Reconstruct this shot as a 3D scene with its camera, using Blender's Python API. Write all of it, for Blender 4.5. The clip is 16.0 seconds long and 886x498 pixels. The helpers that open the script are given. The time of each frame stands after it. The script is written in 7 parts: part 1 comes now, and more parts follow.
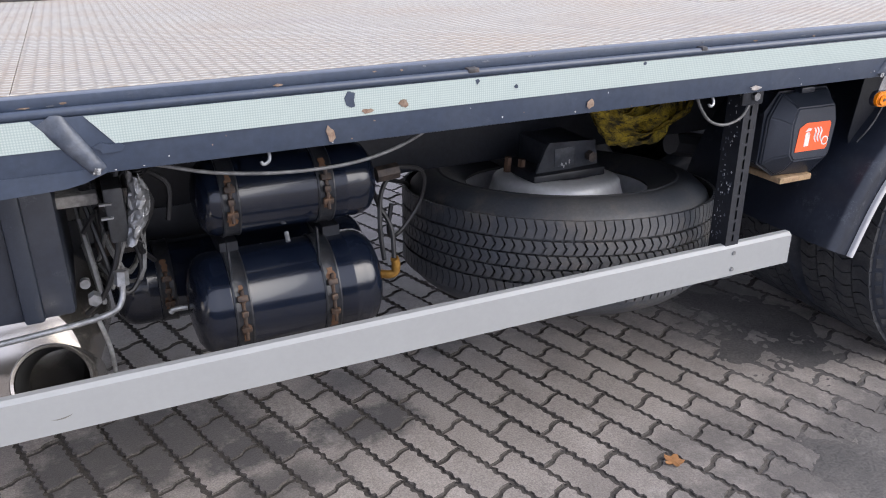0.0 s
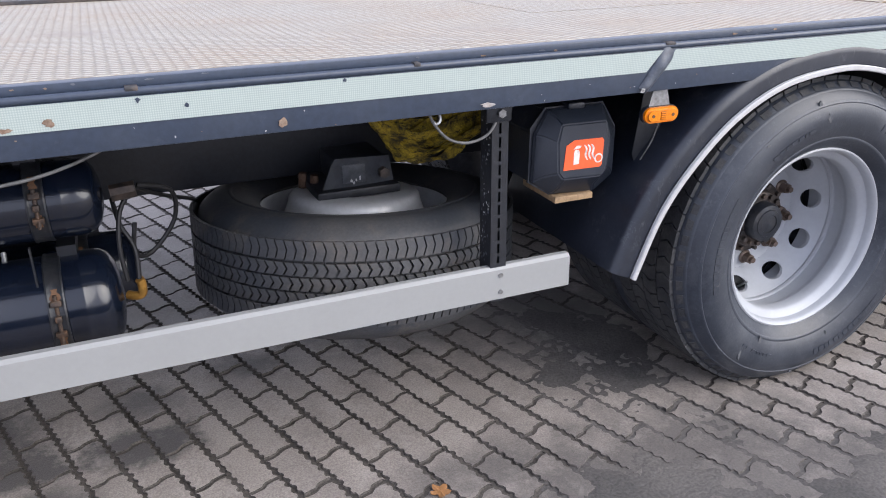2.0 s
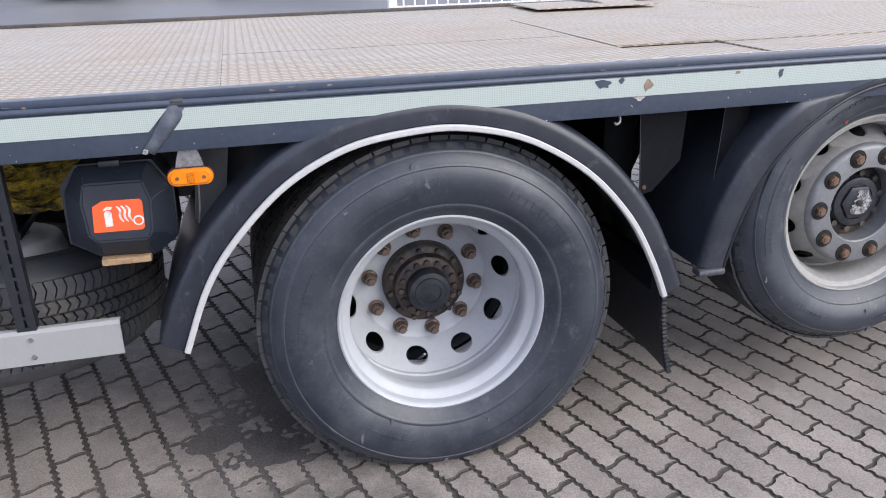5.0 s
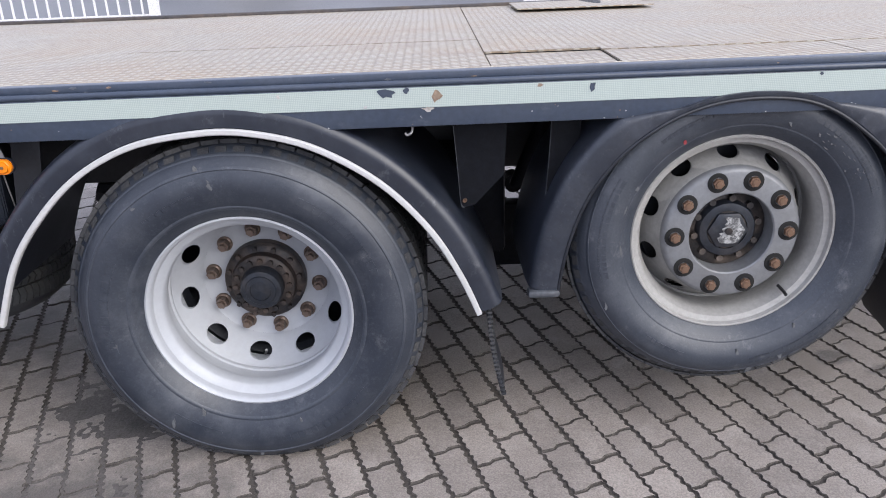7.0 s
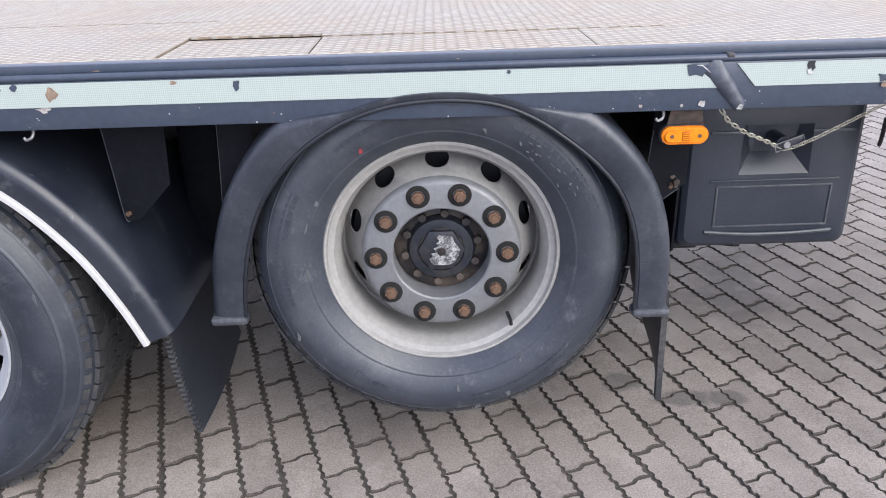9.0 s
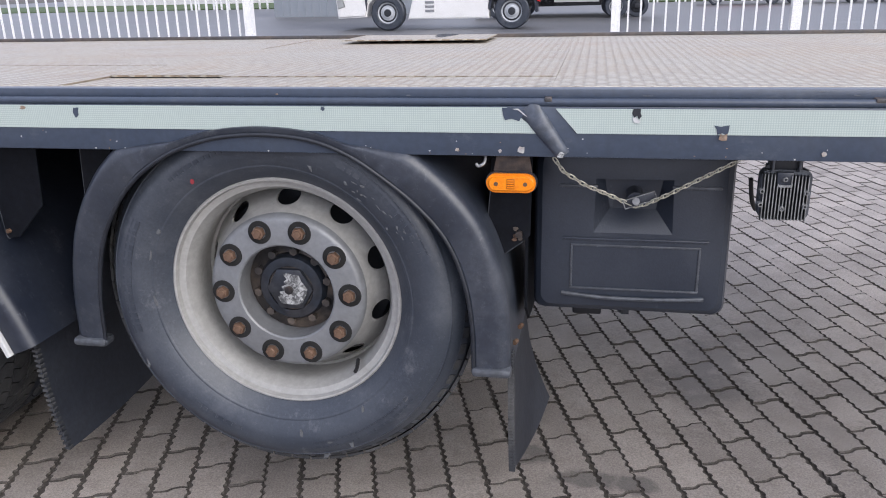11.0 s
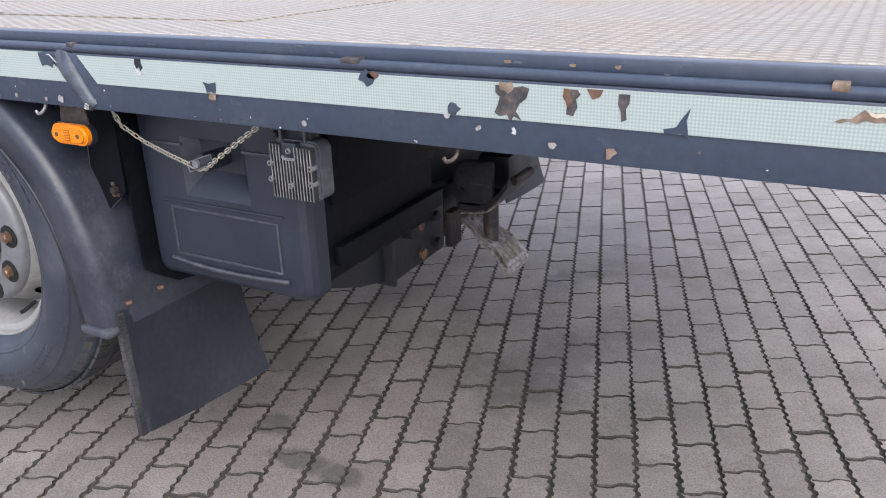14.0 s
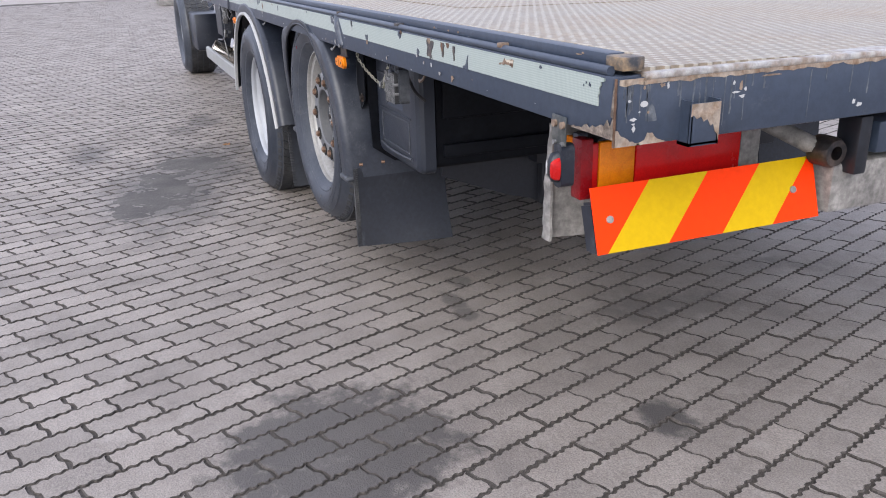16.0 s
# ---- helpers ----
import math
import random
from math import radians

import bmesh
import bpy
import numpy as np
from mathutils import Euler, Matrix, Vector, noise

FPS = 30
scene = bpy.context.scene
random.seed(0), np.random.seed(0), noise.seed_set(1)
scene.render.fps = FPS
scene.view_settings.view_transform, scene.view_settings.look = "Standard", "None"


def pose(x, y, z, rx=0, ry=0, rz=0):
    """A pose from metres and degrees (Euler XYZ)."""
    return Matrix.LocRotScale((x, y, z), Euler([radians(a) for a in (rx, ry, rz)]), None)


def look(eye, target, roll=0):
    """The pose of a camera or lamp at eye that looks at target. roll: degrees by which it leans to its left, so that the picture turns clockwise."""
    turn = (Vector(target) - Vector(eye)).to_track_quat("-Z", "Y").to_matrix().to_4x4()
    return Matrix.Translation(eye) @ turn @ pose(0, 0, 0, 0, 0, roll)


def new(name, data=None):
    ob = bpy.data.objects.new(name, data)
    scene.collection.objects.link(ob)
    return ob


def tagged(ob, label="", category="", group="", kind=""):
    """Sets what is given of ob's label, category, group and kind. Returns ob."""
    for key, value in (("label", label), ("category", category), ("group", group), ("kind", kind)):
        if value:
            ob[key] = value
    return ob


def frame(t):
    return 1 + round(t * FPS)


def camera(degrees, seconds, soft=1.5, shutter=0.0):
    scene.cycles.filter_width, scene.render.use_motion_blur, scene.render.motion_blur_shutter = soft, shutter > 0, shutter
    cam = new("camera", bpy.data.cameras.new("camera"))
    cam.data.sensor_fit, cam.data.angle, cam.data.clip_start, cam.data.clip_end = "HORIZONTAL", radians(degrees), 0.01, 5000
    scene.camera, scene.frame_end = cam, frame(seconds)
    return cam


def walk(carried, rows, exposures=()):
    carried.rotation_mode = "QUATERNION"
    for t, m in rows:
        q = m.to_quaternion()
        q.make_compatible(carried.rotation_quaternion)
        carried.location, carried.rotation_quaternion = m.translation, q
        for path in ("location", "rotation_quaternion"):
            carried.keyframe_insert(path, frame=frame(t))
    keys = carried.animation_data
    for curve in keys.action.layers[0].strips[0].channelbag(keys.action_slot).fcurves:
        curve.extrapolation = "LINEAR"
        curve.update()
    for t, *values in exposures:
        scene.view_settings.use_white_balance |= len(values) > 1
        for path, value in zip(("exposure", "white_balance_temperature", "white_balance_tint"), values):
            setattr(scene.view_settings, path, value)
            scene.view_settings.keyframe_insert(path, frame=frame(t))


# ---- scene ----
cam = camera(58.4, 16.0, soft=1.0)
PATH = [
    (0, (0.008, -1.45, 1.417), (0.763, 0.227, 0.631), -0.5),
    (0.5, (0.132, -1.547, 1.414), (0.889, 0.132, 0.636), -0.4),
    (1, (0.253, -1.659, 1.409), (0.997, 0.029, 0.636), -0.4),
    (1.5, (0.448, -1.678, 1.401), (1.177, 0.015, 0.624), -0.5),
    (2, (0.685, -1.651, 1.419), (1.404, 0.047, 0.645), -0.7),
    (2.5, (0.898, -1.696, 1.437), (1.573, 0.017, 0.656), -0.4),
    (3, (1.183, -1.792, 1.456), (1.775, -0.049, 0.675), -0.5),
    (3.5, (1.447, -1.772, 1.427), (2.0, 0.003, 0.688), -0.7),
    (4, (1.715, -1.707, 1.458), (2.223, 0.087, 0.736), -0.9),
    (4.5, (1.928, -1.782, 1.457), (2.411, 0.016, 0.725), -1.1),
    (4.7, (2.022, -1.839, 1.461), (2.497, -0.042, 0.724), -1.2),
    (6.8, (3.088, -2.044, 1.458), (3.119, -0.185, 0.72), -2.0),
    (7, (3.192, -2.03, 1.471), (3.204, -0.175, 0.725), -2.2),
    (7.5, (3.44, -1.854, 1.421), (3.411, 0.05, 0.81), -2.1),
    (8, (3.604, -1.723, 1.42), (3.565, 0.181, 0.808), -2.1),
    (8.5, (3.846, -1.718, 1.416), (3.792, 0.164, 0.741), -2.1),
    (9, (4.029, -1.711, 1.447), (4.038, 0.115, 0.633), -1.7),
    (9.2, (4.119, -1.692, 1.437), (4.112, 0.132, 0.616), -1.8),
    (11.3, (4.865, -1.589, 1.346), (4.45, 0.265, 0.722), -1.0),
    (11.5, (4.94, -1.539, 1.349), (4.496, 0.309, 0.727), -0.8),
    (12, (5.119, -1.381, 1.336), (4.633, 0.452, 0.702), -0.7),
    (12.5, (5.297, -1.201, 1.317), (4.776, 0.612, 0.652), -0.8),
    (13, (5.458, -1.108, 1.294), (4.902, 0.67, 0.565), -0.6),
    (13.5, (5.678, -1.109, 1.293), (4.952, 0.593, 0.534), -1.1),
    (14, (5.995, -0.992, 1.294), (5.094, 0.631, 0.549), -1.8),
    (14.5, (6.337, -0.938, 1.321), (5.266, 0.581, 0.583), -1.5),
    (15, (6.705, -0.965, 1.327), (5.351, 0.318, 0.604), -1.6),
    (15.5, (7.113, -0.895, 1.311), (5.525, 0.093, 0.603), -1.7),
    (16, (7.503, -0.761, 1.303), (5.763, -0.065, 0.605), -1.7),
]
EXPOSURE = [(0, 1.17), (3.5, 1.17), (4.0, 0.98), (4.5, 1.10), (7.0, 1.08), (7.5, 0.86), (8.0, 0.88), (8.5, 1.34), (9.2, 1.34), (11.3, 0.93), (12.5, 1.18), (14.5, 1.16), (15.5, 1.03), (16, 0.93)]
walk(cam, [(t, look(eye, target, roll)) for t, eye, target, roll in PATH], EXPOSURE)

# ---- world and light ----
world = bpy.data.worlds.new("overcast_sky")
scene.world = world
world.use_nodes = True
wn, wl = world.node_tree.nodes, world.node_tree.links
sky = wn.new("ShaderNodeTexSky")
sky.sky_type = "NISHITA"
sky.sun_disc = False
sky.sun_elevation, sky.sun_rotation = radians(35), radians(135)
sky.air_density, sky.dust_density, sky.ozone_density = 1.0, 8.0, 1.0
soft_sky = wn.new("ShaderNodeHueSaturation")
soft_sky.inputs["Saturation"].default_value = 0.75
wl.new(sky.outputs[0], soft_sky.inputs["Color"])
cloud = wn.new("ShaderNodeMix")
cloud.data_type = "RGBA"
cloud.inputs[0].default_value = 0.8
cloud.inputs[7].default_value = (5.75, 6.15, 7.95, 1)          # even cloud cover
wl.new(soft_sky.outputs[0], cloud.inputs[6])
wl.new(cloud.outputs[2], wn["Background"].inputs[0])
wn["Background"].inputs[1].default_value = 0.124
sun_lamp = new("sun", bpy.data.lights.new("sun", "SUN"))
sun_lamp.data.energy, sun_lamp.data.angle = 1.35, radians(60)
sun_lamp.data.color = (1.0, 0.985, 0.965)
sun_lamp.matrix_world = look((12.0, -8.0, 8.0), (3.5, 0.5, 0))

# ---- materials ----
def material(name, base, rough=0.5, metal=0.0, second=None, scale=4.0, amount=0.5, fine=60.0, fine_amount=0.25,
             bump=0.15, spec=0.5, world_space=False, spread=0.0, coat=0.0):
    """A surface with stains at one scale and grain at another, and fine relief."""
    m = bpy.data.materials.new(name)
    m.use_nodes = True
    n, l = m.node_tree.nodes, m.node_tree.links
    b = n["Principled BSDF"]
    b.inputs["Metallic"].default_value = metal
    b.inputs["Specular IOR Level"].default_value = spec
    b.inputs["Coat Weight"].default_value = coat
    where = n.new("ShaderNodeNewGeometry").outputs["Position"] if world_space else n.new("ShaderNodeTexCoord").outputs["Object"]
    def noisy(sc, detail=5):
        t = n.new("ShaderNodeTexNoise")
        t.inputs["Scale"].default_value, t.inputs["Detail"].default_value = sc, detail
        t.inputs["Roughness"].default_value = 0.62
        l.new(where, t.inputs["Vector"])
        return t.outputs["Fac"]
    def ramp(fac, lo, hi):
        r = n.new("ShaderNodeMapRange")
        r.inputs["From Min"].default_value, r.inputs["From Max"].default_value = lo, hi
        l.new(fac, r.inputs["Value"])
        return r.outputs["Result"]
    def mix(fac, a, c, blend="MIX"):
        x = n.new("ShaderNodeMix")
        x.data_type, x.blend_type = "RGBA", blend
        for s, v in (("Factor", fac), ("A", a), ("B", c)):
            sock = [i for i in x.inputs if i.name == s and (i.type == "RGBA") == (s != "Factor")][0]
            if isinstance(v, (tuple, list)):
                sock.default_value = (*v, 1)
            elif isinstance(v, (int, float)):
                sock.default_value = v
            else:
                l.new(v, sock)
        return [o for o in x.outputs if o.type == "RGBA"][0]
    def times(v, k):
        q = n.new("ShaderNodeMath")
        q.operation = "MULTIPLY"
        l.new(v, q.inputs[0])
        q.inputs[1].default_value = k
        return q.outputs[0]
    second = second or tuple(c * 0.55 for c in base)
    big, small = noisy(scale), noisy(fine, 3)
    col = mix(times(ramp(big, 0.42, 0.68), amount), base, second)
    grain = tuple(max(0.0, 1 - fine_amount * 1.6) for _ in range(3))
    col = mix(ramp(small, 0.35, 0.65), mix(1.0, col, grain, "MULTIPLY"), col)
    if spread:
        o = n.new("ShaderNodeObjectInfo").outputs["Random"]
        g = n.new("ShaderNodeNewGeometry").outputs["Random Per Island"]
        a = n.new("ShaderNodeMath")
        a.operation = "ADD"
        l.new(o, a.inputs[0]); l.new(g, a.inputs[1])
        f = n.new("ShaderNodeMath")
        f.operation = "FRACT"
        l.new(a.outputs[0], f.inputs[0])
        hs = n.new("ShaderNodeHueSaturation")
        l.new(col, hs.inputs["Color"])
        r = n.new("ShaderNodeMapRange")
        r.inputs["To Min"].default_value, r.inputs["To Max"].default_value = 1 - spread, 1 + spread
        l.new(f.outputs[0], r.inputs["Value"])
        l.new(r.outputs["Result"], hs.inputs["Value"])
        col = hs.outputs[0]
    l.new(col, b.inputs["Base Color"])
    r = n.new("ShaderNodeMapRange")
    r.inputs["To Min"].default_value, r.inputs["To Max"].default_value = max(0.02, rough - 0.12), min(1, rough + 0.12)
    l.new(big, r.inputs["Value"])
    l.new(r.outputs["Result"], b.inputs["Roughness"])
    bp = n.new("ShaderNodeBump")
    bp.inputs["Strength"].default_value, bp.inputs["Distance"].default_value = bump, 0.004
    l.new(small, bp.inputs["Height"])
    l.new(bp.outputs[0], b.inputs["Normal"])
    m["kit"] = 1
    return m


M = {}
M["paint"] = material("anthracite_paint", (0.034, 0.047, 0.074), 0.36, second=(0.050, 0.062, 0.086), scale=6, bump=0.05, fine_amount=0.12)
M["paint_dark"] = material("dark_chassis_paint", (0.0105, 0.0128, 0.0190), 0.46, second=(0.020, 0.020, 0.024), scale=5, bump=0.15)
M["black_plastic"] = material("black_plastic", (0.012, 0.0155, 0.025), 0.36, second=(0.034, 0.039, 0.052), scale=5, amount=0.6, bump=0.08, fine_amount=0.12)
M["faded_plastic"] = material("faded_black_plastic", (0.0215, 0.0265, 0.0385), 0.36, second=(0.048, 0.054, 0.068), scale=6, amount=0.6, bump=0.08, fine_amount=0.12)
M["box_plastic"] = material("grained_box_plastic", (0.0165, 0.0215, 0.0330), 0.38, second=(0.033, 0.039, 0.052), scale=5, amount=0.5, bump=0.12, fine=220, fine_amount=0.10)
M["rubber"] = material("tyre_rubber", (0.0180, 0.0232, 0.0345), 0.40, second=(0.045, 0.052, 0.066), scale=7, amount=0.55, bump=0.08, fine=160, fine_amount=0.10)
M["rubber_dry"] = material("dry_tyre_rubber", (0.028, 0.0345, 0.0475), 0.42, second=(0.056, 0.063, 0.077), scale=7, amount=0.6, bump=0.10, fine=160, fine_amount=0.12)
M["rubber_dusty"] = material("dusty_rubber", (0.026, 0.028, 0.033), 0.8, second=(0.078, 0.077, 0.076), scale=9, amount=0.8, bump=0.3, fine=120)
M["spare_rubber"] = material("dusty_spare_rubber", (0.038, 0.043, 0.053), 0.55, second=(0.080, 0.077, 0.075), scale=4, amount=0.9, bump=0.15, fine=120, fine_amount=0.15)
M["hub_dusty"] = material("dust_caked_hub", (0.030, 0.028, 0.029), 0.5, 0.2, second=(0.135, 0.105, 0.083), scale=11, amount=0.9, bump=0.5)
M["flap"] = material("mud_flap_rubber", (0.011, 0.0138, 0.021), 0.46, second=(0.026, 0.030, 0.039), scale=7, bump=0.15)
M["grey_flap"] = material("dirty_grey_rubber", (0.20, 0.19, 0.18), 0.85, second=(0.42, 0.40, 0.37), scale=10, amount=0.9, bump=0.4)
M["silver"] = material("silver_wheel_paint", (0.365, 0.38, 0.405), 0.48, 0.08, second=(0.30, 0.308, 0.322), scale=7, amount=0.4, bump=0.015, fine_amount=0.03)
M["rim_beige"] = material("dull_wheel_paint", (0.310, 0.306, 0.294), 0.40, 0.10, second=(0.25, 0.244, 0.232), scale=6, amount=0.4, bump=0.05, fine_amount=0.1)
M["disc_grey"] = material("grey_disc_paint", (0.175, 0.182, 0.193), 0.42, 0.15, second=(0.125, 0.124, 0.124), scale=6, bump=0.06, fine_amount=0.1)
M["worn_edge"] = material("scraped_steel_edge", (0.46, 0.45, 0.44), 0.5, 0.3, second=(0.28, 0.21, 0.15), scale=26, amount=0.9, bump=0.4)
M["flaking"] = material("flaking_paint", (0.055, 0.058, 0.066), 0.5, second=(0.30, 0.21, 0.12), scale=30, amount=1.0, bump=0.4)
M["fin"] = material("weathered_alloy_fins", (0.045, 0.047, 0.050), 0.5, 0.3, second=(0.025, 0.026, 0.03), scale=30, bump=0.2)
M["fin_edge"] = material("bare_fin_edges", (0.27, 0.275, 0.28), 0.5, 0.4, second=(0.10, 0.10, 0.10), scale=45, amount=0.9, bump=0.2)
M["hub"] = material("grimy_hub", (0.022, 0.021, 0.023), 0.48, 0.3, second=(0.105, 0.075, 0.058), scale=17, amount=0.85, bump=0.5)
M["hub_cap"] = material("worn_hub_cap", (0.020, 0.025, 0.035), 0.40, 0.3, second=(0.06, 0.055, 0.055), scale=18, bump=0.3)
M["white_worn"] = material("flaking_white_paint", (0.44, 0.445, 0.44), 0.6, second=(0.05, 0.05, 0.055), scale=46, amount=0.9, bump=0.5)
M["rust"] = material("rusty_steel", (0.17, 0.10, 0.065), 0.75, 0.25, second=(0.10, 0.055, 0.035), scale=40, amount=0.8, bump=0.6)
M["rust_light"] = material("light_rust", (0.29, 0.215, 0.16), 0.8, 0.1, second=(0.15, 0.085, 0.055), scale=70, amount=0.8, bump=0.5)
M["nut"] = material("rusty_wheel_nut", (0.25, 0.155, 0.105), 0.42, 0.5, second=(0.11, 0.065, 0.045), scale=60, amount=0.7, bump=0.4)
M["alu"] = material("aluminium_rail", (0.292, 0.298, 0.295), 0.50, 0.15, second=(0.265, 0.268, 0.265), scale=3, amount=0.5, bump=0.01, fine_amount=0.02)
M["white"] = material("white_trim", (0.44, 0.44, 0.44), 0.5, second=(0.36, 0.36, 0.355), scale=9, amount=0.3, bump=0.03, fine_amount=0.06)
M["tank"] = material("black_tank_paint", (0.0045, 0.0078, 0.0175), 0.22, second=(0.010, 0.013, 0.022), scale=8, amount=0.5, bump=0.06, coat=0.35, fine=20, spec=0.4, fine_amount=0.1)
M["strap_steel"] = material("painted_strap", (0.020, 0.024, 0.031), 0.36, 0.2, second=(0.055, 0.050, 0.050), scale=24, amount=0.5, bump=0.4)
M["amber"] = material("amber_lens", (0.74, 0.215, 0.003), 0.34, second=(0.60, 0.13, 0.003), scale=60, amount=0.6, bump=0.3, fine=300, coat=0.08, spec=0.3, fine_amount=0.08)
M["amber_deep"] = material("deep_amber_prism", (0.42, 0.115, 0.004), 0.3, second=(0.26, 0.06, 0.003), scale=90, amount=0.6, bump=0.2, spec=0.3)
M["red_lens"] = material("red_lens", (0.52, 0.008, 0.008), 0.25, second=(0.30, 0.006, 0.006), scale=20, amount=0.4, bump=0.12, fine=260, coat=0.08, spec=0.3, fine_amount=0.1)
M["red_dark"] = material("deep_red_lens", (0.26, 0.006, 0.010), 0.28, second=(0.15, 0.005, 0.008), scale=30, amount=0.6, bump=0.2, fine=260, spec=0.3, fine_amount=0.15)
M["primer"] = material("grey_primer", (0.34, 0.335, 0.33), 0.6, second=(0.24, 0.22, 0.20), scale=4, amount=0.7, bump=0.1)
M["cream"] = material("curled_foil_backing", (0.62, 0.56, 0.46), 0.6, second=(0.45, 0.36, 0.25), scale=60, amount=0.6, bump=0.2)
M["smeared"] = material("smeared_zinc_plate", (0.062, 0.071, 0.074), 0.4, 0.3, second=(0.17, 0.17, 0.16), scale=38, amount=0.8, bump=0.2)
# lighter copy of the wheel silver: light missing under the deck put into the colour
M["spare_silver_lit"] = material("spare_wheel_paint_lit", (0.62, 0.63, 0.65), 0.33, 0.15, second=(0.48, 0.48, 0.48), scale=9, amount=0.5, bump=0.03, fine_amount=0.06)
M["orange"] = material("fluorescent_orange", (0.95, 0.048, 0.002), 0.5, spec=0.10, second=(0.86, 0.043, 0.003), scale=8, amount=0.3, bump=0.03, fine_amount=0.05)
M["yellow"] = material("reflective_yellow", (0.62, 0.395, 0.004), 0.5, spec=0.10, second=(0.55, 0.34, 0.006), scale=8, amount=0.3, bump=0.03, fine_amount=0.05)
M["sticker"] = material("orange_sticker", (0.84, 0.11, 0.025), 0.55, second=(0.70, 0.11, 0.04), scale=15, amount=0.4, bump=0.05, fine_amount=0.08)
M["print"] = material("white_print", (0.78, 0.72, 0.68), 0.5, scale=20, amount=0.2, bump=0.02)
M["steel"] = material("galvanised_steel", (0.34, 0.35, 0.36), 0.42, 0.7, second=(0.20, 0.19, 0.18), scale=25, amount=0.6, bump=0.25)
M["exhaust"] = material("stainless_exhaust", (0.54, 0.51, 0.47), 0.22, 0.95, second=(0.46, 0.40, 0.33), scale=5, amount=0.6, bump=0.01, fine_amount=0.03)
# soot of the pipe bore; also painted shade in rim crease and nut recesses
M["soot_and_shade"] = material("pipe_soot_and_crease_shade", (0.005, 0.005, 0.005), 0.9, scale=10, bump=0.2)
M["hose"] = material("black_hose", (0.012, 0.012, 0.014), 0.5, scale=14, bump=0.1)
M["cable"] = material("grey_cable", (0.17, 0.17, 0.17), 0.55, 0.2, scale=20, bump=0.1)
M["brass"] = material("brass_fitting", (0.50, 0.27, 0.06), 0.4, 0.6, second=(0.35, 0.18, 0.05), scale=30, bump=0.2)
M["yellow_net"] = material("yellow_webbing", (0.44, 0.31, 0.02), 0.75, second=(0.022, 0.018, 0.010), scale=32, amount=1.0, bump=0.7, fine=160)
M["wood"] = material("plywood_edge", (0.40, 0.27, 0.15), 0.7, second=(0.25, 0.16, 0.09), scale=20, bump=0.3)
M["chain"] = material("galvanised_chain", (0.62, 0.60, 0.50), 0.4, 0.55, second=(0.40, 0.35, 0.24), scale=40, bump=0.2)
M["sand"] = material("joint_sand", (0.066, 0.057, 0.050), 0.95, second=(0.125, 0.110, 0.096), scale=4, amount=0.8, bump=0.8, fine=160, world_space=True)
M["asphalt"] = material("wet_asphalt", (0.10, 0.10, 0.105), 0.5, second=(0.15, 0.15, 0.155), scale=0.35, amount=0.9, bump=0.4, fine=60, world_space=True)
M["fence"] = material("white_fence_paint", (0.78, 0.78, 0.78), 0.45, scale=5, amount=0.2, bump=0.05)
M["truck_white"] = material("white_truck_paint", (0.74, 0.73, 0.72), 0.3, second=(0.60, 0.59, 0.57), scale=1.5, amount=0.4, bump=0.02)
M["car_black"] = material("black_car_paint", (0.014, 0.014, 0.016), 0.25, scale=2, bump=0.02, coat=0.5)
M["car_red"] = material("red_car_paint", (0.42, 0.02, 0.02), 0.28, scale=2, bump=0.02, coat=0.5)
M["car_blue"] = material("blue_car_paint", (0.03, 0.07, 0.22), 0.28, scale=2, bump=0.02, coat=0.5)
M["glass_dark"] = material("tinted_window", (0.02, 0.024, 0.028), 0.08, scale=2, bump=0.0, spec=0.7)
M["wall_grey"] = material("grey_sheet_wall", (0.24, 0.265, 0.30), 0.55, second=(0.20, 0.22, 0.25), scale=0.8, amount=0.5, bump=0.05)
M["wall_white"] = material("pale_sheet_wall", (0.60, 0.60, 0.60), 0.55, scale=0.7, amount=0.3, bump=0.05)
M["grass"] = material("grass_verge", (0.05, 0.09, 0.025), 0.9, second=(0.09, 0.11, 0.04), scale=1.2, bump=0.8)
M["worn_plastic"] = material("scuffed_plastic_edge", (0.050, 0.056, 0.068), 0.45, second=(0.10, 0.108, 0.12), scale=14, amount=0.7, bump=0.15)
M["dust"] = material("pale_tyre_scuff", (0.125, 0.130, 0.137), 0.8, second=(0.035, 0.038, 0.045), scale=60, amount=0.8, bump=0.4)
M["bare_patch"] = material("bare_stained_steel", (0.048, 0.047, 0.050), 0.6, second=(0.145, 0.105, 0.082), scale=60, amount=0.6, bump=0.35)
M["bare_edge"] = material("chalky_bare_edge", (0.50, 0.46, 0.40), 0.65, second=(0.26, 0.20, 0.14), scale=22, amount=0.8, bump=0.3)
M["flake_rust"] = material("beige_rust", (0.36, 0.295, 0.235), 0.8, second=(0.19, 0.105, 0.055), scale=34, amount=0.9, bump=0.5)
M["streak"] = material("washed_out_paint", (0.060, 0.073, 0.095), 0.55, second=(0.16, 0.17, 0.18), scale=45, amount=0.8, bump=0.2)
M["bar_paint"] = material("chalky_grey_paint", (0.085, 0.096, 0.118), 0.45, second=(0.15, 0.16, 0.175), scale=24, amount=0.7, bump=0.15)
M["rib_paint"] = material("scuffed_anthracite_paint", (0.050, 0.062, 0.086), 0.42, second=(0.115, 0.125, 0.145), scale=22, amount=0.6, bump=0.12)
M["jaw_steel"] = material("scraped_jaw_steel", (0.50, 0.47, 0.43), 0.45, 0.5, second=(0.13, 0.105, 0.085), scale=55, amount=0.9, bump=0.6)
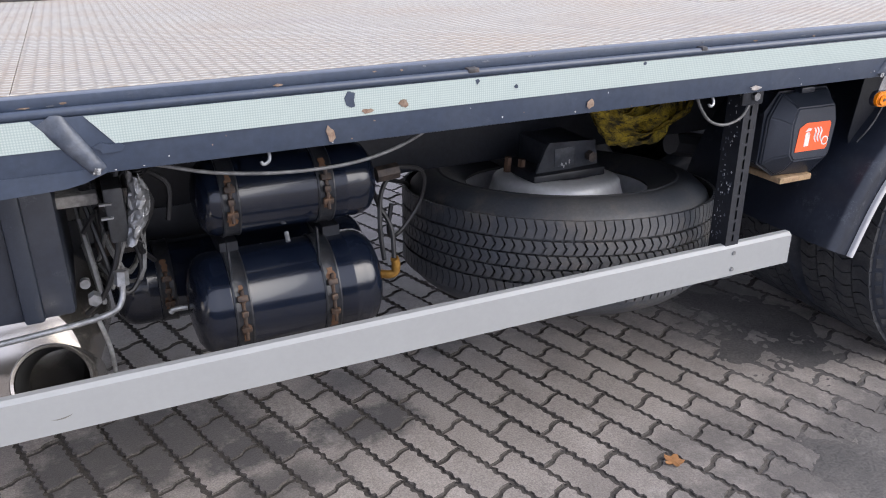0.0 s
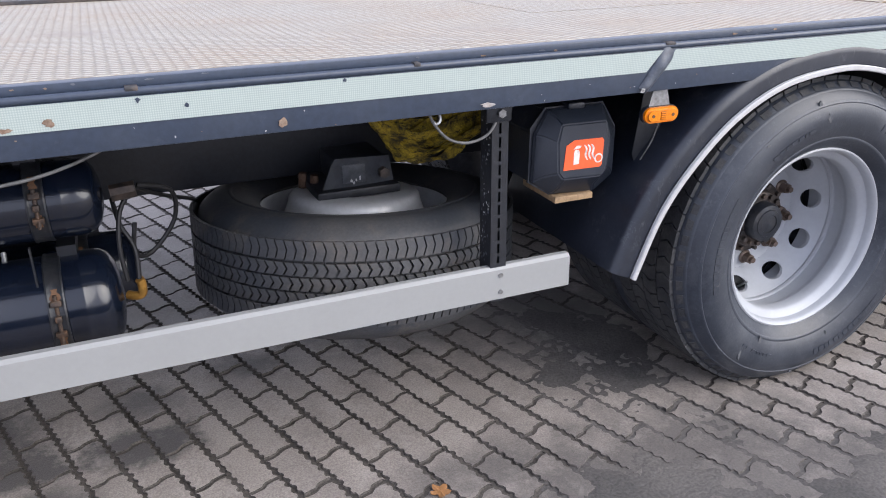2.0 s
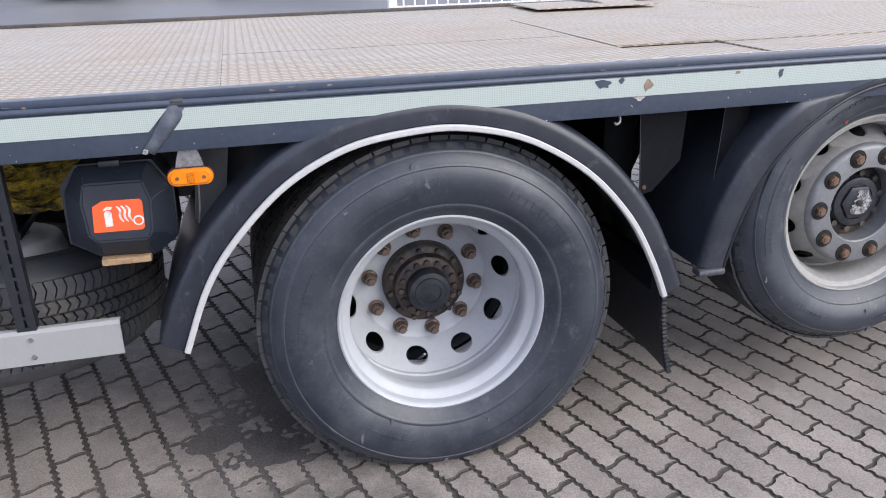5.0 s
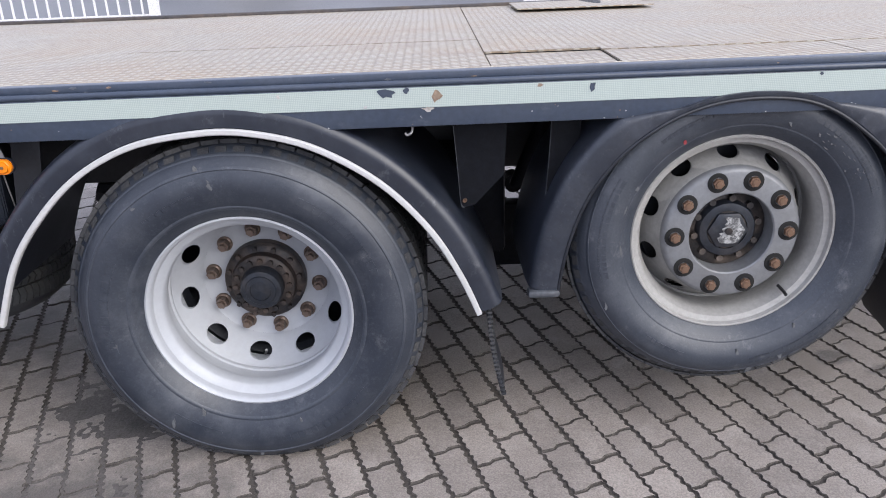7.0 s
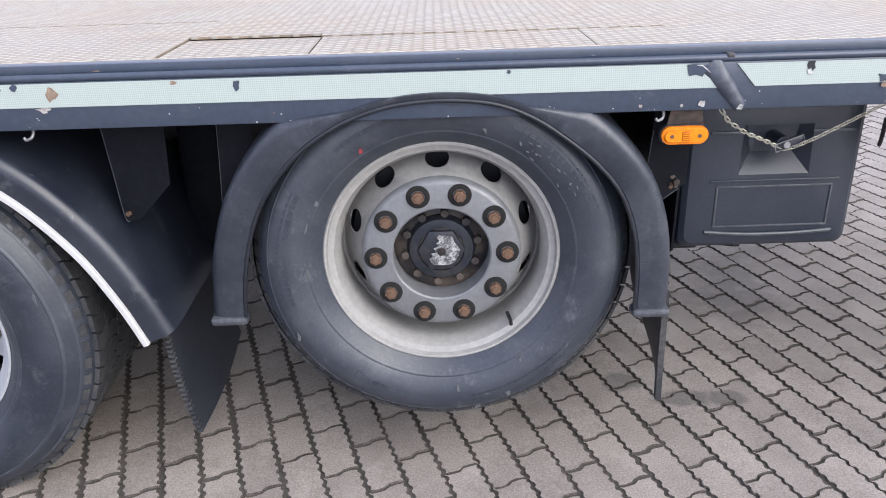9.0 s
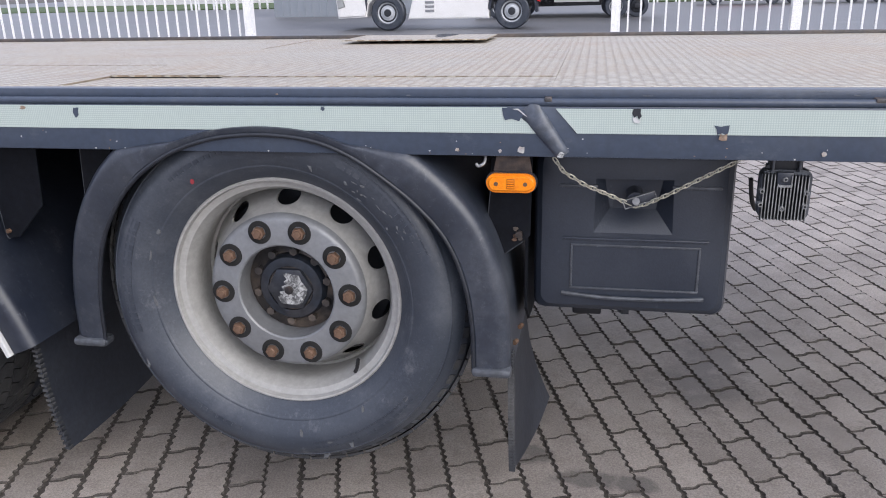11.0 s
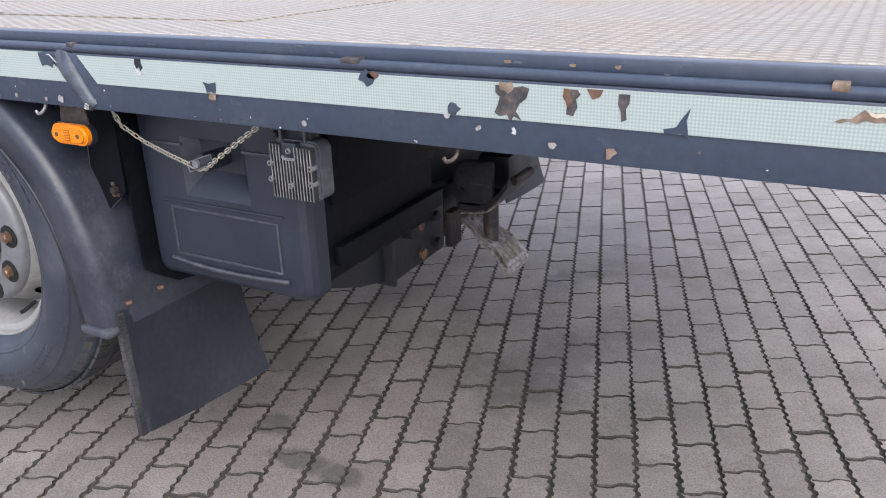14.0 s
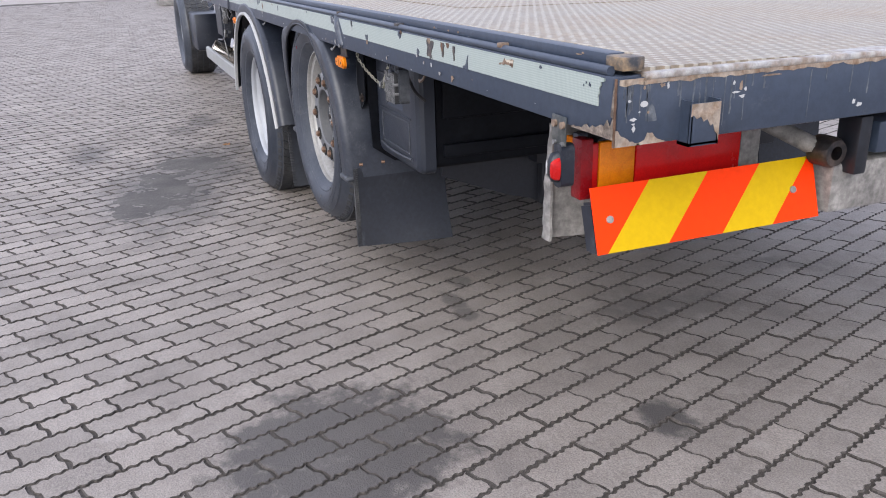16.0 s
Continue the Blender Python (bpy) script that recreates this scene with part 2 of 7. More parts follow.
M["far_rail"] = material("stained_rail_paint", (0.052, 0.050, 0.054), 0.6, second=(0.105, 0.080, 0.062), scale=5, amount=0.8, bump=0.3)
# black paint made darker still: shade under the beam is put into its colour
M["shaded_black"] = material("black_paint_with_shade", (0.0045, 0.0055, 0.0085), 0.55, second=(0.009, 0.010, 0.013), scale=14, amount=0.7, bump=0.12, spec=0.12)
M["coupling_black"] = material("greasy_cast_iron", (0.034, 0.035, 0.041), 0.34, 0.1, second=(0.055, 0.050, 0.048), scale=22, amount=0.6, bump=0.25)
M["red_mark"] = material("faded_red_paint", (0.26, 0.020, 0.028), 0.6, second=(0.15, 0.02, 0.025), scale=120, amount=0.7, bump=0.1)
M["buckle"] = material("grimy_buckle_steel", (0.050, 0.038, 0.032), 0.6, 0.3, second=(0.165, 0.092, 0.052), scale=55, amount=0.8, bump=0.5)
M["rust_bloom"] = material("rust_through_paint", (0.185, 0.090, 0.042), 0.75, second=(0.060, 0.036, 0.024), scale=60, amount=0.9, bump=0.5)
M["hoist_paint"] = material("scratched_hoist_paint", (0.026, 0.031, 0.042), 0.42, second=(0.055, 0.058, 0.064), scale=20, amount=0.7, bump=0.15)
M["scar_rust"] = material("rust_and_bare_scrapes", (0.115, 0.088, 0.070), 0.75, second=(0.36, 0.30, 0.245), scale=75, amount=0.85, bump=0.5)
M["leaf"] = material("dry_leaf", (0.36, 0.17, 0.06), 0.7, second=(0.22, 0.10, 0.04), scale=60, bump=0.4)
M["soiled"] = material("soiled_paver_edge", (0.115, 0.101, 0.090), 0.88, second=(0.055, 0.048, 0.043), scale=14, amount=1.0, fine=150, fine_amount=0.36, bump=0.9, world_space=True)
M["mud"] = material("packed_mud", (0.125, 0.114, 0.105), 0.8, second=(0.058, 0.055, 0.053), scale=2.4, amount=0.9, bump=0.9, fine=110, world_space=True)


def extra(m):
    return m.node_tree.nodes, m.node_tree.links, m.node_tree.nodes["Principled BSDF"]


def node(n, kind, op=None, **values):
    x = n.new(kind)
    if op:
        x.operation = op
    for k, v in values.items():
        x.inputs[int(k[1:])].default_value = v
    return x


# paver stone: pale grey concrete, each stone a little different, oil and damp stains over several stones
M["paver"] = material("concrete_paver", (0.335, 0.296, 0.264), 0.62, second=(0.235, 0.206, 0.184), scale=3.2, amount=0.85, fine=190, fine_amount=0.25, bump=0.75, world_space=True, spread=0.12)
n, l, b = extra(M["paver"])
base_link = b.inputs["Base Color"].links[0].from_socket
pos = n.new("ShaderNodeNewGeometry").outputs["Position"]
# each stain: centre, half widths, strength, softness of its edge
ST = ((0.62, 0.49, 0.19, 0.11, 0.86, 0.35), (0.02, 0.66, 0.36, 0.24, 0.80, 0.45), (0.62, 0.74, 0.15, 0.12, 0.66, 0.8), (0.28, 0.50, 0.15, 0.10, 0.86, 0.35), (0.34, 0.32, 0.18, 0.10, 0.7, 0.6), (-0.18, 0.60, 0.18, 0.15, 0.82, 0.4), (1.0, 0.82, 0.15, 0.10, 0.66, 0.8), (2.15, 0.75, 0.45, 0.65, 0.7, 0.8), (1.6, 0.95, 0.5, 0.4, 0.66, 0.8),
      (5.59, -0.32, 0.36, 0.36, 0.80, 0.35), (5.85, 0.60, 0.11, 0.08, 0.85, 0.4), (5.22, 1.15, 0.13, 0.24, 0.42, 0.5), (5.03, 1.76, 0.11, 0.20, 0.42, 0.6), (5.16, 0.98, 0.17, 0.18, 0.50, 0.6), (4.61, 0.47, 0.08, 0.05, 0.62, 0.4), (4.78, 0.37, 0.10, 0.045, 0.62, 0.4), (4.92, 0.36, 0.07, 0.045, 0.62, 0.4),
      (2.50, -0.60, 0.95, 0.44, 0.70, 0.7), (1.95, -0.30, 0.80, 0.42, 0.68, 0.6), (1.2, -1.02, 0.5, 0.16, 0.66, 0.8), (1.5, -0.02, 0.32, 0.14, 0.66, 0.8), (0.30, -0.10, 0.30, 0.16, 0.55, 0.4), (0.62, -0.32, 0.22, 0.14, 0.50, 0.4))
wob = n.new("ShaderNodeTexNoise")
wob.inputs["Scale"].default_value = 11.0
wob.inputs["Detail"].default_value = 9.0
wob.inputs["Roughness"].default_value = 0.7
l.new(pos, wob.inputs["Vector"])
total = None
for cx, cy, rx_, ry_, strength, edge in ST:
    s = n.new("ShaderNodeVectorMath"); s.operation = "SUBTRACT"; s.inputs[1].default_value = (cx, cy, -0.02); l.new(pos, s.inputs[0])
    d = n.new("ShaderNodeVectorMath"); d.operation = "DIVIDE"; d.inputs[1].default_value = (rx_, ry_, 50); l.new(s.outputs[0], d.inputs[0])
    q = n.new("ShaderNodeVectorMath"); q.operation = "LENGTH"; l.new(d.outputs[0], q.inputs[0])
    a = node(n, "ShaderNodeMath", "MULTIPLY_ADD", i1=1.9, i2=-0.95); l.new(wob.outputs["Fac"], a.inputs[0])
    c = node(n, "ShaderNodeMath", "ADD"); l.new(q.outputs["Value"], c.inputs[0]); l.new(a.outputs[0], c.inputs[1])
    r = node(n, "ShaderNodeMapRange", None, i1=1.10, i2=1.10 - edge, i4=strength); l.new(c.outputs[0], r.inputs[0])
    if total is None:
        total = r.outputs[0]
    else:
        x = node(n, "ShaderNodeMath", "MAXIMUM"); l.new(total, x.inputs[0]); l.new(r.outputs[0], x.inputs[1]); total = x.outputs[0]
mx = n.new("ShaderNodeMix"); mx.data_type = "RGBA"
l.new(total, mx.inputs[0]); l.new(base_link, mx.inputs[6]); mx.inputs[7].default_value = (0.055, 0.051, 0.049, 1)
pale = n.new("ShaderNodeTexNoise")
pale.inputs["Scale"].default_value, pale.inputs["Detail"].default_value, pale.inputs["Roughness"].default_value = 7.0, 9.0, 0.72
l.new(pos, pale.inputs["Vector"])
pr = node(n, "ShaderNodeMapRange", None, i1=0.56, i2=0.74); l.new(pale.outputs["Fac"], pr.inputs[0])
pk = node(n, "ShaderNodeMath", "MULTIPLY", i1=0.40); l.new(pr.outputs[0], pk.inputs[0])
my = n.new("ShaderNodeMix"); my.data_type = "RGBA"
l.new(pk.outputs[0], my.inputs[0]); l.new(mx.outputs[2], my.inputs[6]); my.inputs[7].default_value = (0.44, 0.40, 0.365, 1)
l.new(my.outputs[2], b.inputs["Base Color"])

# tread plate of the deck: staggered raised lozenges, dusty and slightly rusty
M["tread"] = material("tread_plate", (0.285, 0.243, 0.182), 0.50, 0.25, second=(0.325, 0.243, 0.160), scale=1.9, amount=0.8, fine=40, fine_amount=0.2, bump=0.1, world_space=True)
n, l, b = extra(M["tread"])
pos = n.new("ShaderNodeNewGeometry").outputs["Position"]
sep = n.new("ShaderNodeSeparateXYZ"); l.new(pos, sep.inputs[0])
def wave_of(sock, k, shift=0.0):
    a = node(n, "ShaderNodeMath", "MULTIPLY_ADD", i1=k, i2=shift); l.new(sock, a.inputs[0])
    s = node(n, "ShaderNodeMath", "SINE"); l.new(a.outputs[0], s.inputs[0])
    return s.outputs[0]
prod = node(n, "ShaderNodeMath", "MULTIPLY"); l.new(wave_of(sep.outputs[0], 2 * math.pi / 0.056), prod.inputs[0]); l.new(wave_of(sep.outputs[1], 2 * math.pi / 0.030), prod.inputs[1])
stud = node(n, "ShaderNodeMapRange", None, i1=0.05, i2=0.55); l.new(prod.outputs[0], stud.inputs[0])
stud.interpolation_type = "SMOOTHSTEP"
bp2 = n.new("ShaderNodeBump"); bp2.inputs["Strength"].default_value, bp2.inputs["Distance"].default_value = 0.9, 0.004
l.new(stud.outputs[0], bp2.inputs["Height"])
l.new(b.inputs["Normal"].links[0].from_socket, bp2.inputs["Normal"])
l.new(bp2.outputs[0], b.inputs["Normal"])
base_link = b.inputs["Base Color"].links[0].from_socket
mx = n.new("ShaderNodeMix"); mx.data_type = "RGBA"
l.new(stud.outputs[0], mx.inputs[0]); l.new(base_link, mx.inputs[6]); mx.inputs[7].default_value = (0.415, 0.380, 0.315, 1)
l.new(mx.outputs[2], b.inputs["Base Color"])

# retroreflective strip with a fine honeycomb of cells
M["reflector"] = material("retroreflective_strip", (0.300, 0.356, 0.332), 0.34, 0.0, second=(0.262, 0.308, 0.288), scale=1.5, amount=0.35, bump=0.02, fine_amount=0.03, coat=0.25)
n, l, b = extra(M["reflector"])
sep = n.new("ShaderNodeSeparateXYZ"); l.new(n.new("ShaderNodeNewGeometry").outputs["Position"], sep.inputs[0])
pa = node(n, "ShaderNodeMath", "ADD"); l.new(sep.outputs[0], pa.inputs[0]); l.new(sep.outputs[2], pa.inputs[1])
pb = node(n, "ShaderNodeMath", "SUBTRACT"); l.new(sep.outputs[0], pb.inputs[0]); l.new(sep.outputs[2], pb.inputs[1])
cell = node(n, "ShaderNodeMath", "MULTIPLY"); l.new(wave_of(pa.outputs[0], 2 * math.pi / 0.0092), cell.inputs[0]); l.new(wave_of(pb.outputs[0], 2 * math.pi / 0.0092), cell.inputs[1])
vr = node(n, "ShaderNodeMapRange", None, i1=-0.10, i2=0.40); l.new(cell.outputs[0], vr.inputs[0])
base_link = b.inputs["Base Color"].links[0].from_socket
mx = n.new("ShaderNodeMix"); mx.data_type = "RGBA"
k = node(n, "ShaderNodeMath", "MULTIPLY", i1=0.22); l.new(vr.outputs[0], k.inputs[0])
l.new(k.outputs[0], mx.inputs[0]); l.new(base_link, mx.inputs[6]); mx.inputs[7].default_value = (0.68, 0.72, 0.70, 1)
l.new(mx.outputs[2], b.inputs["Base Color"])


def worn(m, color, scale, lo, hi, amount, stretch=(1, 1, 1), seed=0.0, world_space=False):
    """Scattered dry scuffs over a finished material."""
    n, l, b = extra(m)
    src = b.inputs["Base Color"].links[0].from_socket
    mp = n.new("ShaderNodeMapping")
    mp.inputs["Scale"].default_value = stretch
    mp.inputs["Location"].default_value = (seed, seed * 0.7, seed * 1.3)
    l.new(n.new("ShaderNodeNewGeometry").outputs["Position"] if world_space else n.new("ShaderNodeTexCoord").outputs["Object"], mp.inputs["Vector"])
    t = n.new("ShaderNodeTexNoise")
    t.inputs["Scale"].default_value, t.inputs["Detail"].default_value, t.inputs["Roughness"].default_value = scale, 11.0, 0.78
    l.new(mp.outputs[0], t.inputs["Vector"])
    r = node(n, "ShaderNodeMapRange", None, i1=lo, i2=hi); l.new(t.outputs["Fac"], r.inputs[0])
    k = node(n, "ShaderNodeMath", "MULTIPLY", i1=amount); l.new(r.outputs[0], k.inputs[0])
    mix_ = n.new("ShaderNodeMix"); mix_.data_type = "RGBA"
    l.new(k.outputs[0], mix_.inputs[0]); l.new(src, mix_.inputs[6]); mix_.inputs[7].default_value = (*color, 1)
    l.new(mix_.outputs[2], b.inputs["Base Color"])


for m, seed in ((M["rubber_dry"], 41.0), (M["faded_plastic"], 47.0)):
    worn(m, (0.085, 0.091, 0.103), 5, 0.52, 0.72, 0.6, (1, 1, 1), seed)
    worn(m, (0.165, 0.170, 0.178), 13, 0.58, 0.76, 0.65, (1, 1, 0.7), seed + 2)
    worn(m, (0.085, 0.090, 0.100), 70, 0.56, 0.68, 0.5, (1, 1, 1), seed + 4)
worn(M["black_plastic"], (0.12, 0.125, 0.135), 9, 0.57, 0.74, 0.7)
worn(M["box_plastic"], (0.13, 0.14, 0.155), 10, 0.60, 0.76, 0.6, (1, 1, 0.5), 3.0)
worn(M["rubber"], (0.078, 0.084, 0.096), 5, 0.50, 0.70, 0.65, (1, 1, 1), 3.0)
worn(M["rubber"], (0.135, 0.140, 0.148), 12, 0.57, 0.76, 0.65, (1, 1, 1), 7.0)
worn(M["rubber"], (0.075, 0.080, 0.090), 48, 0.56, 0.70, 0.5, (1, 1, 1), 12.0)
worn(M["rubber"], (0.052, 0.056, 0.064), 110, 0.55, 0.66, 0.55, (1, 1, 1), 17.0)
worn(M["black_plastic"], (0.15, 0.155, 0.165), 34, 0.60, 0.74, 0.55, (1, 1, 0.35), 21.0)
worn(M["box_plastic"], (0.10, 0.105, 0.115), 60, 0.62, 0.74, 0.4, (1, 1, 0.5), 23.0)
worn(M["spare_rubber"], (0.115, 0.100, 0.085), 7, 0.54, 0.70, 0.75, (1, 1, 1), 25.0)
worn(M["paver"], (0.135, 0.118, 0.104), 12, 0.55, 0.70, 0.60, (1, 1, 1), 27.0, True)
worn(M["paver"], (0.110, 0.096, 0.086), 42, 0.58, 0.70, 0.50, (1, 1, 1), 29.0, True)
worn(M["yellow_net"], (0.012, 0.010, 0.007), 30, 0.50, 0.58, 0.92, (1, 1, 2.2), 31.0)
worn(M["white_worn"], (0.030, 0.031, 0.034), 75, 0.48, 0.54, 0.9, (1, 1, 1), 33.0)
worn(M["flap"], (0.09, 0.095, 0.105), 8, 0.58, 0.76, 0.6, (1, 1, 0.35), 5.0)
worn(M["paint"], (0.105, 0.118, 0.14), 12, 0.58, 0.72, 0.5, (0.6, 1, 1), 2.0)
worn(M["paint_dark"], (0.055, 0.046, 0.040), 11, 0.60, 0.76, 0.35, (1, 1, 1), 4.0)
worn(M["tank"], (0.04, 0.042, 0.046), 14, 0.63, 0.78, 0.35, (1, 1, 1), 6.0)
worn(M["silver"], (0.24, 0.225, 0.21), 11, 0.60, 0.76, 0.5, (1, 1, 1), 8.0)
worn(M["rim_beige"], (0.17, 0.155, 0.14), 9, 0.60, 0.78, 0.45, (1, 1, 1), 9.0)
worn(M["tread"], (0.20, 0.155, 0.125), 2.6, 0.53, 0.72, 0.6, (0.5, 1.6, 1), 1.0)
worn(M["tread"], (0.30, 0.185, 0.095), 3.5, 0.60, 0.78, 0.5, (1.6, 0.35, 1), 6.0)

# ---- building tools ----
def finish(name, bm, mat, smooth=True, angle=38):
    me = bpy.data.meshes.new(name)
    bm.normal_update()
    bm.to_mesh(me)
    bm.free()
    for m in (mat if isinstance(mat, (list, tuple)) else [mat]):
        me.materials.append(m)
    if smooth:
        for p in me.polygons:
            p.use_smooth = True
        me.set_sharp_from_angle(angle=radians(angle))
    return me


def part(name, bm, mat, parent=None, label="", at=None, smooth=True):
    """Links a bmesh as one mesh object under a thing or a part."""
    ob = new(name, finish(name, bm, mat, smooth))
    if parent is not None:
        ob.parent = parent
    if at is not None:
        ob.matrix_basis = at
    if label:
        ob["label"] = label
    return ob


def thing(name, label, category, group="", kind="", at=(0, 0, 0)):
    ob = new(name)
    ob.location = at
    ob.empty_display_size = 0.1
    return tagged(ob, label, category, group, kind)


def box(bm, x0, x1, y0, y1, z0, z1, bevel=0.0, segs=2, m=None):
    r = bmesh.ops.create_cube(bm, size=1)
    t = Matrix.Translation(((x0 + x1) / 2, (y0 + y1) / 2, (z0 + z1) / 2)) @ Matrix.Diagonal((x1 - x0, y1 - y0, z1 - z0, 1))
    bmesh.ops.transform(bm, matrix=t, verts=r["verts"])
    vs = r["verts"]
    if bevel:
        es = list({e for v in vs for e in v.link_edges})
        q = bmesh.ops.bevel(bm, geom=es, offset=bevel, segments=segs, profile=0.5, affect="EDGES", clamp_overlap=True)
        vs = list({v for f in q["faces"] for v in f.verts} | {v for v in vs if v.is_valid})
    if m is not None:
        bmesh.ops.transform(bm, matrix=m, verts=vs)
    return bm


def new_box(*a, **k):
    return box(bmesh.new(), *a, **k)


def rod(bm, a, c, r, n=10, r2=None):
    """A cylinder or cone from a to c."""
    a, c = Vector(a), Vector(c)
    q = (c - a).to_track_quat("Z", "Y").to_matrix().to_4x4()
    bmesh.ops.create_cone(bm, cap_ends=True, segments=n, radius1=r, radius2=r if r2 is None else r2, depth=(c - a).length,
                          matrix=Matrix.Translation((a + c) / 2) @ q)
    return bm


def tube(bm, pts, r, n=8, steps=4):
    """A bent tube through the points, rounded between them."""
    P = [Vector(p) for p in pts]
    out = []
    for i in range(len(P) - 1):
        p0, p1, p2, p3 = P[max(i - 1, 0)], P[i], P[i + 1], P[min(i + 2, len(P) - 1)]
        for s in range(steps):
            t = s / steps
            out.append(0.5 * ((2 * p1) + (p2 - p0) * t + (2 * p0 - 5 * p1 + 4 * p2 - p3) * t * t + (3 * p1 - p0 - 3 * p2 + p3) * t ** 3))
    out.append(P[-1])
    rings, up = [], Vector((0.13, 0.21, 0.97))
    for i, p in enumerate(out):
        d = (out[min(i + 1, len(out) - 1)] - out[max(i - 1, 0)]).normalized()
        u = d.cross(up)
        if u.length < 1e-3:
            u = d.cross(Vector((1, 0, 0)))
        u.normalize()
        up = u.cross(d)
        rings.append([bm.verts.new(p + r * (math.cos(a) * u + math.sin(a) * up)) for a in (2 * math.pi * j / n for j in range(n))])
    for a, c in zip(rings, rings[1:]):
        for j in range(n):
            bm.faces.new((a[j], a[(j + 1) % n], c[(j + 1) % n], c[j]))
    bm.faces.new(rings[0][::-1])
    bm.faces.new(rings[-1])
    return bm


def lathe(bm, prof, n=48, closed=False, flat=0.0):
    """Turns (radius, y) points round the y axis. flat: radius below which the bottom stays, as on a loaded tyre."""
    rings = []
    for r, y in prof:
        ring = []
        for j in range(n):
            a = 2 * math.pi * j / n
            x, z = r * math.cos(a), r * math.sin(a)
            if flat and z < -flat:
                z = -flat
            ring.append(bm.verts.new((x, y, z)))
        rings.append(ring)
    pairs = list(zip(rings, rings[1:])) + ([(rings[-1], rings[0])] if closed else [])
    for a, c in pairs:
        for j in range(n):
            bm.faces.new((a[j], c[j], c[(j + 1) % n], a[(j + 1) % n]))
    return bm


def prism(bm, poly, d, place=None):
    """A flat outline (u, v) in the x-z plane given depth d in y, from y = 0 backwards."""
    f = [bm.verts.new((u, 0, v)) for u, v in poly]
    g = [bm.verts.new((u, d, v)) for u, v in poly]
    k = len(poly)
    bm.faces.new(f)
    bm.faces.new(g[::-1])
    for i in range(k):
        bm.faces.new((f[i], g[i], g[(i + 1) % k], f[(i + 1) % k]))
    if place is not None:
        bmesh.ops.transform(bm, matrix=place, verts=f + g)
    return bm


def curve_points(ctrl, steps=6):
    P = [Vector((a, c, 0)) for a, c in ctrl]
    out = []
    for i in range(len(P) - 1):
        p0, p1, p2, p3 = P[max(i - 1, 0)], P[i], P[i + 1], P[min(i + 2, len(P) - 1)]
        for s in range(steps):
            t = s / steps
            q = 0.5 * ((2 * p1) + (p2 - p0) * t + (2 * p0 - 5 * p1 + 4 * p2 - p3) * t * t + (3 * p1 - p0 - 3 * p2 + p3) * t ** 3)
            out.append((q.x, q.y))
    return out + [ctrl[-1]]


def sweep_arch(bm, path, section, narrow=None):
    """Sweeps a closed section of (outward, y) along a path in the x-z plane; narrow(z) squeezes its outer part."""
    rings = []
    for i, (x, z) in enumerate(path):
        a, c = path[max(i - 1, 0)], path[min(i + 1, len(path) - 1)]
        d = Vector((c[0] - a[0], c[1] - a[1])).normalized()
        nx, nz = -d.y, d.x
        k_ = narrow(z) if narrow else 1.0
        rings.append([bm.verts.new((x + (o if o < 0.02 else 0.02 + (o - 0.02) * k_) * nx, y, z + (o if o < 0.02 else 0.02 + (o - 0.02) * k_) * nz)) for o, y in section])
    k = len(section)
    for a, c in zip(rings, rings[1:]):
        for j in range(k):
            bm.faces.new((a[j], a[(j + 1) % k], c[(j + 1) % k], c[j]))
    bm.faces.new(rings[0][::-1])
    bm.faces.new(rings[-1])
    return bm


def blob(rng, cx, cz, rx_, rz_, k=11, rough=0.45):
    """An uneven outline round a place."""
    return [(cx + rx_ * (1 - rough * rng.random()) * math.cos(2 * math.pi * i / k), cz + rz_ * (1 - rough * rng.random()) * math.sin(2 * math.pi * i / k)) for i in range(k)]

# ---- ground ----
GZ = -0.02
g = bmesh.new()
bmesh.ops.create_grid(g, x_segments=2, y_segments=2, size=400)
ground = part("ground", g, M["sand"], at=pose(0, 0, GZ - 0.006))
tagged(ground, "sandy bed of the paved yard under the stones", "ground", kind="structure")
yard = bmesh.new()
for x0, x1, y0, y1 in ((-200, -27, -60, 15.2), (-27, 60, -60, -7), (13, 60, -7, 15.2), (-27, -14, -7, -4.2), (-27, -6, 7, 15.2), (-6, 13, 13.4, 15.2)):
    box(yard, x0, x1, y0, y1, GZ - 0.004, GZ)
outer = part("outer_yard", yard, M["paver"], smooth=False)
tagged(outer, "grey block paving of the yard further off", "paving", kind="structure")
g = new_box(-60, 60, 15.2, 120, GZ - 0.005, GZ + 0.002)
lot = part("asphalt_lot", g, M["asphalt"])
tagged(lot, "damp grey asphalt parking lot behind the fence", "parking lot", kind="structure")

# ---- truck ----
truck = thing("flatbed_truck", "anthracite flatbed truck with tread plate deck and a lifted rear axle", "truck")
rng = random.Random(4)
X0, X1 = -1.75, 6.385          # deck from the cab side to the tail
DECK_Y = 2.46


def deck_z(y):
    return 1.114 - 0.0135 * y


# side beam: outer face y = 0, lower edge z = 1.0
b_ = new_box(X0, X1 - 0.0045, 0.0, 0.07, 1.000, 1.104, bevel=0.002)
beam = part("side_beam", b_, M["paint"], truck)
part("side_beam", new_box(X0, X1 - 0.004, DECK_Y - 0.07, DECK_Y, 0.968, 1.076, bevel=0.004), M["paint"], truck)
part("beam_skirt", prism(bmesh.new(), [(X0, 0.974), (-0.15, 0.976), (-0.05, 0.980), (-0.020, 0.986), (0.020, 1.001), (0.020, 1.010), (X0, 1.010)], 0.03, Matrix.Translation((0, -0.0012, 0))), M["paint"], truck, "deeper folded part of the side beam")
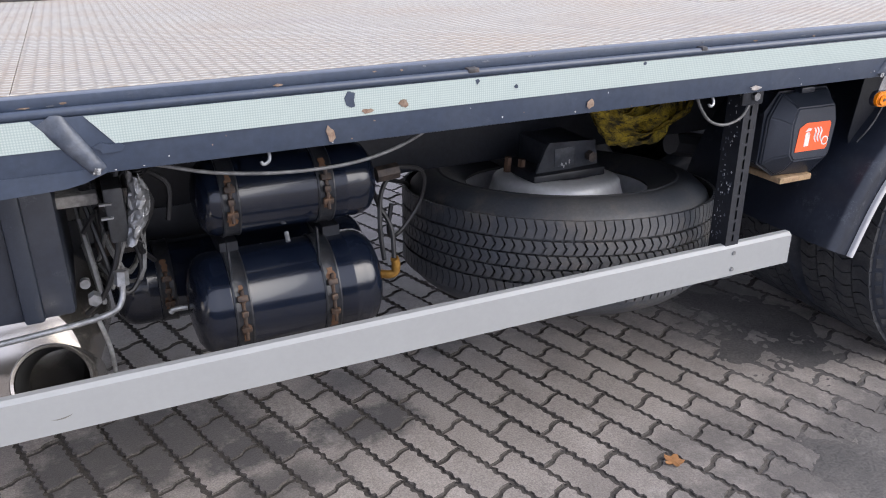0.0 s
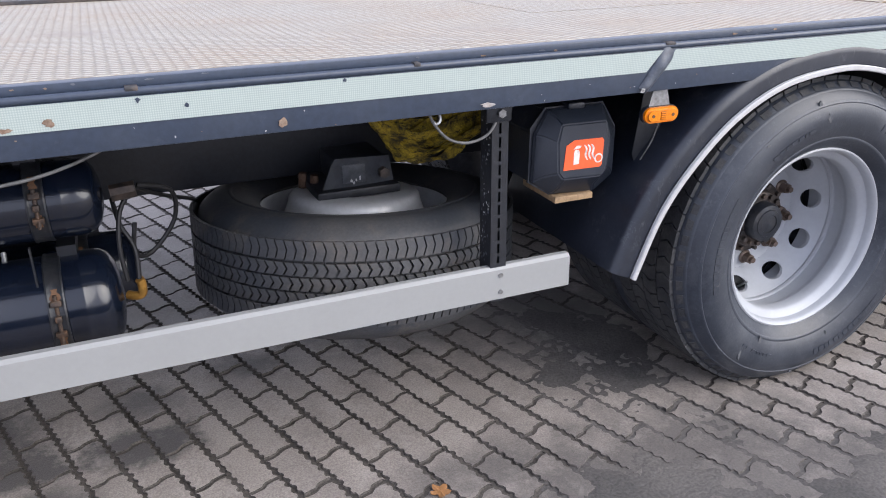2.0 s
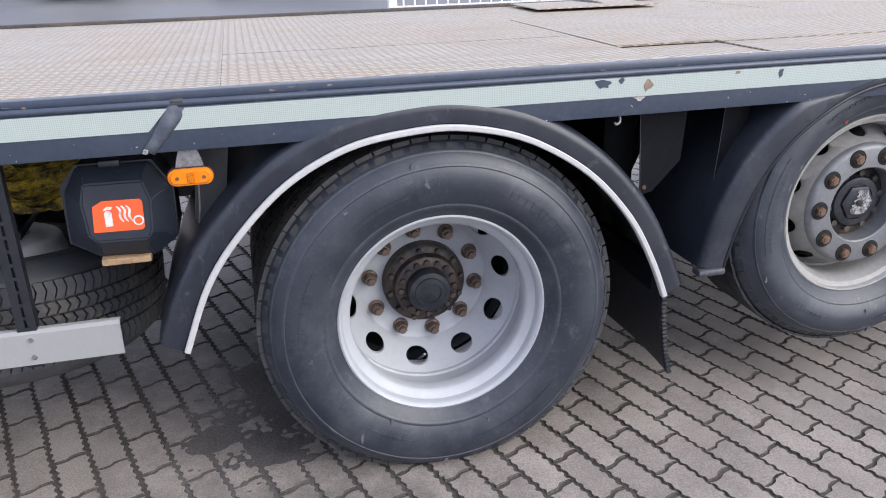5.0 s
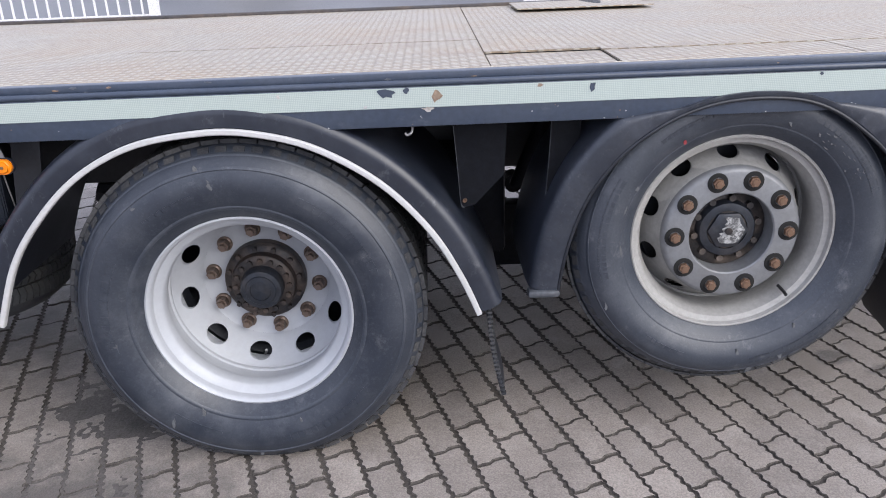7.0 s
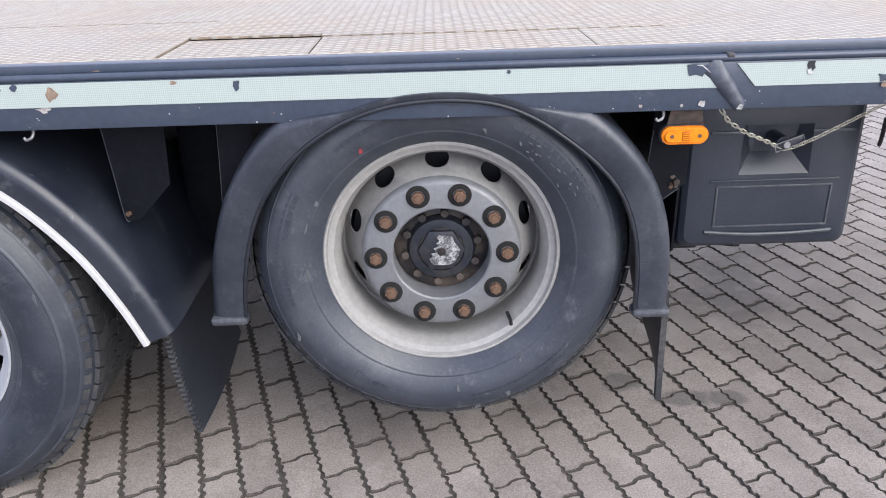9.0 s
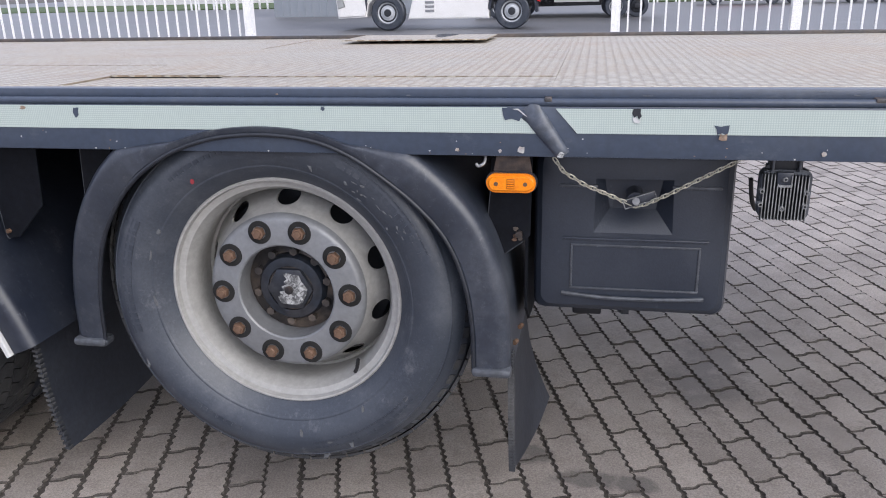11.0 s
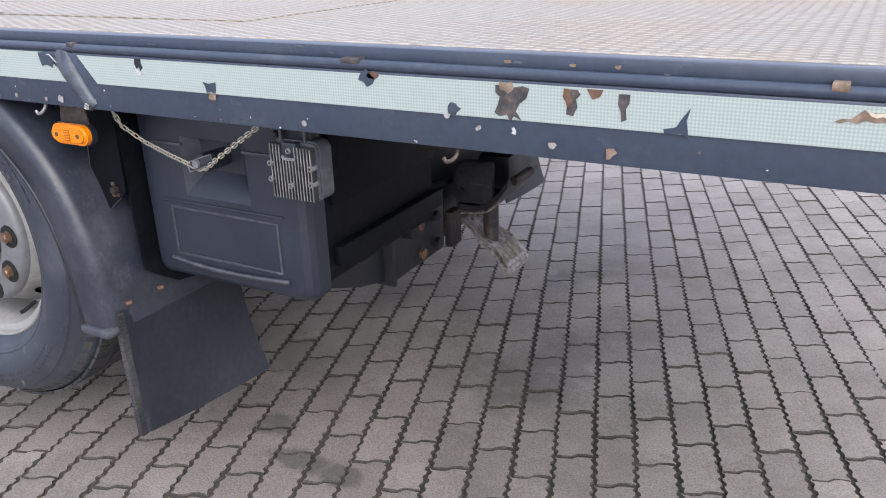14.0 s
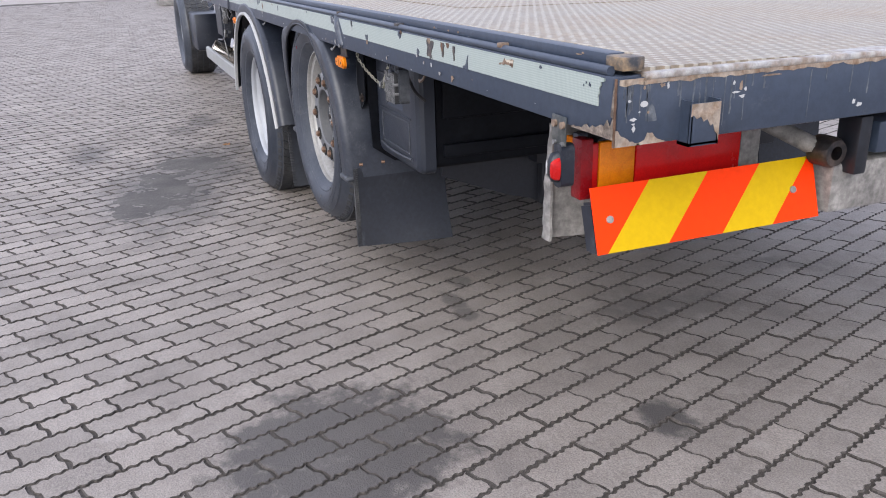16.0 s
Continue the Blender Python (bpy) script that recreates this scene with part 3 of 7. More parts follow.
part("round_bar", rod(bmesh.new(), (X0, 0.006, 1.1115), (X1 - 0.02, 0.006, 1.1115), 0.0085, 10), M["paint"], truck)
part("top_rail", new_box(X0, X1 - 0.048, 0.016, 0.052, 1.114, 1.137, bevel=0.0025), M["paint"], truck)
part("top_rail", new_box(X0, X1 - 0.012, DECK_Y - 0.05, DECK_Y - 0.012, 1.078, 1.098, bevel=0.0025), M["far_rail"], truck, "worn brown edge rail")
part("scraped_edge", new_box(X0, X1 - 0.03, 0.0505, 0.0545, 1.128, 1.1385, bevel=0.0012), M["bare_edge"], truck, "scraped bare metal along the deck edge")
part("rail_end", new_box(X1 - 0.048, X1 + 0.004, 0.012, 0.056, 1.112, 1.135, bevel=0.003), M["flaking"], truck, "rusty open rail end")


def slab(bm, x0, x1, y0, y1, t=0.006, lift=0.0):
    v = [bm.verts.new((x, y, deck_z(y) + lift + dz)) for dz in (-t, 0) for x, y in ((x0, y0), (x1, y0), (x1, y1), (x0, y1))]
    for f in ((3, 2, 1, 0), (4, 5, 6, 7), (0, 1, 5, 4), (1, 2, 6, 5), (2, 3, 7, 6), (3, 0, 4, 7)):
        bm.faces.new([v[i] for i in f])
    return bm


# deck plates with their seams; the loading well covers stand a little proud
G = 0.005
PLATES = ((X0, -0.12, 0.052, DECK_Y - 0.05, 0), (-0.12 + 0.0015, 2.11, 0.052, DECK_Y - 0.05, 0), (2.11 + 0.001, 3.36, 0.052, 0.880, 0), (2.11 + 0.001, 3.36, 0.880 + 0.003, DECK_Y - 0.05, 0.001),
          (3.36 + G, 3.726, 0.052, 0.505, -0.004), (3.726 + 0.008, 4.42, 0.052, 0.484, 0), (4.42 + 0.002, 4.66, 0.052, 0.484, 0.001),
          (3.36 + G, 4.66, 1.60 + 0.003, DECK_Y - 0.05, 0), (4.66 + 0.0008, X1 - 0.01, 0.052, DECK_Y - 0.05, 0.001))
q = bmesh.new()
edge = [(3.362, 0.522), (3.729, 0.522), (3.729, 0.488), (4.66, 0.488), (4.66, 1.60), (3.362, 1.60)]
low = [q.verts.new((x, y, deck_z(y) - 0.003)) for x, y in edge]
top = [q.verts.new((x, y, deck_z(y) + 0.003)) for x, y in edge]
q.faces.new(top)
for i in range(6):
    q.faces.new((low[i], low[(i + 1) % 6], top[(i + 1) % 6], top[i]))
part("deck_plate", q, M["tread"], truck, smooth=False)
for x0, x1, y0, y1, lift in PLATES:
    part("deck_plate", slab(bmesh.new(), x0, x1, y0, y1, lift=lift), M["tread"], truck, smooth=False)
part("deck_floor", slab(bmesh.new(), X0, X1 - 0.02, 0.05, DECK_Y - 0.05, t=0.03, lift=-0.014), M["paint_dark"], truck)
hatch = slab(bmesh.new(), 3.62, 4.28, 1.94, 2.36, t=0.005, lift=0.018)
part("raised_hatch", hatch, M["tread"], truck, "deck hatch standing slightly open")

# reflective strips between the slanted bars
def strip(name, pts):
    part(name, prism(bmesh.new(), pts, 0.004, Matrix.Translation((0, -0.0025, 0))), M["reflector"], truck, "pale green reflective strip")
strip("reflective_strip", [(X0 + 0.1, 1.051), (-0.040, 1.051), (-0.085, 1.103), (X0 + 0.1, 1.103)])
strip("reflective_strip", [(0.041, 1.051), (1.945, 1.051), (1.992, 1.102), (-0.002, 1.103)])
strip("reflective_strip", [(1.995, 1.051), (4.655, 1.049), (4.583, 1.102), (2.030, 1.101)])
strip("reflective_strip", [(4.727, 1.050), (6.341, 1.050), (6.342, 1.058), (6.340, 1.066), (6.344, 1.072), (6.343, 1.080), (6.349, 1.086), (6.348, 1.091), (6.358, 1.094), (6.359, 1.0985), (6.340, 1.1), (4.683, 1.100)])


def slant(xa, za, xb, zb):
    """A welded half-round rib that leaves the round bar and runs down across the beam, narrowing."""
    q = bmesh.new()
    d = Vector((xb - xa, zb - za)).normalized()
    side = Vector((-d.y, d.x))
    rings = []
    for i in range(15):
        t = i / 14
        c = Vector((xa, za)).lerp(Vector((xb, zb)), t)
        w = 0.0245 - 0.0105 * t
        h = (0.0165 - 0.003 * t) * min(1.0, (1.03 - t) / 0.10) ** 0.5 * min(1.0, 0.30 + 2.0 * t)
        rings.append([q.verts.new((c.x + side.x * w * math.cos(a), 0.003 - h * math.sin(a), c.y + side.y * w * math.cos(a))) for a in (math.pi * k / 10 for k in range(11))])
    for a, c in zip(rings, rings[1:]):
        for k in range(10):
            q.faces.new((a[k], a[k + 1], c[k + 1], c[k]))
    q.faces.new(rings[0])
    q.faces.new(rings[-1][::-1])
    bmesh.ops.recalc_face_normals(q, faces=q.faces)
    part("stake_pocket_bar", q, M["rib_paint"], truck, "slanted half-round rib with scraped paint")
    part("weld", blob_plate([(xb - 0.014, zb - 0.001), (xb - 0.002, zb - 0.003), (xb + 0.001, zb + 0.008), (xb - 0.009, zb + 0.010)], -0.0125), M["white_worn"], truck)


def blob_plate(poly, y, d=0.0012):
    return prism(bmesh.new(), poly, d, Matrix.Translation((0, y, 0)))


slant(-0.060, 1.104, 0.010, 1.004)
slant(2.018, 1.104, 1.938, 1.004)
slant(4.625, 1.104, 4.702, 1.004)

# knocks in the strip and beam: bare primer, rust and torn foil
SCARS = ((0.466, 1.083, 0.016, 0.022, "d"), (0.578, 1.066, 0.014, 0.013, "r"), (0.500, 1.060, 0.018, 0.007, "r"), (0.425, 1.023, 0.013, 0.021, "r"), (0.03, 1.045, 0.03, 0.012, "d"),
         (1.02, 1.022, 0.014, 0.014, "r"), (0.83, 1.077, 0.006, 0.006, "d"), (0.74, 1.096, 0.008, 0.007, "d"), (1.16, 1.098, 0.006, 0.006, "d"), (1.50, 1.012, 0.022, 0.008, "p"),
         (3.074, 1.090, 0.034, 0.015, "d"), (3.125, 1.094, 0.013, 0.010, "d"), (3.205, 1.078, 0.016, 0.020, "r"), (3.02, 1.056, 0.007, 0.006, "p"), (3.18, 1.045, 0.02, 0.008, "p"),
         (3.604, 1.086, 0.010, 0.017, "d"), (3.47, 1.096, 0.012, 0.006, "r"), (2.80, 1.091, 0.006, 0.007, "p"), (4.19, 1.097, 0.007, 0.008, "d"),
         (5.324, 1.094, 0.018, 0.014, "d"),
         (5.335, 1.099, 0.012, 0.008, "r"), (5.47, 1.060, 0.014, 0.013, "d"), (5.46, 1.048, 0.008, 0.006, "p"), (5.51, 1.035, 0.007, 0.006, "p"), (5.62, 1.02, 0.007, 0.007, "p"), (5.70, 1.018, 0.011, 0.012, "r"),
         (6.14, 1.094, 0.007, 0.004, "d"), (6.316, 1.083, 0.004, 0.006, "d"), (6.304, 1.086, 0.003, 0.003, "d"), (6.296, 1.080, 0.002, 0.003, "d"), (4.615, 1.014, 0.010, 0.012, "p"),
         (4.48, 1.013, 0.006, 0.006, "p"), (4.57, 1.012, 0.006, 0.005, "p"), (5.20, 1.015, 0.006, 0.006, "p"))
for x, z, rx_, rz_, kind in SCARS:
    mat = {"d": M["paint"], "r": M["rust_light"] if rng.random() < 0.5 else M["rust"], "p": M["worn_edge"]}[kind]
    part("paint_scar", blob_plate(blob(rng, x, z, rx_, rz_, 9 + rng.randrange(4), 0.6), -0.0036, 0.0009), mat, truck)
def tear(x, z, pts, mat, lift=0.0):
    """A torn place in the foil, drawn in millimetres about (x, z)."""
    part("torn_foil", blob_plate([(x + u / 1000, z + v / 1000) for u, v in pts], -0.0036 - lift, 0.0009), mat, truck)
tear(4.600, 1.088, [(-26, 13), (-8, 14), (2, 8), (20, 10), (24, -2), (14, -4), (10, -14), (-6, -9), (-20, -12), (-24, 0)], M["paint"])
tear(4.603, 1.094, [(-8, 5), (4, 3), (18, -8), (24, -12), (16, -4), (4, 6)], M["white"], 0.001)
tear(4.844, 1.090, [(-8, 11), (7, 11), (6, 3), (9, -4), (3, -10), (0, -3), (-6, -7), (-10, 2)], M["paint_dark"])
tear(4.843, 1.079, [(-8, 4), (-2, 5), (3, 0), (8, -3), (4, -7), (-5, -5)], M["white"], 0.0008)
tear(5.007, 1.060, [(-15, 9), (-2, 7), (14, 10), (13, -3), (10, -11), (2, -6), (-8, -9), (-10, 2)], M["paint"])
tear(5.009, 1.047, [(-4, 6), (1, 3), (9, 6), (9, -7), (0, -8), (-7, -5)], M["rust_light"], 0.0006)
tear(5.560, 1.076, [(-24, 20.4), (-9.6, 22.1), (1.6, 18.7), (16, 21.2), (25.6, 18.7), (21.6, 5.1), (11.2, -3.4), (6.4, -13.6), (14.4, -25.5), (3.2, -20.4), (-1.6, -28.9), (-7.2, -18.7), (-17.6, -22.1), (-25.6, -17), (-20.8, -6.8), (-17.6, 5.1), (-24, 10.2)], M["bare_patch"])
tear(5.553, 1.094, [(-12, 8), (-2, 6), (8, 8), (10, -2), (2, -8), (-4, -4), (-10, -3)], M["rust_light"], 0.0006)
tear(5.563, 1.034, [(-3, 5), (1, 6), (4, 1), (3, -4), (-3, -3), (-1, 1)], M["white"])
tear(5.645, 1.081, [(-10.4, 16.1), (8, 16.1), (12.8, 10.2), (6.4, 3.4), (8.8, -6.8), (3.2, -18.7), (-6.4, -17), (-4.8, -3.4), (-11.2, 5.1)], M["bare_patch"])
tear(5.643, 1.085, [(-8, 13), (3, 12), (0, 6), (6, -2), (-2, -14), (-5, -4), (-9, 2)], M["rust"], 0.0006)
tear(5.676, 1.093, [(-10, 6), (12, 6), (8, -3), (-2, -7)], M["rust"])
tear(5.715, 1.080, [(-6.4, 15.3), (8, 15.3), (7.2, 3.4), (3.2, -3.4), (4.8, -17), (-1.6, -20.4), (-3.2, -6.8), (-7.2, 1.7)], M["bare_patch"])
tear(5.785, 1.064, [(14, 20), (10, 4), (14, -18), (4, -13), (-16, -14), (-18, -9), (-2, -5), (4, 6)], M["paint"])
tear(5.996, 1.087, [(-37, -6), (-30, -3), (-20, -2), (-14, 4), (-9, 9), (-5, 5), (6, 6), (24, 9), (31, 7), (28, 1), (30, -1), (24, -6), (14, -3), (4, -5), (-6, -3), (-14, -7), (-24, -5), (-32, -8)], M["rust_light"])
tear(6.004, 1.0905, [(-14, 4), (-6, 2), (4, 3), (14, 2), (20, 4), (22, -2), (15, -3), (12, -1), (8, -4), (2, -1), (-4, -3), (-10, -1)], M["cream"], 0.0006)
tear(6.018, 1.0845, [(-6, 2), (0, 3), (4, 5), (6, -2), (3, -6), (-1, -2), (-8, -3)], M["rust"], 0.0004)
for x in (0.72, 1.32, 2.0, 4.66, 5.28, 5.95):
    w = 0.012 + 0.022 * rng.random()
    part("rust_patch", new_box(x, x + w, -0.0035, 0.02, 1.1135, 1.1205 + 0.004 * rng.random(), bevel=0.002), M["bare_patch"] if rng.random() < 0.7 else M["rust_light"], truck)

for k in range(64):
    x, z = rng.uniform(-0.2, 6.35), 1.0035 + 0.042 * rng.random() ** 2.2
    part("paint_chip", blob_plate(blob(rng, x, z, rng.uniform(0.0010, 0.0034), rng.uniform(0.0008, 0.0026), 7, 0.6), -0.0009, 0.0012), M["white"] if k % 3 else M["rust_light"], truck)
for k in range(34):
    x = rng.uniform(-0.2, 6.3)
    part("paint_chip", blob_plate(blob(rng, x, 1.1255 + rng.uniform(-0.006, 0.008), rng.uniform(0.003, 0.014), rng.uniform(0.0015, 0.004), 8, 0.6), 0.0152, 0.0012), M["rust_light"] if k % 2 else M["bar_paint"], truck)

# tail beam
part("tail_beam", new_box(X1 - 0.004, X1 + 0.006, 0.004, DECK_Y, 0.985, 1.100, bevel=0.003), M["paint"], truck)
part("tail_edge", new_box(X1 - 0.05, X1 + 0.009, 0.056, DECK_Y - 0.02, 1.096, 1.108, bevel=0.003), M["worn_edge"], truck, "scraped bare steel deck edge")
part("rusty_corner", new_box(X1 + 0.004, X1 + 0.0082, -0.0030, 0.0015, 0.986, 1.102, bevel=0.0012), M["rust"], truck, "thin rusty line along the beam corner")
worn_low = [(6, 0)] + [(6 - 9 * i, (34 * (1 - i / 15) ** 1.6 + 5) * rng.uniform(0.45, 1.1)) for i in range(15)] + [(-128, 0)]
for pts in (worn_low, [(-2, 40), (6, 36), (6, 92), (3, 84), (0, 60)]):
    part("paint_scar", blob_plate([(X1 + u / 1000, 0.9995 + v / 1000) for u, v in pts], -0.0034, 0.0009), M["scar_rust"], truck)
TAIL = pose(X1 + 0.0068, 0, 0, 0, 0, 90)


def flake(pts, mat, lift=0.0):
    """A flaked place on the tail beam, in millimetres from its lower near corner."""
    part("paint_scar", prism(bmesh.new(), [(u / 1000, 0.985 + v / 1000) for u, v in pts], 0.001, TAIL @ Matrix.Translation((0, -lift, 0))), mat, truck)


def ragged(u0, u1, low, high, step=5.0):
    """Outline of a band whose upper edge runs ragged."""
    n_ = max(3, int((u1 - u0) / step))
    top = [(u0 + (u1 - u0) * i / n_, high(i / n_) * rng.uniform(0.7, 1.2)) for i in range(n_ + 1)]
    return [(u0, low), (u1, low)] + top[::-1]


flake(ragged(2, 52, 1, lambda t: 26 * (1 - t) ** 1.4 + 4), M["flake_rust"])
flake(ragged(46, 104, 1, lambda t: 5 + 15 * math.exp(-((t - 0.45) / 0.20) ** 2)), M["flake_rust"])
flake(ragged(66, 84, 40, lambda t: 56 + 22 * math.sin(3.1 * t)), M["streak"], 0.0003)
for k in range(46):
    u0 = 10 + 1500 * rng.random() ** 1.5
    w, h = rng.uniform(1.5, 6.0), rng.uniform(15, 95)
    top = rng.uniform(100, 112)
    side = [(u0 + rng.uniform(-0.7, 0.7), top - h * i / 6) for i in range(7)]
    flake(side + [(u + w * rng.uniform(0.4, 1.0), v) for u, v in reversed(side)], M["streak"], -0.0004)
for u, v, a, c in ((58, 70, 9, 9), (36, 46, 8, 4), (38, 30, 5, 7), (37, 38, 4, 3), (27, 78, 4, 3), (92, 100, 8, 5), (104, 98, 3, 9), (56, 98, 3, 4), (252, 74, 10, 4), (262, 84, 5, 12), (272, 78, 4, 5), (245, 90, 4, 5), (266, 66, 9, 4), (330, 98, 40, 2), (540, 30, 6, 8), (555, 24, 10, 6), (48, 58, 3, 2), (66, 56, 3, 3)):
    flake([(u + a * rng.uniform(0.35, 1.0) * math.cos(2 * math.pi * i / 10), v + c * rng.uniform(0.35, 1.0) * math.sin(2 * math.pi * i / 10)) for i in range(10)], M["white"] if rng.random() < 0.75 else M["rust_light"], 0.0005)
low = [(6 + 12 * i, 104 + 5.5 * noise.noise(Vector((i * 0.31, 4, 2))) + rng.uniform(-1.6, 1.6)) for i in range(200)]
q = bmesh.new()
for (u, v), (u2, v2) in zip(low, low[1:]):
    prism(q, [(u / 1000, (985 + v) / 1000), (u2 / 1000, (985 + v2) / 1000), (u2 / 1000, 1.0995), (u / 1000, 1.0995)], 0.001, TAIL @ Matrix.Translation((0, -0.0004, 0)))
bmesh.ops.remove_doubles(q, verts=q.verts, dist=1e-5)
part("rusty_edge", q, M["flake_rust"], truck, "peeling beige and rusty upper edge")
q = bmesh.new()
for z0, z1, y0, y1 in ((0.978, 1.056, 0.134, 0.139), (0.978, 1.056, 0.192, 0.197), (0.978, 0.984, 0.134, 0.197)):
    box(q, X1 + 0.002, X1 + 0.034, y0, y1, z0, z1)
box(q, X1 + 0.028, X1 + 0.034, 0.134, 0.197, 0.978, 1.052, bevel=0.002)
sock = part("ramp_socket", q, M["paint"], truck, "open steel socket with peeling paint")
P = TAIL @ Matrix.Translation((0, -0.0277, 0))
part("peeled_paint", prism(bmesh.new(), [(0.135, 1.052), (0.135, 1.030), (0.140, 1.033), (0.147, 1.026), (0.156, 1.029), (0.162, 1.020), (0.170, 1.024), (0.177, 1.012), (0.183, 1.014), (0.188, 1.000), (0.193, 0.996), (0.1965, 0.984), (0.1965, 1.052)], 0.001, P), M["flake_rust"], sock)

# chassis below the deck
for y in (0.80, 1.60):
    part("chassis_rail", new_box(-3.6, 4.95, y - 0.035, y + 0.035, 0.66, 0.93, bevel=0.008), M["paint_dark"], truck)
for x in (-1.2, -0.45, 0.35, 1.3, 2.05, 3.42, 5.12, 5.50, 5.85):
    part("cross_member", new_box(x, x + 0.06, 0.07, DECK_Y - 0.07, 0.985 if x < 5 else 1.01, 1.055), M["paint_dark"], truck)
# frame member with added depth below, to block the bright ground behind it
part("rear_member", new_box(4.72, 4.80, 0.45, 1.95, 0.46, 0.93, bevel=0.006), M["paint_dark"], truck)
part("frame_post", new_box(4.872, 4.93, 0.76, 0.832, 0.50, 0.97, bevel=0.004), M["paint_dark"], truck)
part("cross_plate", new_box(4.846, 4.870, 0.715, 1.045, 0.368, 0.56, bevel=0.004), M["paint_dark"], truck, "dark cross plate with rusty bolts")
part("cross_gusset", prism(bmesh.new(), [(0.30, 0.53), (0.58, 0.420), (0.714, 0.385), (0.714, 0.608), (0.30, 0.608)], 0.018, Matrix.Identity(4)), M["paint_dark"], truck, "dark tapered gusset of the cross plate", at=Matrix(((0, 1, 0, 4.848), (1, 0, 0, 0), (0, 0, 1, 0), (0, 0, 0, 1))))
part("cross_plate", new_box(4.846, 4.870, 1.045, 1.75, 0.40, 0.56, bevel=0.004), M["paint_dark"], truck)
part("plate_leg", new_box(4.76, 4.90, 0.700, 0.714, 0.375, 0.60, bevel=0.004), M["paint_dark"], truck)
part("frame_web", new_box(4.70, 4.93, 0.66, 0.70, 0.55, 0.93, bevel=0.004), M["paint_dark"], truck)

# ---- wheels ----
def tyre_profile(R, w, bulge, bead=0.292):
    """Outer face first: bead, bulged wall, shoulder, tread, and back."""
    half = [(bead, 0.004), (bead + 0.012, -0.006), (bead + 0.030, -0.022 * bulge), (bead + (R - bead) * 0.40, -0.040 * bulge), (bead + (R - bead) * 0.55, -0.042 * bulge),
            (bead + (R - bead) * 0.72, -0.032 * bulge), (R - 0.030, -0.008), (R - 0.016, 0.006), (R - 0.013, 0.014), (R - 0.009, 0.024)]
    return half + [(r, w - y) for r, y in reversed(half)]


def tread_blocks(bm, R, y0, y1, ribs, count, depth=0.010, flat=0.0, bend=0.35, gap=0.0035, lug=1.0, alternate=True):
    """Chevron blocks standing on the tread in rows."""
    wr = (y1 - y0) / ribs
    for k in range(ribs):
        a0, a1 = y0 + k * wr + 0.003, y0 + (k + 1) * wr - 0.003
        for j in range(count):
            t0 = 2 * math.pi * (j + 0.5 * (k % 2)) / count
            t1 = t0 + 2 * math.pi / count - gap / R
            tm = bend * 2 * math.pi / count * (1 if k % 2 or not alternate else -1)
            ring = [(t0, a0), (t1, a0), (t1 + tm, (a0 + a1) / 2), (t1, a1), (t0, a1), (t0 + tm, (a0 + a1) / 2)]
            lo, hi = [], []
            for t, y in ring:
                for r, out in ((R - depth, lo), (R, hi)):
                    z = r * math.sin(t)
                    out.append(bm.verts.new((r * math.cos(t), y, max(z, -flat) if flat else z)))
            bm.faces.new(hi)
            for i in range(6):
                bm.faces.new((lo[i], lo[(i + 1) % 6], hi[(i + 1) % 6], hi[i]))
    return bm


def holed_cone(bm, ra, ya, rb, yb, rh_t, rh_r, count=10, turn=0.0, thick=0.012):
    """A cone band between two radii with a round opening in each of its sectors."""
    k = 24
    slope = math.hypot(rb - ra, yb - ya)
    rm = (ra + rb) / 2
    for s in range(count):
        mid = turn + 2 * math.pi * s / count
        half = math.pi / count
        inner, outer, back = [], [], []
        for i in range(k):
            a = 2 * math.pi * i / k
            c, d = math.cos(a), math.sin(a)
            m_ = max(abs(c), abs(d))
            for rad, (u, v), dy in ((outer, (c / m_, d / m_), 0), (inner, (c * rh_t / (rm * half), d * rh_r / (slope / 2)), 0), (back, (c * rh_t / (rm * half), d * rh_r / (slope / 2)), thick)):
                r = rm + v * (rb - ra) / 2
                y = (ya + yb) / 2 + v * (yb - ya) / 2 + dy
                th = mid + u * half
                rad.append(bm.verts.new((r * math.cos(th), y, r * math.sin(th))))
        for i in range(k):
            j = (i + 1) % k
            bm.faces.new((outer[i], outer[j], inner[j], inner[i]))
            bm.faces.new((inner[i], inner[j], back[j], back[i]))
    bmesh.ops.remove_doubles(bm, verts=bm.verts, dist=1e-5)
    return bm


def nut_mesh(mat):
    q = bmesh.new()
    lathe(q, [(0.0, -0.001), (0.024, -0.001), (0.025, -0.005), (0.021, -0.010), (0.019, -0.011)], 18)
    bmesh.ops.create_cone(q, cap_ends=True, segments=6, radius1=0.019, radius2=0.0175, depth=0.024, matrix=Matrix.Translation((0, -0.022, 0)) @ pose(0, 0, 0, 90))
    bmesh.ops.create_cone(q, cap_ends=True, segments=10, radius1=0.011, radius2=0.010, depth=0.014, matrix=Matrix.Translation((0, -0.040, 0)) @ pose(0, 0, 0, 90))
    return finish("wheel_nut", q, mat, angle=30)


def wall_y(R, bulge, r):
    """Depth of the outer tyre wall at a radius."""
    half = tyre_profile(R, 0.30, bulge)[:10]
    for (a, p), (c, q) in zip(half, half[1:]):
        if a <= r <= c:
            return p + (q - p) * (r - a) / (c - a)
    return half[-1][1]


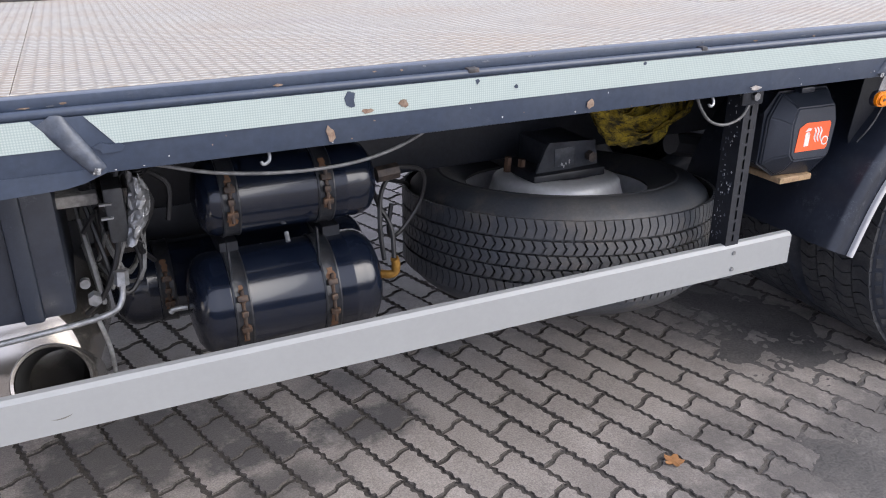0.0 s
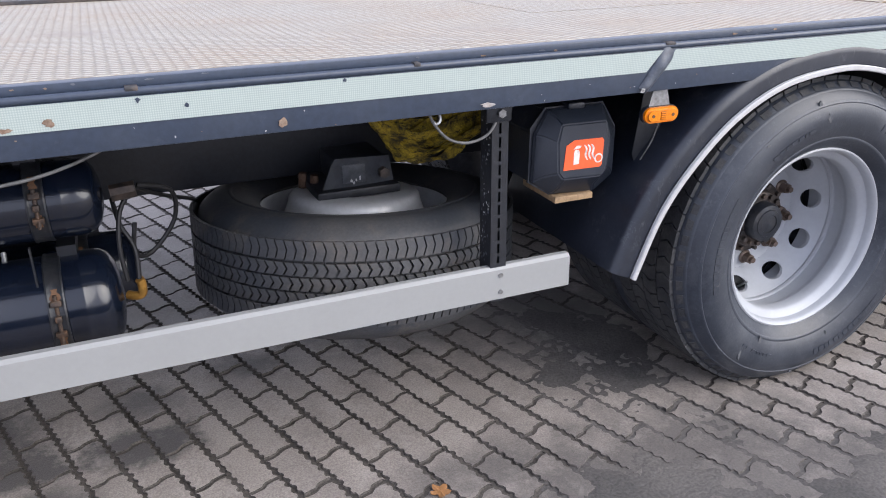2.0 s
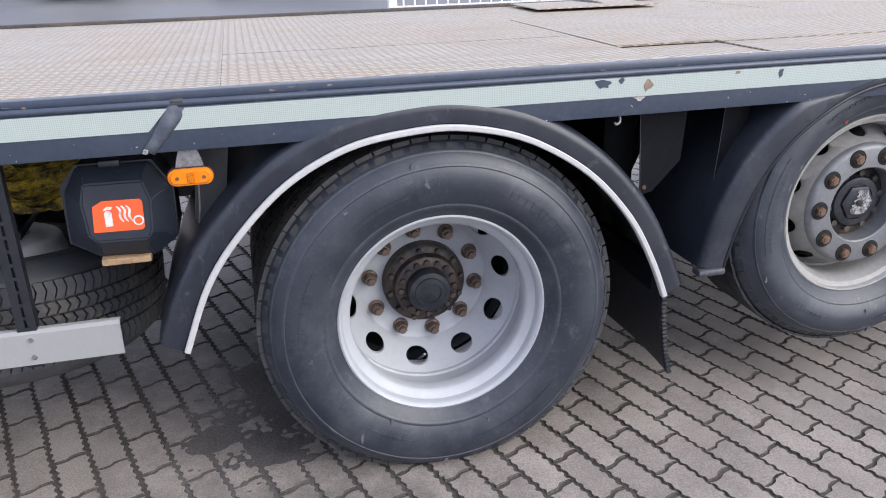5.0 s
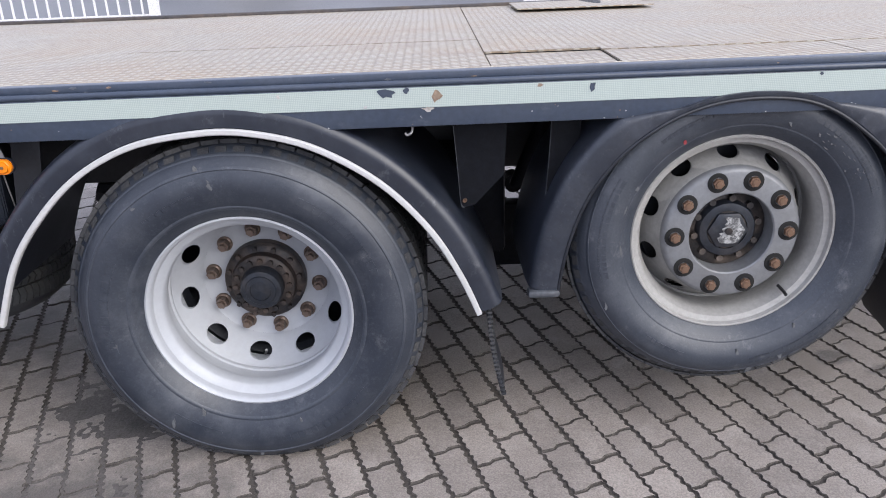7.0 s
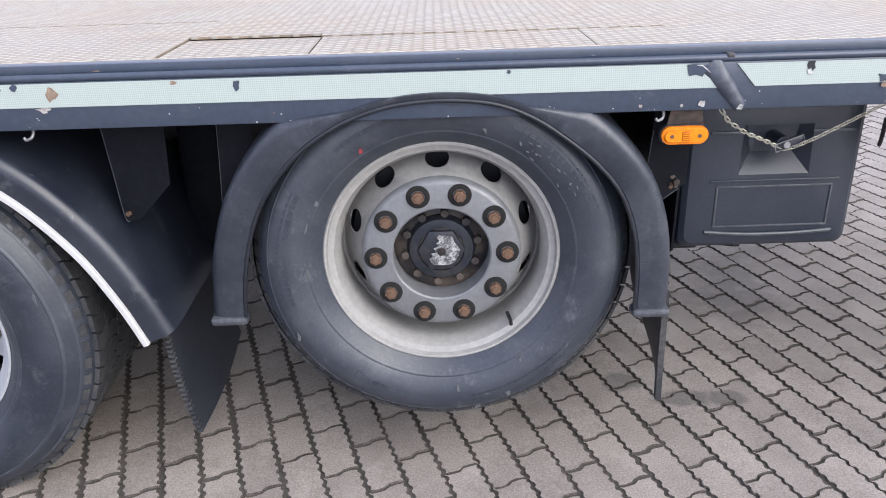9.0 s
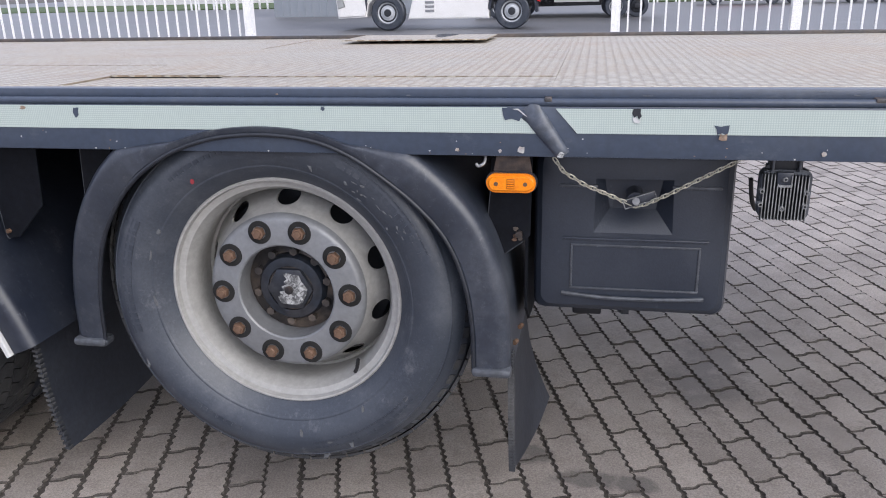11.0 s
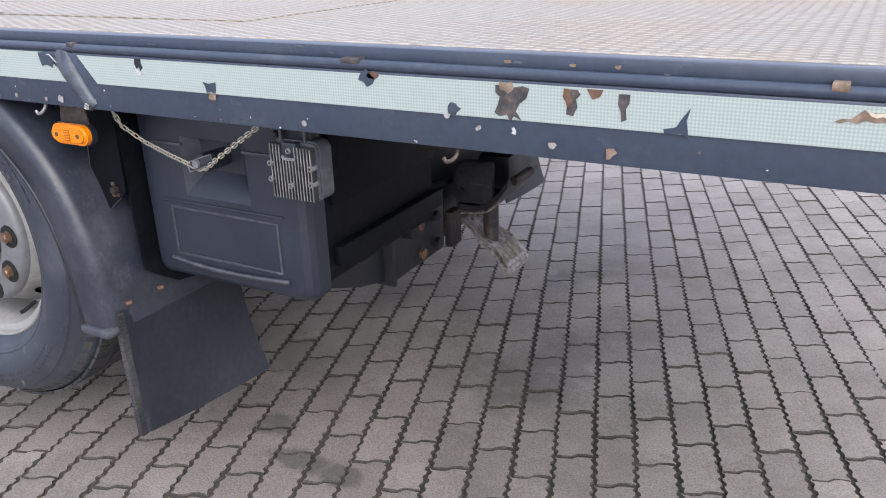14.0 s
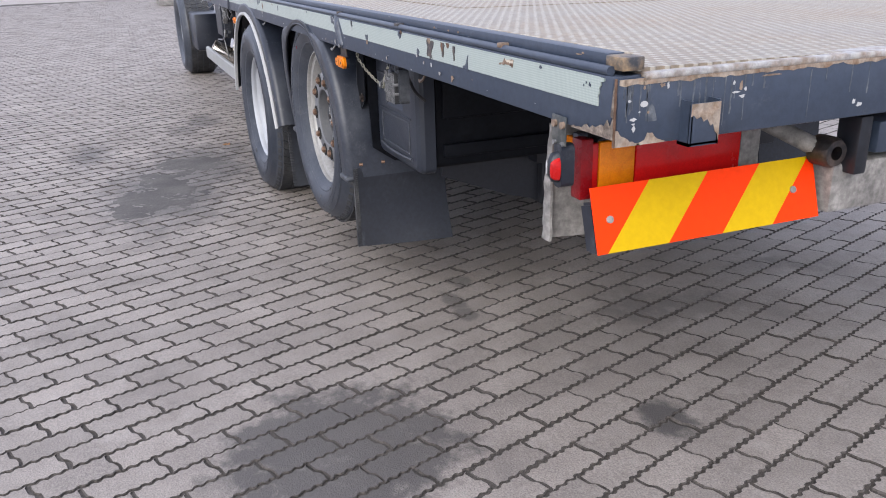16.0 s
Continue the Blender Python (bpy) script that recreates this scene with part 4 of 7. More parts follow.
def wall_rings(bm, R, bulge, rings, n=128):
    """Raised rings moulded on the outer tyre wall, each with its radius, height and half width."""
    for r, h, w in rings:
        lathe(bm, [(r - w - 0.002, wall_y(R, bulge, r - w - 0.002) + 0.0006), (r - w * 0.6, wall_y(R, bulge, r - w * 0.6) - h), (r + w * 0.6, wall_y(R, bulge, r + w * 0.6) - h), (r + w + 0.002, wall_y(R, bulge, r + w + 0.002) + 0.0006)], n)
    return bm


def wall_marks(parent, R, y, seed):
    """Low raised bars where the wall carries moulded writing, and pale scuffs."""
    r_ = random.Random(seed)
    for a0, a1, rr, h in ((20, 62, 0.395, 0.022), (105, 128, 0.385, 0.010), (150, 192, 0.395, 0.022), (230, 250, 0.385, 0.010), (280, 322, 0.400, 0.020)):
        a = a0
        q = bmesh.new()
        while a < a1:
            w = 1.2 + 2.2 * r_.random()
            c = [(math.radians(a), rr - h / 2), (math.radians(a + w), rr - h / 2), (math.radians(a + w), rr + h / 2), (math.radians(a), rr + h / 2)]
            bulge = 1.4 if y < -0.055 else 1.2
            f = [q.verts.new((r * math.cos(t), wall_y(R, bulge, r) - 0.0017, r * math.sin(t))) for t, r in c]
            g = [q.verts.new((r * math.cos(t), wall_y(R, bulge, r) + 0.004, r * math.sin(t))) for t, r in c]
            q.faces.new(f)
            for i in range(4):
                q.faces.new((f[i], g[i], g[(i + 1) % 4], f[(i + 1) % 4]))
            a += w + 0.9
        o = part("moulded_marking", q, M["rubber"], parent)
        o["kind"] = "stuff"
    for k in range(64):
        a = 2 * math.pi * k / 64
        q = bmesh.new()
        ring = []
        for rr, yy in ((R - 0.029, -0.0072), (R - 0.0155, 0.0068)):
            for s in (0.0, 0.062):
                ring.append((rr * math.cos(a + s), yy, rr * math.sin(a + s)))
        f = [q.verts.new(Vector(p) + Vector((0, -0.0022, 0))) for p in (ring[0], ring[1], ring[3], ring[2])]
        g = [q.verts.new(Vector(p) + Vector((0, 0.006, 0))) for p in (ring[0], ring[1], ring[3], ring[2])]
        q.faces.new(f)
        for i in range(4):
            q.faces.new((f[i], g[i], g[(i + 1) % 4], f[(i + 1) % 4]))
        part("shoulder_lug", q, M["rubber_dusty"], parent, smooth=False)
    for k in range(9):
        t, rr = 2 * math.pi * r_.random(), 0.33 + (R - 0.37) * r_.random()
        lx, lz = 0.003 + 0.010 * r_.random(), 0.008 + 0.022 * r_.random()
        q = prism(bmesh.new(), blob(r_, 0, 0, lx, lz, 9, 0.7), 0.006)
        part("scuff", q, M["dust"], parent, at=pose(rr * math.cos(t), wall_y(R, 1.4 if y < -0.055 else 1.2, rr) - 0.0005, rr * math.sin(t), 0, 50 * r_.random() - 25))


def cap_nut_mesh(mat):
    q = bmesh.new()
    lathe(q, [(0.030, 0.0), (0.0295, -0.002), (0.022, -0.003), (0.018, -0.003), (0.0172, -0.003)], 20)
    bmesh.ops.create_cone(q, cap_ends=True, segments=6, radius1=0.0165, radius2=0.0155, depth=0.011, matrix=Matrix.Translation((0, -0.0085, 0)) @ pose(0, 0, 0, 90))
    bmesh.ops.create_cone(q, cap_ends=True, segments=12, radius1=0.0105, radius2=0.0085, depth=0.004, matrix=Matrix.Translation((0, -0.0155, 0)) @ pose(0, 0, 0, 90))
    # ring faces take a black standing in for the shaded recess round the nut
    for f in q.faces:
        if all(0.0171 < v.co.xz.length < 0.031 and v.co.y > -0.0065 for v in f.verts):
            f.material_index = 1
    return finish("wheel_nut", q, [mat, M["soot_and_shade"]], angle=30)


def pale_scuffs(parent, y, seed):
    """Dry pale rubbing marks on a tyre wall."""
    r_ = random.Random(seed)
    for k in range(60):
        low = k % 3
        t = math.radians(r_.uniform(-88, -5) if low else r_.uniform(28, 58))
        rr = r_.uniform(0.395, 0.455) if low else r_.uniform(0.335, 0.385)
        lx, lz = (r_.uniform(0.006, 0.022), r_.uniform(0.0012, 0.0048)) if low else (r_.uniform(0.003, 0.010), r_.uniform(0.001, 0.004))
        q = prism(bmesh.new(), blob(r_, 0, 0, lx, lz, 8, 0.6), 0.008)
        part("scuff", q, M["dust"], parent, at=pose(rr * math.cos(t), wall_y(0.480, 1.4, rr) - 0.0008, rr * math.sin(t), 0, -math.degrees(t) + 90 + r_.uniform(-14, 14)))


M["stud_nut"] = material("dull_brown_wheel_nut", (0.21, 0.155, 0.125), 0.42, 0.5, second=(0.085, 0.058, 0.045), scale=60, amount=0.7, bump=0.4)
NUT = nut_mesh(M["stud_nut"])
SHORT_NUT = cap_nut_mesh(M["nut"])


def ring_of(mesh, name, parent, count, radius, y, turn=0.0):
    for i in range(count):
        a = turn + 2 * math.pi * i / count
        o = new(name, mesh)
        o.parent = parent
        o.matrix_basis = Matrix.Translation((radius * math.cos(a), y, radius * math.sin(a))) @ pose(0, 0, 0, 0, 13 * i)


def dual_wheel(parent, x, y, z, name, R, flat, label, turn):
    """A deep-dished outer wheel of a driven axle with its twin behind it."""
    q = bmesh.new()
    lathe(q, [(0.300, 0.004), (0.299, -0.003), (0.294, -0.005), (0.287, 0.0), (0.284, 0.010), (0.282, 0.024), (0.276, 0.027), (0.262, 0.038), (0.258, 0.046), (0.257, 0.078), (0.261, 0.086), (0.272, 0.100), (0.276, 0.112), (0.278, 0.150), (0.278, 0.165)], 96)
    w = part(name, q, M["silver"], parent, label, at=pose(x, y, z))
    q = holed_cone(bmesh.new(), 0.278, 0.165, 0.200, 0.262, 0.036, 0.034, 10, turn)
    lathe(q, [(0.200, 0.262), (0.190, 0.270), (0.120, 0.272)], 60)
    lathe(q, [(0.300, 0.006), (0.286, 0.06), (0.280, 0.26)], 60)
    lathe(q, [(0.279, 0.150), (0.2725, 0.153), (0.2705, 0.160), (0.2735, 0.167), (0.279, 0.168)], 96)
    part("wheel_disc", q, M["silver"], w)
    part("valve", tube(bmesh.new(), [(-0.030, 0.235, -0.262), (-0.022, 0.215, -0.244), (-0.016, 0.198, -0.226)], 0.0042, 8), M["steel"], w)
    part("tyre", lathe(bmesh.new(), tyre_profile(R, 0.30, 1.2), 128, flat=flat), M["rubber"], w)
    q = tread_blocks(bmesh.new(), R, 0.012, 0.288, 4, 62, 0.012, flat, 0.3, 0.006)
    part("tread", q, M["rubber_dusty"], w)
    q = wall_rings(bmesh.new(), R, 1.2, ((R - 0.034, 0.0014, 0.003), (R - 0.066, 0.0020, 0.004), (0.334, 0.0020, 0.005)))
    part("wall_rib", q, M["rubber_dry"], w)
    if y < 0.5:
        wall_marks(w, R, -0.049, 3)
    part("inner_tyre", lathe(bmesh.new(), [(r, yy + 0.345) for r, yy in tyre_profile(R, 0.30, 1.0)], 72, flat=flat), M["rubber"], w)
    part("inner_tread", tread_blocks(bmesh.new(), R, 0.357, 0.633, 4, 62, 0.012, flat, 0.3, 0.006), M["rubber_dusty"], w)
    q = bmesh.new()
    lathe(q, [(0.128, 0.272), (0.127, 0.24), (0.120, 0.232), (0.102, 0.228), (0.098, 0.205), (0.092, 0.200), (0.068, 0.198)], 40)
    for i in range(16):
        a = 2 * math.pi * i / 16
        rod(q, (0.083 * math.cos(a), 0.200, 0.083 * math.sin(a)), (0.083 * math.cos(a), 0.188, 0.083 * math.sin(a)), 0.009, 6)
    for i in range(12):
        a = 2 * math.pi * (i + 0.3) / 12
        rod(q, (0.113 * math.cos(a), 0.232, 0.113 * math.sin(a)), (0.113 * math.cos(a), 0.216, 0.113 * math.sin(a)), 0.008, 6)
    part("hub", q, M["hub"], w, "rust-stained bolted hub")
    q = lathe(bmesh.new(), [(0.067, 0.204), (0.066, 0.172), (0.061, 0.163), (0.048, 0.160), (0.046, 0.157), (0.032, 0.155), (0.031, 0.158), (0.016, 0.157), (0.0, 0.155)], 36)
    part("hub_cap", q, M["hub_cap"], w)
    ring_of(NUT, "wheel_nut", w, 10, 0.1675, 0.271, turn + math.pi / 10)
    q = rod(bmesh.new(), (0.0, 0.66, 0.0), (0.0, 1.16, 0.0), 0.085, 16)
    part("axle", q, M["paint_dark"], w)
    return w


def single_wheel(parent, x, y, z, name, R, label, turn, rim_mat, disc_mat, flat=0.0, out=-0.013):
    """A wheel whose disc stands out nearly flush with the rim."""
    q = bmesh.new()
    lathe(q, [(0.301, 0.006), (0.3005, -0.003), (0.297, -0.006), (0.2925, -0.005), (0.2905, 0.002), (0.2895, 0.009), (0.281, 0.012), (0.274, 0.014), (0.2705, 0.022), (0.262, 0.040), (0.258, 0.060), (0.262, 0.10), (0.264, 0.135), (0.258, 0.142)], 96)
    w = part(name, q, rim_mat, parent, label, at=pose(x, y, z))
    q = holed_cone(bmesh.new(), 0.258, 0.142, 0.205, 0.042 + out, 0.031, 0.039, 10, turn)
    part("vent_band", q, rim_mat, w)
    # thin dark ring painting the shade in the crease between tyre and rim
    part("bead_gap", lathe(bmesh.new(), [(0.3008, 0.012), (0.3015, -0.0005), (0.3045, -0.002), (0.3060, 0.012)], 96), M["soot_and_shade"], w)
    q = lathe(bmesh.new(), [(0.205, 0.042), (0.203, 0.030), (0.196, 0.021), (0.188, 0.018), (0.128, 0.018), (0.124, 0.022), (0.124, 0.09)], 72)
    set_out, deep = pose(0, out, 0), pose(0, 0.002, 0)
    part("wheel_disc", q, disc_mat, w, at=set_out)
    part("tyre", lathe(bmesh.new(), tyre_profile(R, 0.30, 1.4), 128, flat=flat), M["rubber_dry"], w)
    part("tread", tread_blocks(bmesh.new(), R, 0.012, 0.288, 4, 58, 0.008, flat, 0.3, 0.005), M["rubber_dusty"], w)
    q = wall_rings(bmesh.new(), R, 1.4, ((R - 0.028, 0.0012, 0.002), (R - 0.054, 0.0012, 0.002), (0.334, 0.0014, 0.003)))
    part("wall_rib", q, M["rubber_dry"], w)
    if y < 0.5 and x > 0:
        wall_marks(w, R, -0.058, 8)
    q = bmesh.new()
    lathe(q, [(0.124, 0.072), (0.112, 0.066), (0.085, 0.062), (0.075, 0.052), (0.062, 0.046), (0.058, 0.040), (0.0, 0.040)], 40)
    for i in range(10):
        a = 2 * math.pi * i / 10 + 0.2
        rod(q, (0.096 * math.cos(a), 0.064, 0.096 * math.sin(a)), (0.096 * math.cos(a), 0.046, 0.096 * math.sin(a)), 0.011, 6)
    part("hub", q, M["hub_dusty"], w, "greasy hub with rusty studs", at=deep)
    part("brake_drum", lathe(bmesh.new(), [(0.0, 0.150), (0.235, 0.150), (0.245, 0.165), (0.245, 0.30)], 40), M["paint_dark"], w)
    part("hub_seal", lathe(bmesh.new(), [(0.090, 0.0625), (0.088, 0.050), (0.082, 0.040), (0.070, 0.037), (0.060, 0.037), (0.060, 0.046)], 40), M["hub_cap"], w, at=deep)
    q = lathe(bmesh.new(), [(0.062, 0.040), (0.060, 0.031), (0.052, 0.028), (0.0, 0.028)], 6)
    part("hub_cap", q, M["hub_cap"], w, at=deep)
    patch = [(-14, 40), (-4, 43), (12, 40), (28, 38), (36, 24), (47, 4), (42, -14), (34, -34), (16, -40), (-4, -42), (-24, -38), (-34, -22), (-24, -16), (-28, -6), (-14, -4), (-20, 8), (-8, 14), (-12, 24), (-4, 30)]
    q = prism(bmesh.new(), [(u * rng.uniform(0.92, 1.04) / 1000, v * rng.uniform(0.92, 1.04) / 1000) for u, v in patch], 0.002, Matrix.Translation((0, 0.0255, 0)))
    part("paint_flake", q, M["white_worn"], w, "flaking white paint", at=deep)
    part("hub_screw", rod(bmesh.new(), (0, 0.028, 0), (0, 0.021, 0), 0.011, 12), M["hub"], w, at=deep)
    ring_of(SHORT_NUT, "wheel_nut", w, 10, 0.1675, 0.018 + out, turn + math.pi / 10)
    q = tube(bmesh.new(), [(0.17, 0.03, -0.185), (0.176, 0.0, -0.192), (0.176, -0.018, -0.195)], 0.005)
    part("valve", q, M["hose"], w)
    part("axle", rod(bmesh.new(), (0.0, 0.30, 0.0), (0.0, 1.13, 0.0), 0.075, 16), M["paint_dark"], w)
    return w


dual_wheel(truck, 2.642, 0.032, 0.464, "drive_wheel", 0.513, 0.4845, "silver dished steel wheel with worn black tyre", radians(-99))
w2 = single_wheel(truck, 4.034, 0.074, 0.633, "lift_axle_wheel", 0.488, "lifted wheel with grey disc and dusty tyre", radians(-17), M["rim_beige"], M["disc_grey"])
pale_scuffs(w2, -0.058, 21)
part("red_mark", prism(bmesh.new(), [(0.0048 * math.cos(a), 0.0066 * math.sin(a)) for a in (i * math.pi / 6 for i in range(12))], 0.002, Matrix.Translation((-0.180, -0.0625, 0.300))), M["red_mark"], w2, "small red paint dot")
far1 = dual_wheel(truck, 2.642, 2.42, 0.464, "far_drive_wheel", 0.506, 0.484, "far side wheel in the shade", 0.0)
far2 = single_wheel(truck, 4.040, 2.38, 0.640, "far_lift_axle_wheel", 0.464, "far side lifted wheel in the shade", 0.0, M["silver"], M["disc_grey"])
single_wheel(truck, -3.15, 0.12, 0.485, "front_wheel", 0.510, "front wheel at the cab", 0.0, M["silver"], M["silver"], 0.505)
far1.scale = far2.scale = (1, -1, 1)
w2.scale = (0.975, 0.975, 0.975)
# added dark plate that closes the bright gap behind the air tanks
part("frame_bracket", new_box(-0.18, 0.60, 0.80, 0.812, 0.44, 0.70, bevel=0.003), M["paint_dark"], truck)
# added box on the far side that keeps light from behind the tanks
part("far_fuel_tank", new_box(-1.35, 0.42, 1.80, 2.36, 0.36, 0.90, bevel=0.06, segs=4), M["paint_dark"], truck, "dark box added on the far side to block light")
part("battery_box", new_box(-2.62, -2.0, 0.15, 0.6, 0.35, 0.75, bevel=0.02), M["black_plastic"], truck)

# ---- mudguards ----
def mudguard(ctrl, y0, band, depth, trim, narrow=None, tuck=(0.0, 0.0)):
    path = curve_points(ctrl, 6)
    r = 0.016
    R_ = 0.030
    crest = [(band - R_ + R_ * math.sin(a), y0 + 0.004 + R_ - R_ * math.cos(a)) for a in (math.pi / 2 * i / 6 for i in range(7))]
    sec = [(0.006, y0 + 0.010), (0.012, y0 + 0.005)] + crest + [(band + 0.004, y0 + 0.09), (band + 0.004, y0 + depth), (band - 0.002, y0 + depth),
           (band - 0.006, y0 + 0.05), (0.016, y0 + 0.010), (0.008, y0 + 0.012)]
    def tucked(bm):
        """Draws the two legs in towards the frame."""
        for v in bm.verts:
            k = min(1.0, max(0.0, (0.96 - v.co.z) / 0.46))
            v.co.y += k * (tuck[0] if v.co.x < mid else tuck[1])
        return bm
    mid = (ctrl[0][0] + ctrl[-1][0]) / 2
    guard = part("mudguard", tucked(sweep_arch(bmesh.new(), path, sec, narrow)), M["black_plastic"] if trim else M["faded_plastic"], truck)
    if trim:
        t = [(-0.006, y0 + 0.010), (-0.006, y0 - 0.006), (-0.003, y0 - 0.009), (0.007, y0 - 0.009), (0.010, y0 - 0.006), (0.010, y0 + 0.004)]
        part("edge_trim", sweep_arch(bmesh.new(), path, t), M["white"], guard, "white rubber edge trim")
    else:
        t = [(0.005 + 0.0052 * math.cos(a), y0 + 0.008 + 0.0052 * math.sin(a)) for a in (2 * math.pi * i / 10 for i in range(10))]
        part("rolled_edge", tucked(sweep_arch(bmesh.new(), path, t)), M["flap"], guard)
    return guard


g1 = mudguard([(1.956, 0.478), (2.030, 0.655), (2.125, 0.785), (2.250, 0.900), (2.400, 0.975), (2.560, 1.003), (2.700, 1.002), (2.870, 0.958), (3.040, 0.855), (3.170, 0.715), (3.250, 0.575), (3.300, 0.455)], -0.010, 0.074, 0.66, True)
g2 = mudguard([(3.540, 0.486), (3.560, 0.620), (3.600, 0.752), (3.656, 0.850), (3.724, 0.925), (3.809, 0.983), (3.899, 1.018), (3.988, 1.033), (4.080, 1.034), (4.165, 1.022), (4.240, 0.992), (4.311, 0.945), (4.387, 0.881), (4.448, 0.805), (4.485, 0.707), (4.500, 0.600), (4.502, 0.490)],
              -0.014, 0.090, 0.46, False, lambda z: min(1.0, max(0.05, (1.004 - z) / 0.07)), (0.062, 0.022))
for gx, gy, gz in ((3.494, 0.062, 0.468), (4.548, 0.022, 0.476)):
    part("rounded_foot", box(bmesh.new(), gx - 0.047, gx + 0.047, gy - 0.018, gy + 0.03, gz, gz + 0.024, bevel=0.010), M["worn_plastic"], g2)


def flap(name, x, y0, y1, z0, z1, mat, lean=0.0, ridges=0, curl=0.03, label="", skew=0.0):
    q = bmesh.new()
    nu, nv = 10, 12
    grid = []
    for side in (0, 1):
        rows = []
        for j in range(nv + 1):
            v = j / nv
            row = []
            for i in range(nu + 1):
                u = i / nu
                bend = lean * v * v + curl * (math.sin(2.6 * u + 0.6) - math.sin(0.6)) * v + skew * u * v * v
                row.append(q.verts.new((x + side * 0.006 + bend, y0 + (y1 - y0) * u, z1 + (z0 - z1) * v)))
            rows.append(row)
        grid.append(rows)
    for s, rows in enumerate(grid):
        for j in range(nv):
            for i in range(nu):
                f = (rows[j][i], rows[j][i + 1], rows[j + 1][i + 1], rows[j + 1][i])
                q.faces.new(f if s else f[::-1])
    a, c = grid
    for j in range(nv):
        for i in (0, nu):
            q.faces.new((a[j][i], a[j + 1][i], c[j + 1][i], c[j][i]))
    for i in range(nu):
        for j in (0, nv):
            q.faces.new((a[j][i], c[j][i], c[j][i + 1], a[j][i + 1]))
    f = part(name, q, mat, truck, label)
    if ridges:
        q = bmesh.new()
        for k in range(ridges):
            v = (k + 0.5) / ridges
            bend = lean * v * v
            box(q, x - 0.004 + bend, x + 0.011 + bend, y0 - 0.004, y0 + 0.012, z1 + (z0 - z1) * v - 0.0035, z1 + (z0 - z1) * v + 0.0035)
        part("ribbed_edge", q, M["rubber_dusty"], f)
    return f


flap("mud_flap", 3.330, 0.042, 0.58, 0.150, 0.47, M["flap"], 0.042, 22, 0.02, "black rubber mud flap with ribbed edge")
# added dark filler that hides a bright sliver above the flap
part("flap_rail", new_box(3.296, 3.328, 0.060, 0.580, 0.440, 0.530, bevel=0.004), M["shaded_black"], truck)
flap("mud_flap", 4.588, 0.040, 0.42, 0.210, 0.53, M["flap"], 0.004, 40, 0.012, "large black rubber mud flap", 0.075)
flap("far_mud_flap", 4.600, 2.05, 2.42, 0.170, 0.53, M["flap"], 0.03, 0, 0.012, "black rubber mud flap in the shade", 0.04)
flap("rear_mud_flap", 6.100, 0.046, 0.36, 0.720, 0.985, M["grey_flap"], -0.022, 0, 0.030, "dirty pale grey rubber flap", 0.03)
q = bmesh.new()
bmesh.ops.create_grid(q, x_segments=3, y_segments=22, size=0.5)
for v in q.verts:
    u, w = v.co.x + 0.5, v.co.y + 0.5
    wave = 0.004 * noise.noise(Vector((u * 2, w * 7, 3)))
    v.co = Vector((6.071 + 0.010 * (w > 0.55) * (w - 0.55) + 0.034 * u * (1.0 - 0.45 * w) + wave + 0.022 * w, 0.041 + 0.010 * (u - 0.5) ** 2 + wave, 0.718 + 0.255 * w))
r = bmesh.ops.extrude_face_region(q, geom=list(q.faces))
for v in [e for e in r["geom"] if isinstance(e, bmesh.types.BMVert)]:
    v.co.y += 0.006
bmesh.ops.recalc_face_normals(q, faces=q.faces)
part("turned_edge", q, M["grey_flap"], truck, "pale turned edge of the rear flap")

# ---- side guard rail and its slotted post ----
q = prism(bmesh.new(), [(0, 0.462), (0, 0.548), (0.010, 0.556), (0.026, 0.556), (0.026, 0.552), (0.012, 0.551), (0.006, 0.546), (0.006, 0.462)], 2.150)
rail = part("side_guard_rail", q, M["alu"], truck, "plain aluminium side guard rail", at=Matrix(((0, 1, 0, -0.358), (1, 0, 0, 0.064), (0, 0, 1, 0), (0, 0, 0, 1))))
part("side_guard_rail", new_box(-0.356, 1.790, 0.071, 0.078, 0.466, 0.545), M["alu"], truck)
for z in (0.532, 0.483):
    part("rail_bolt", rod(bmesh.new(), (1.578, 0.066, z), (1.578, 0.0605, z), 0.0075, 12, 0.006), M["steel"], truck)
q = bmesh.new()
for z0, z1 in [(0.452, 0.565)] + [(0.585 + 0.036 * k, 0.594 + 0.036 * k) for k in range(11)] + [(0.975, 0.998)]:
    box(q, 1.556, 1.590, 0.071, 0.075, z0, z1 + 0.0)
box(q, 1.556, 1.5695, 0.0712, 0.0748, 0.46, 0.99)
box(q, 1.5765, 1.590, 0.0712, 0.0748, 0.46, 0.99)
box(q, 1.550, 1.556, 0.071, 0.135, 0.455, 0.998)
box(q, 1.590, 1.596, 0.071, 0.100, 0.455, 0.998)
box(q, 1.557, 1.589, 0.084, 0.088, 0.46, 0.99)
post = part("slotted_post", q, M["paint_dark"], truck, "slotted steel post with chipped paint", smooth=False)
for i in range(80):
    z = 0.56 + 0.42 * rng.random()
    s = prism(bmesh.new(), blob(rng, 0, 0, 0.0016 + 0.003 * rng.random(), 0.002 + 0.004 * rng.random(), 7, 0.6), 0.0006)
    part("paint_chip", s, M["white"] if i % 3 == 0 else M["bar_paint"], post, at=Matrix.Translation((1.5492, 0.080 + 0.05 * rng.random(), z)) @ pose(0, 0, 0, 0, 0, -90))
q = new_box(1.530, 1.600, 0.062, 0.071, 0.950, 1.001, bevel=0.003)
part("post_bracket", q, M["hub_cap"], truck)
part("bracket_bolt", rod(bmesh.new(), (1.570, 0.062, 0.972), (1.570, 0.053, 0.972), 0.011, 6), M["steel"], truck)

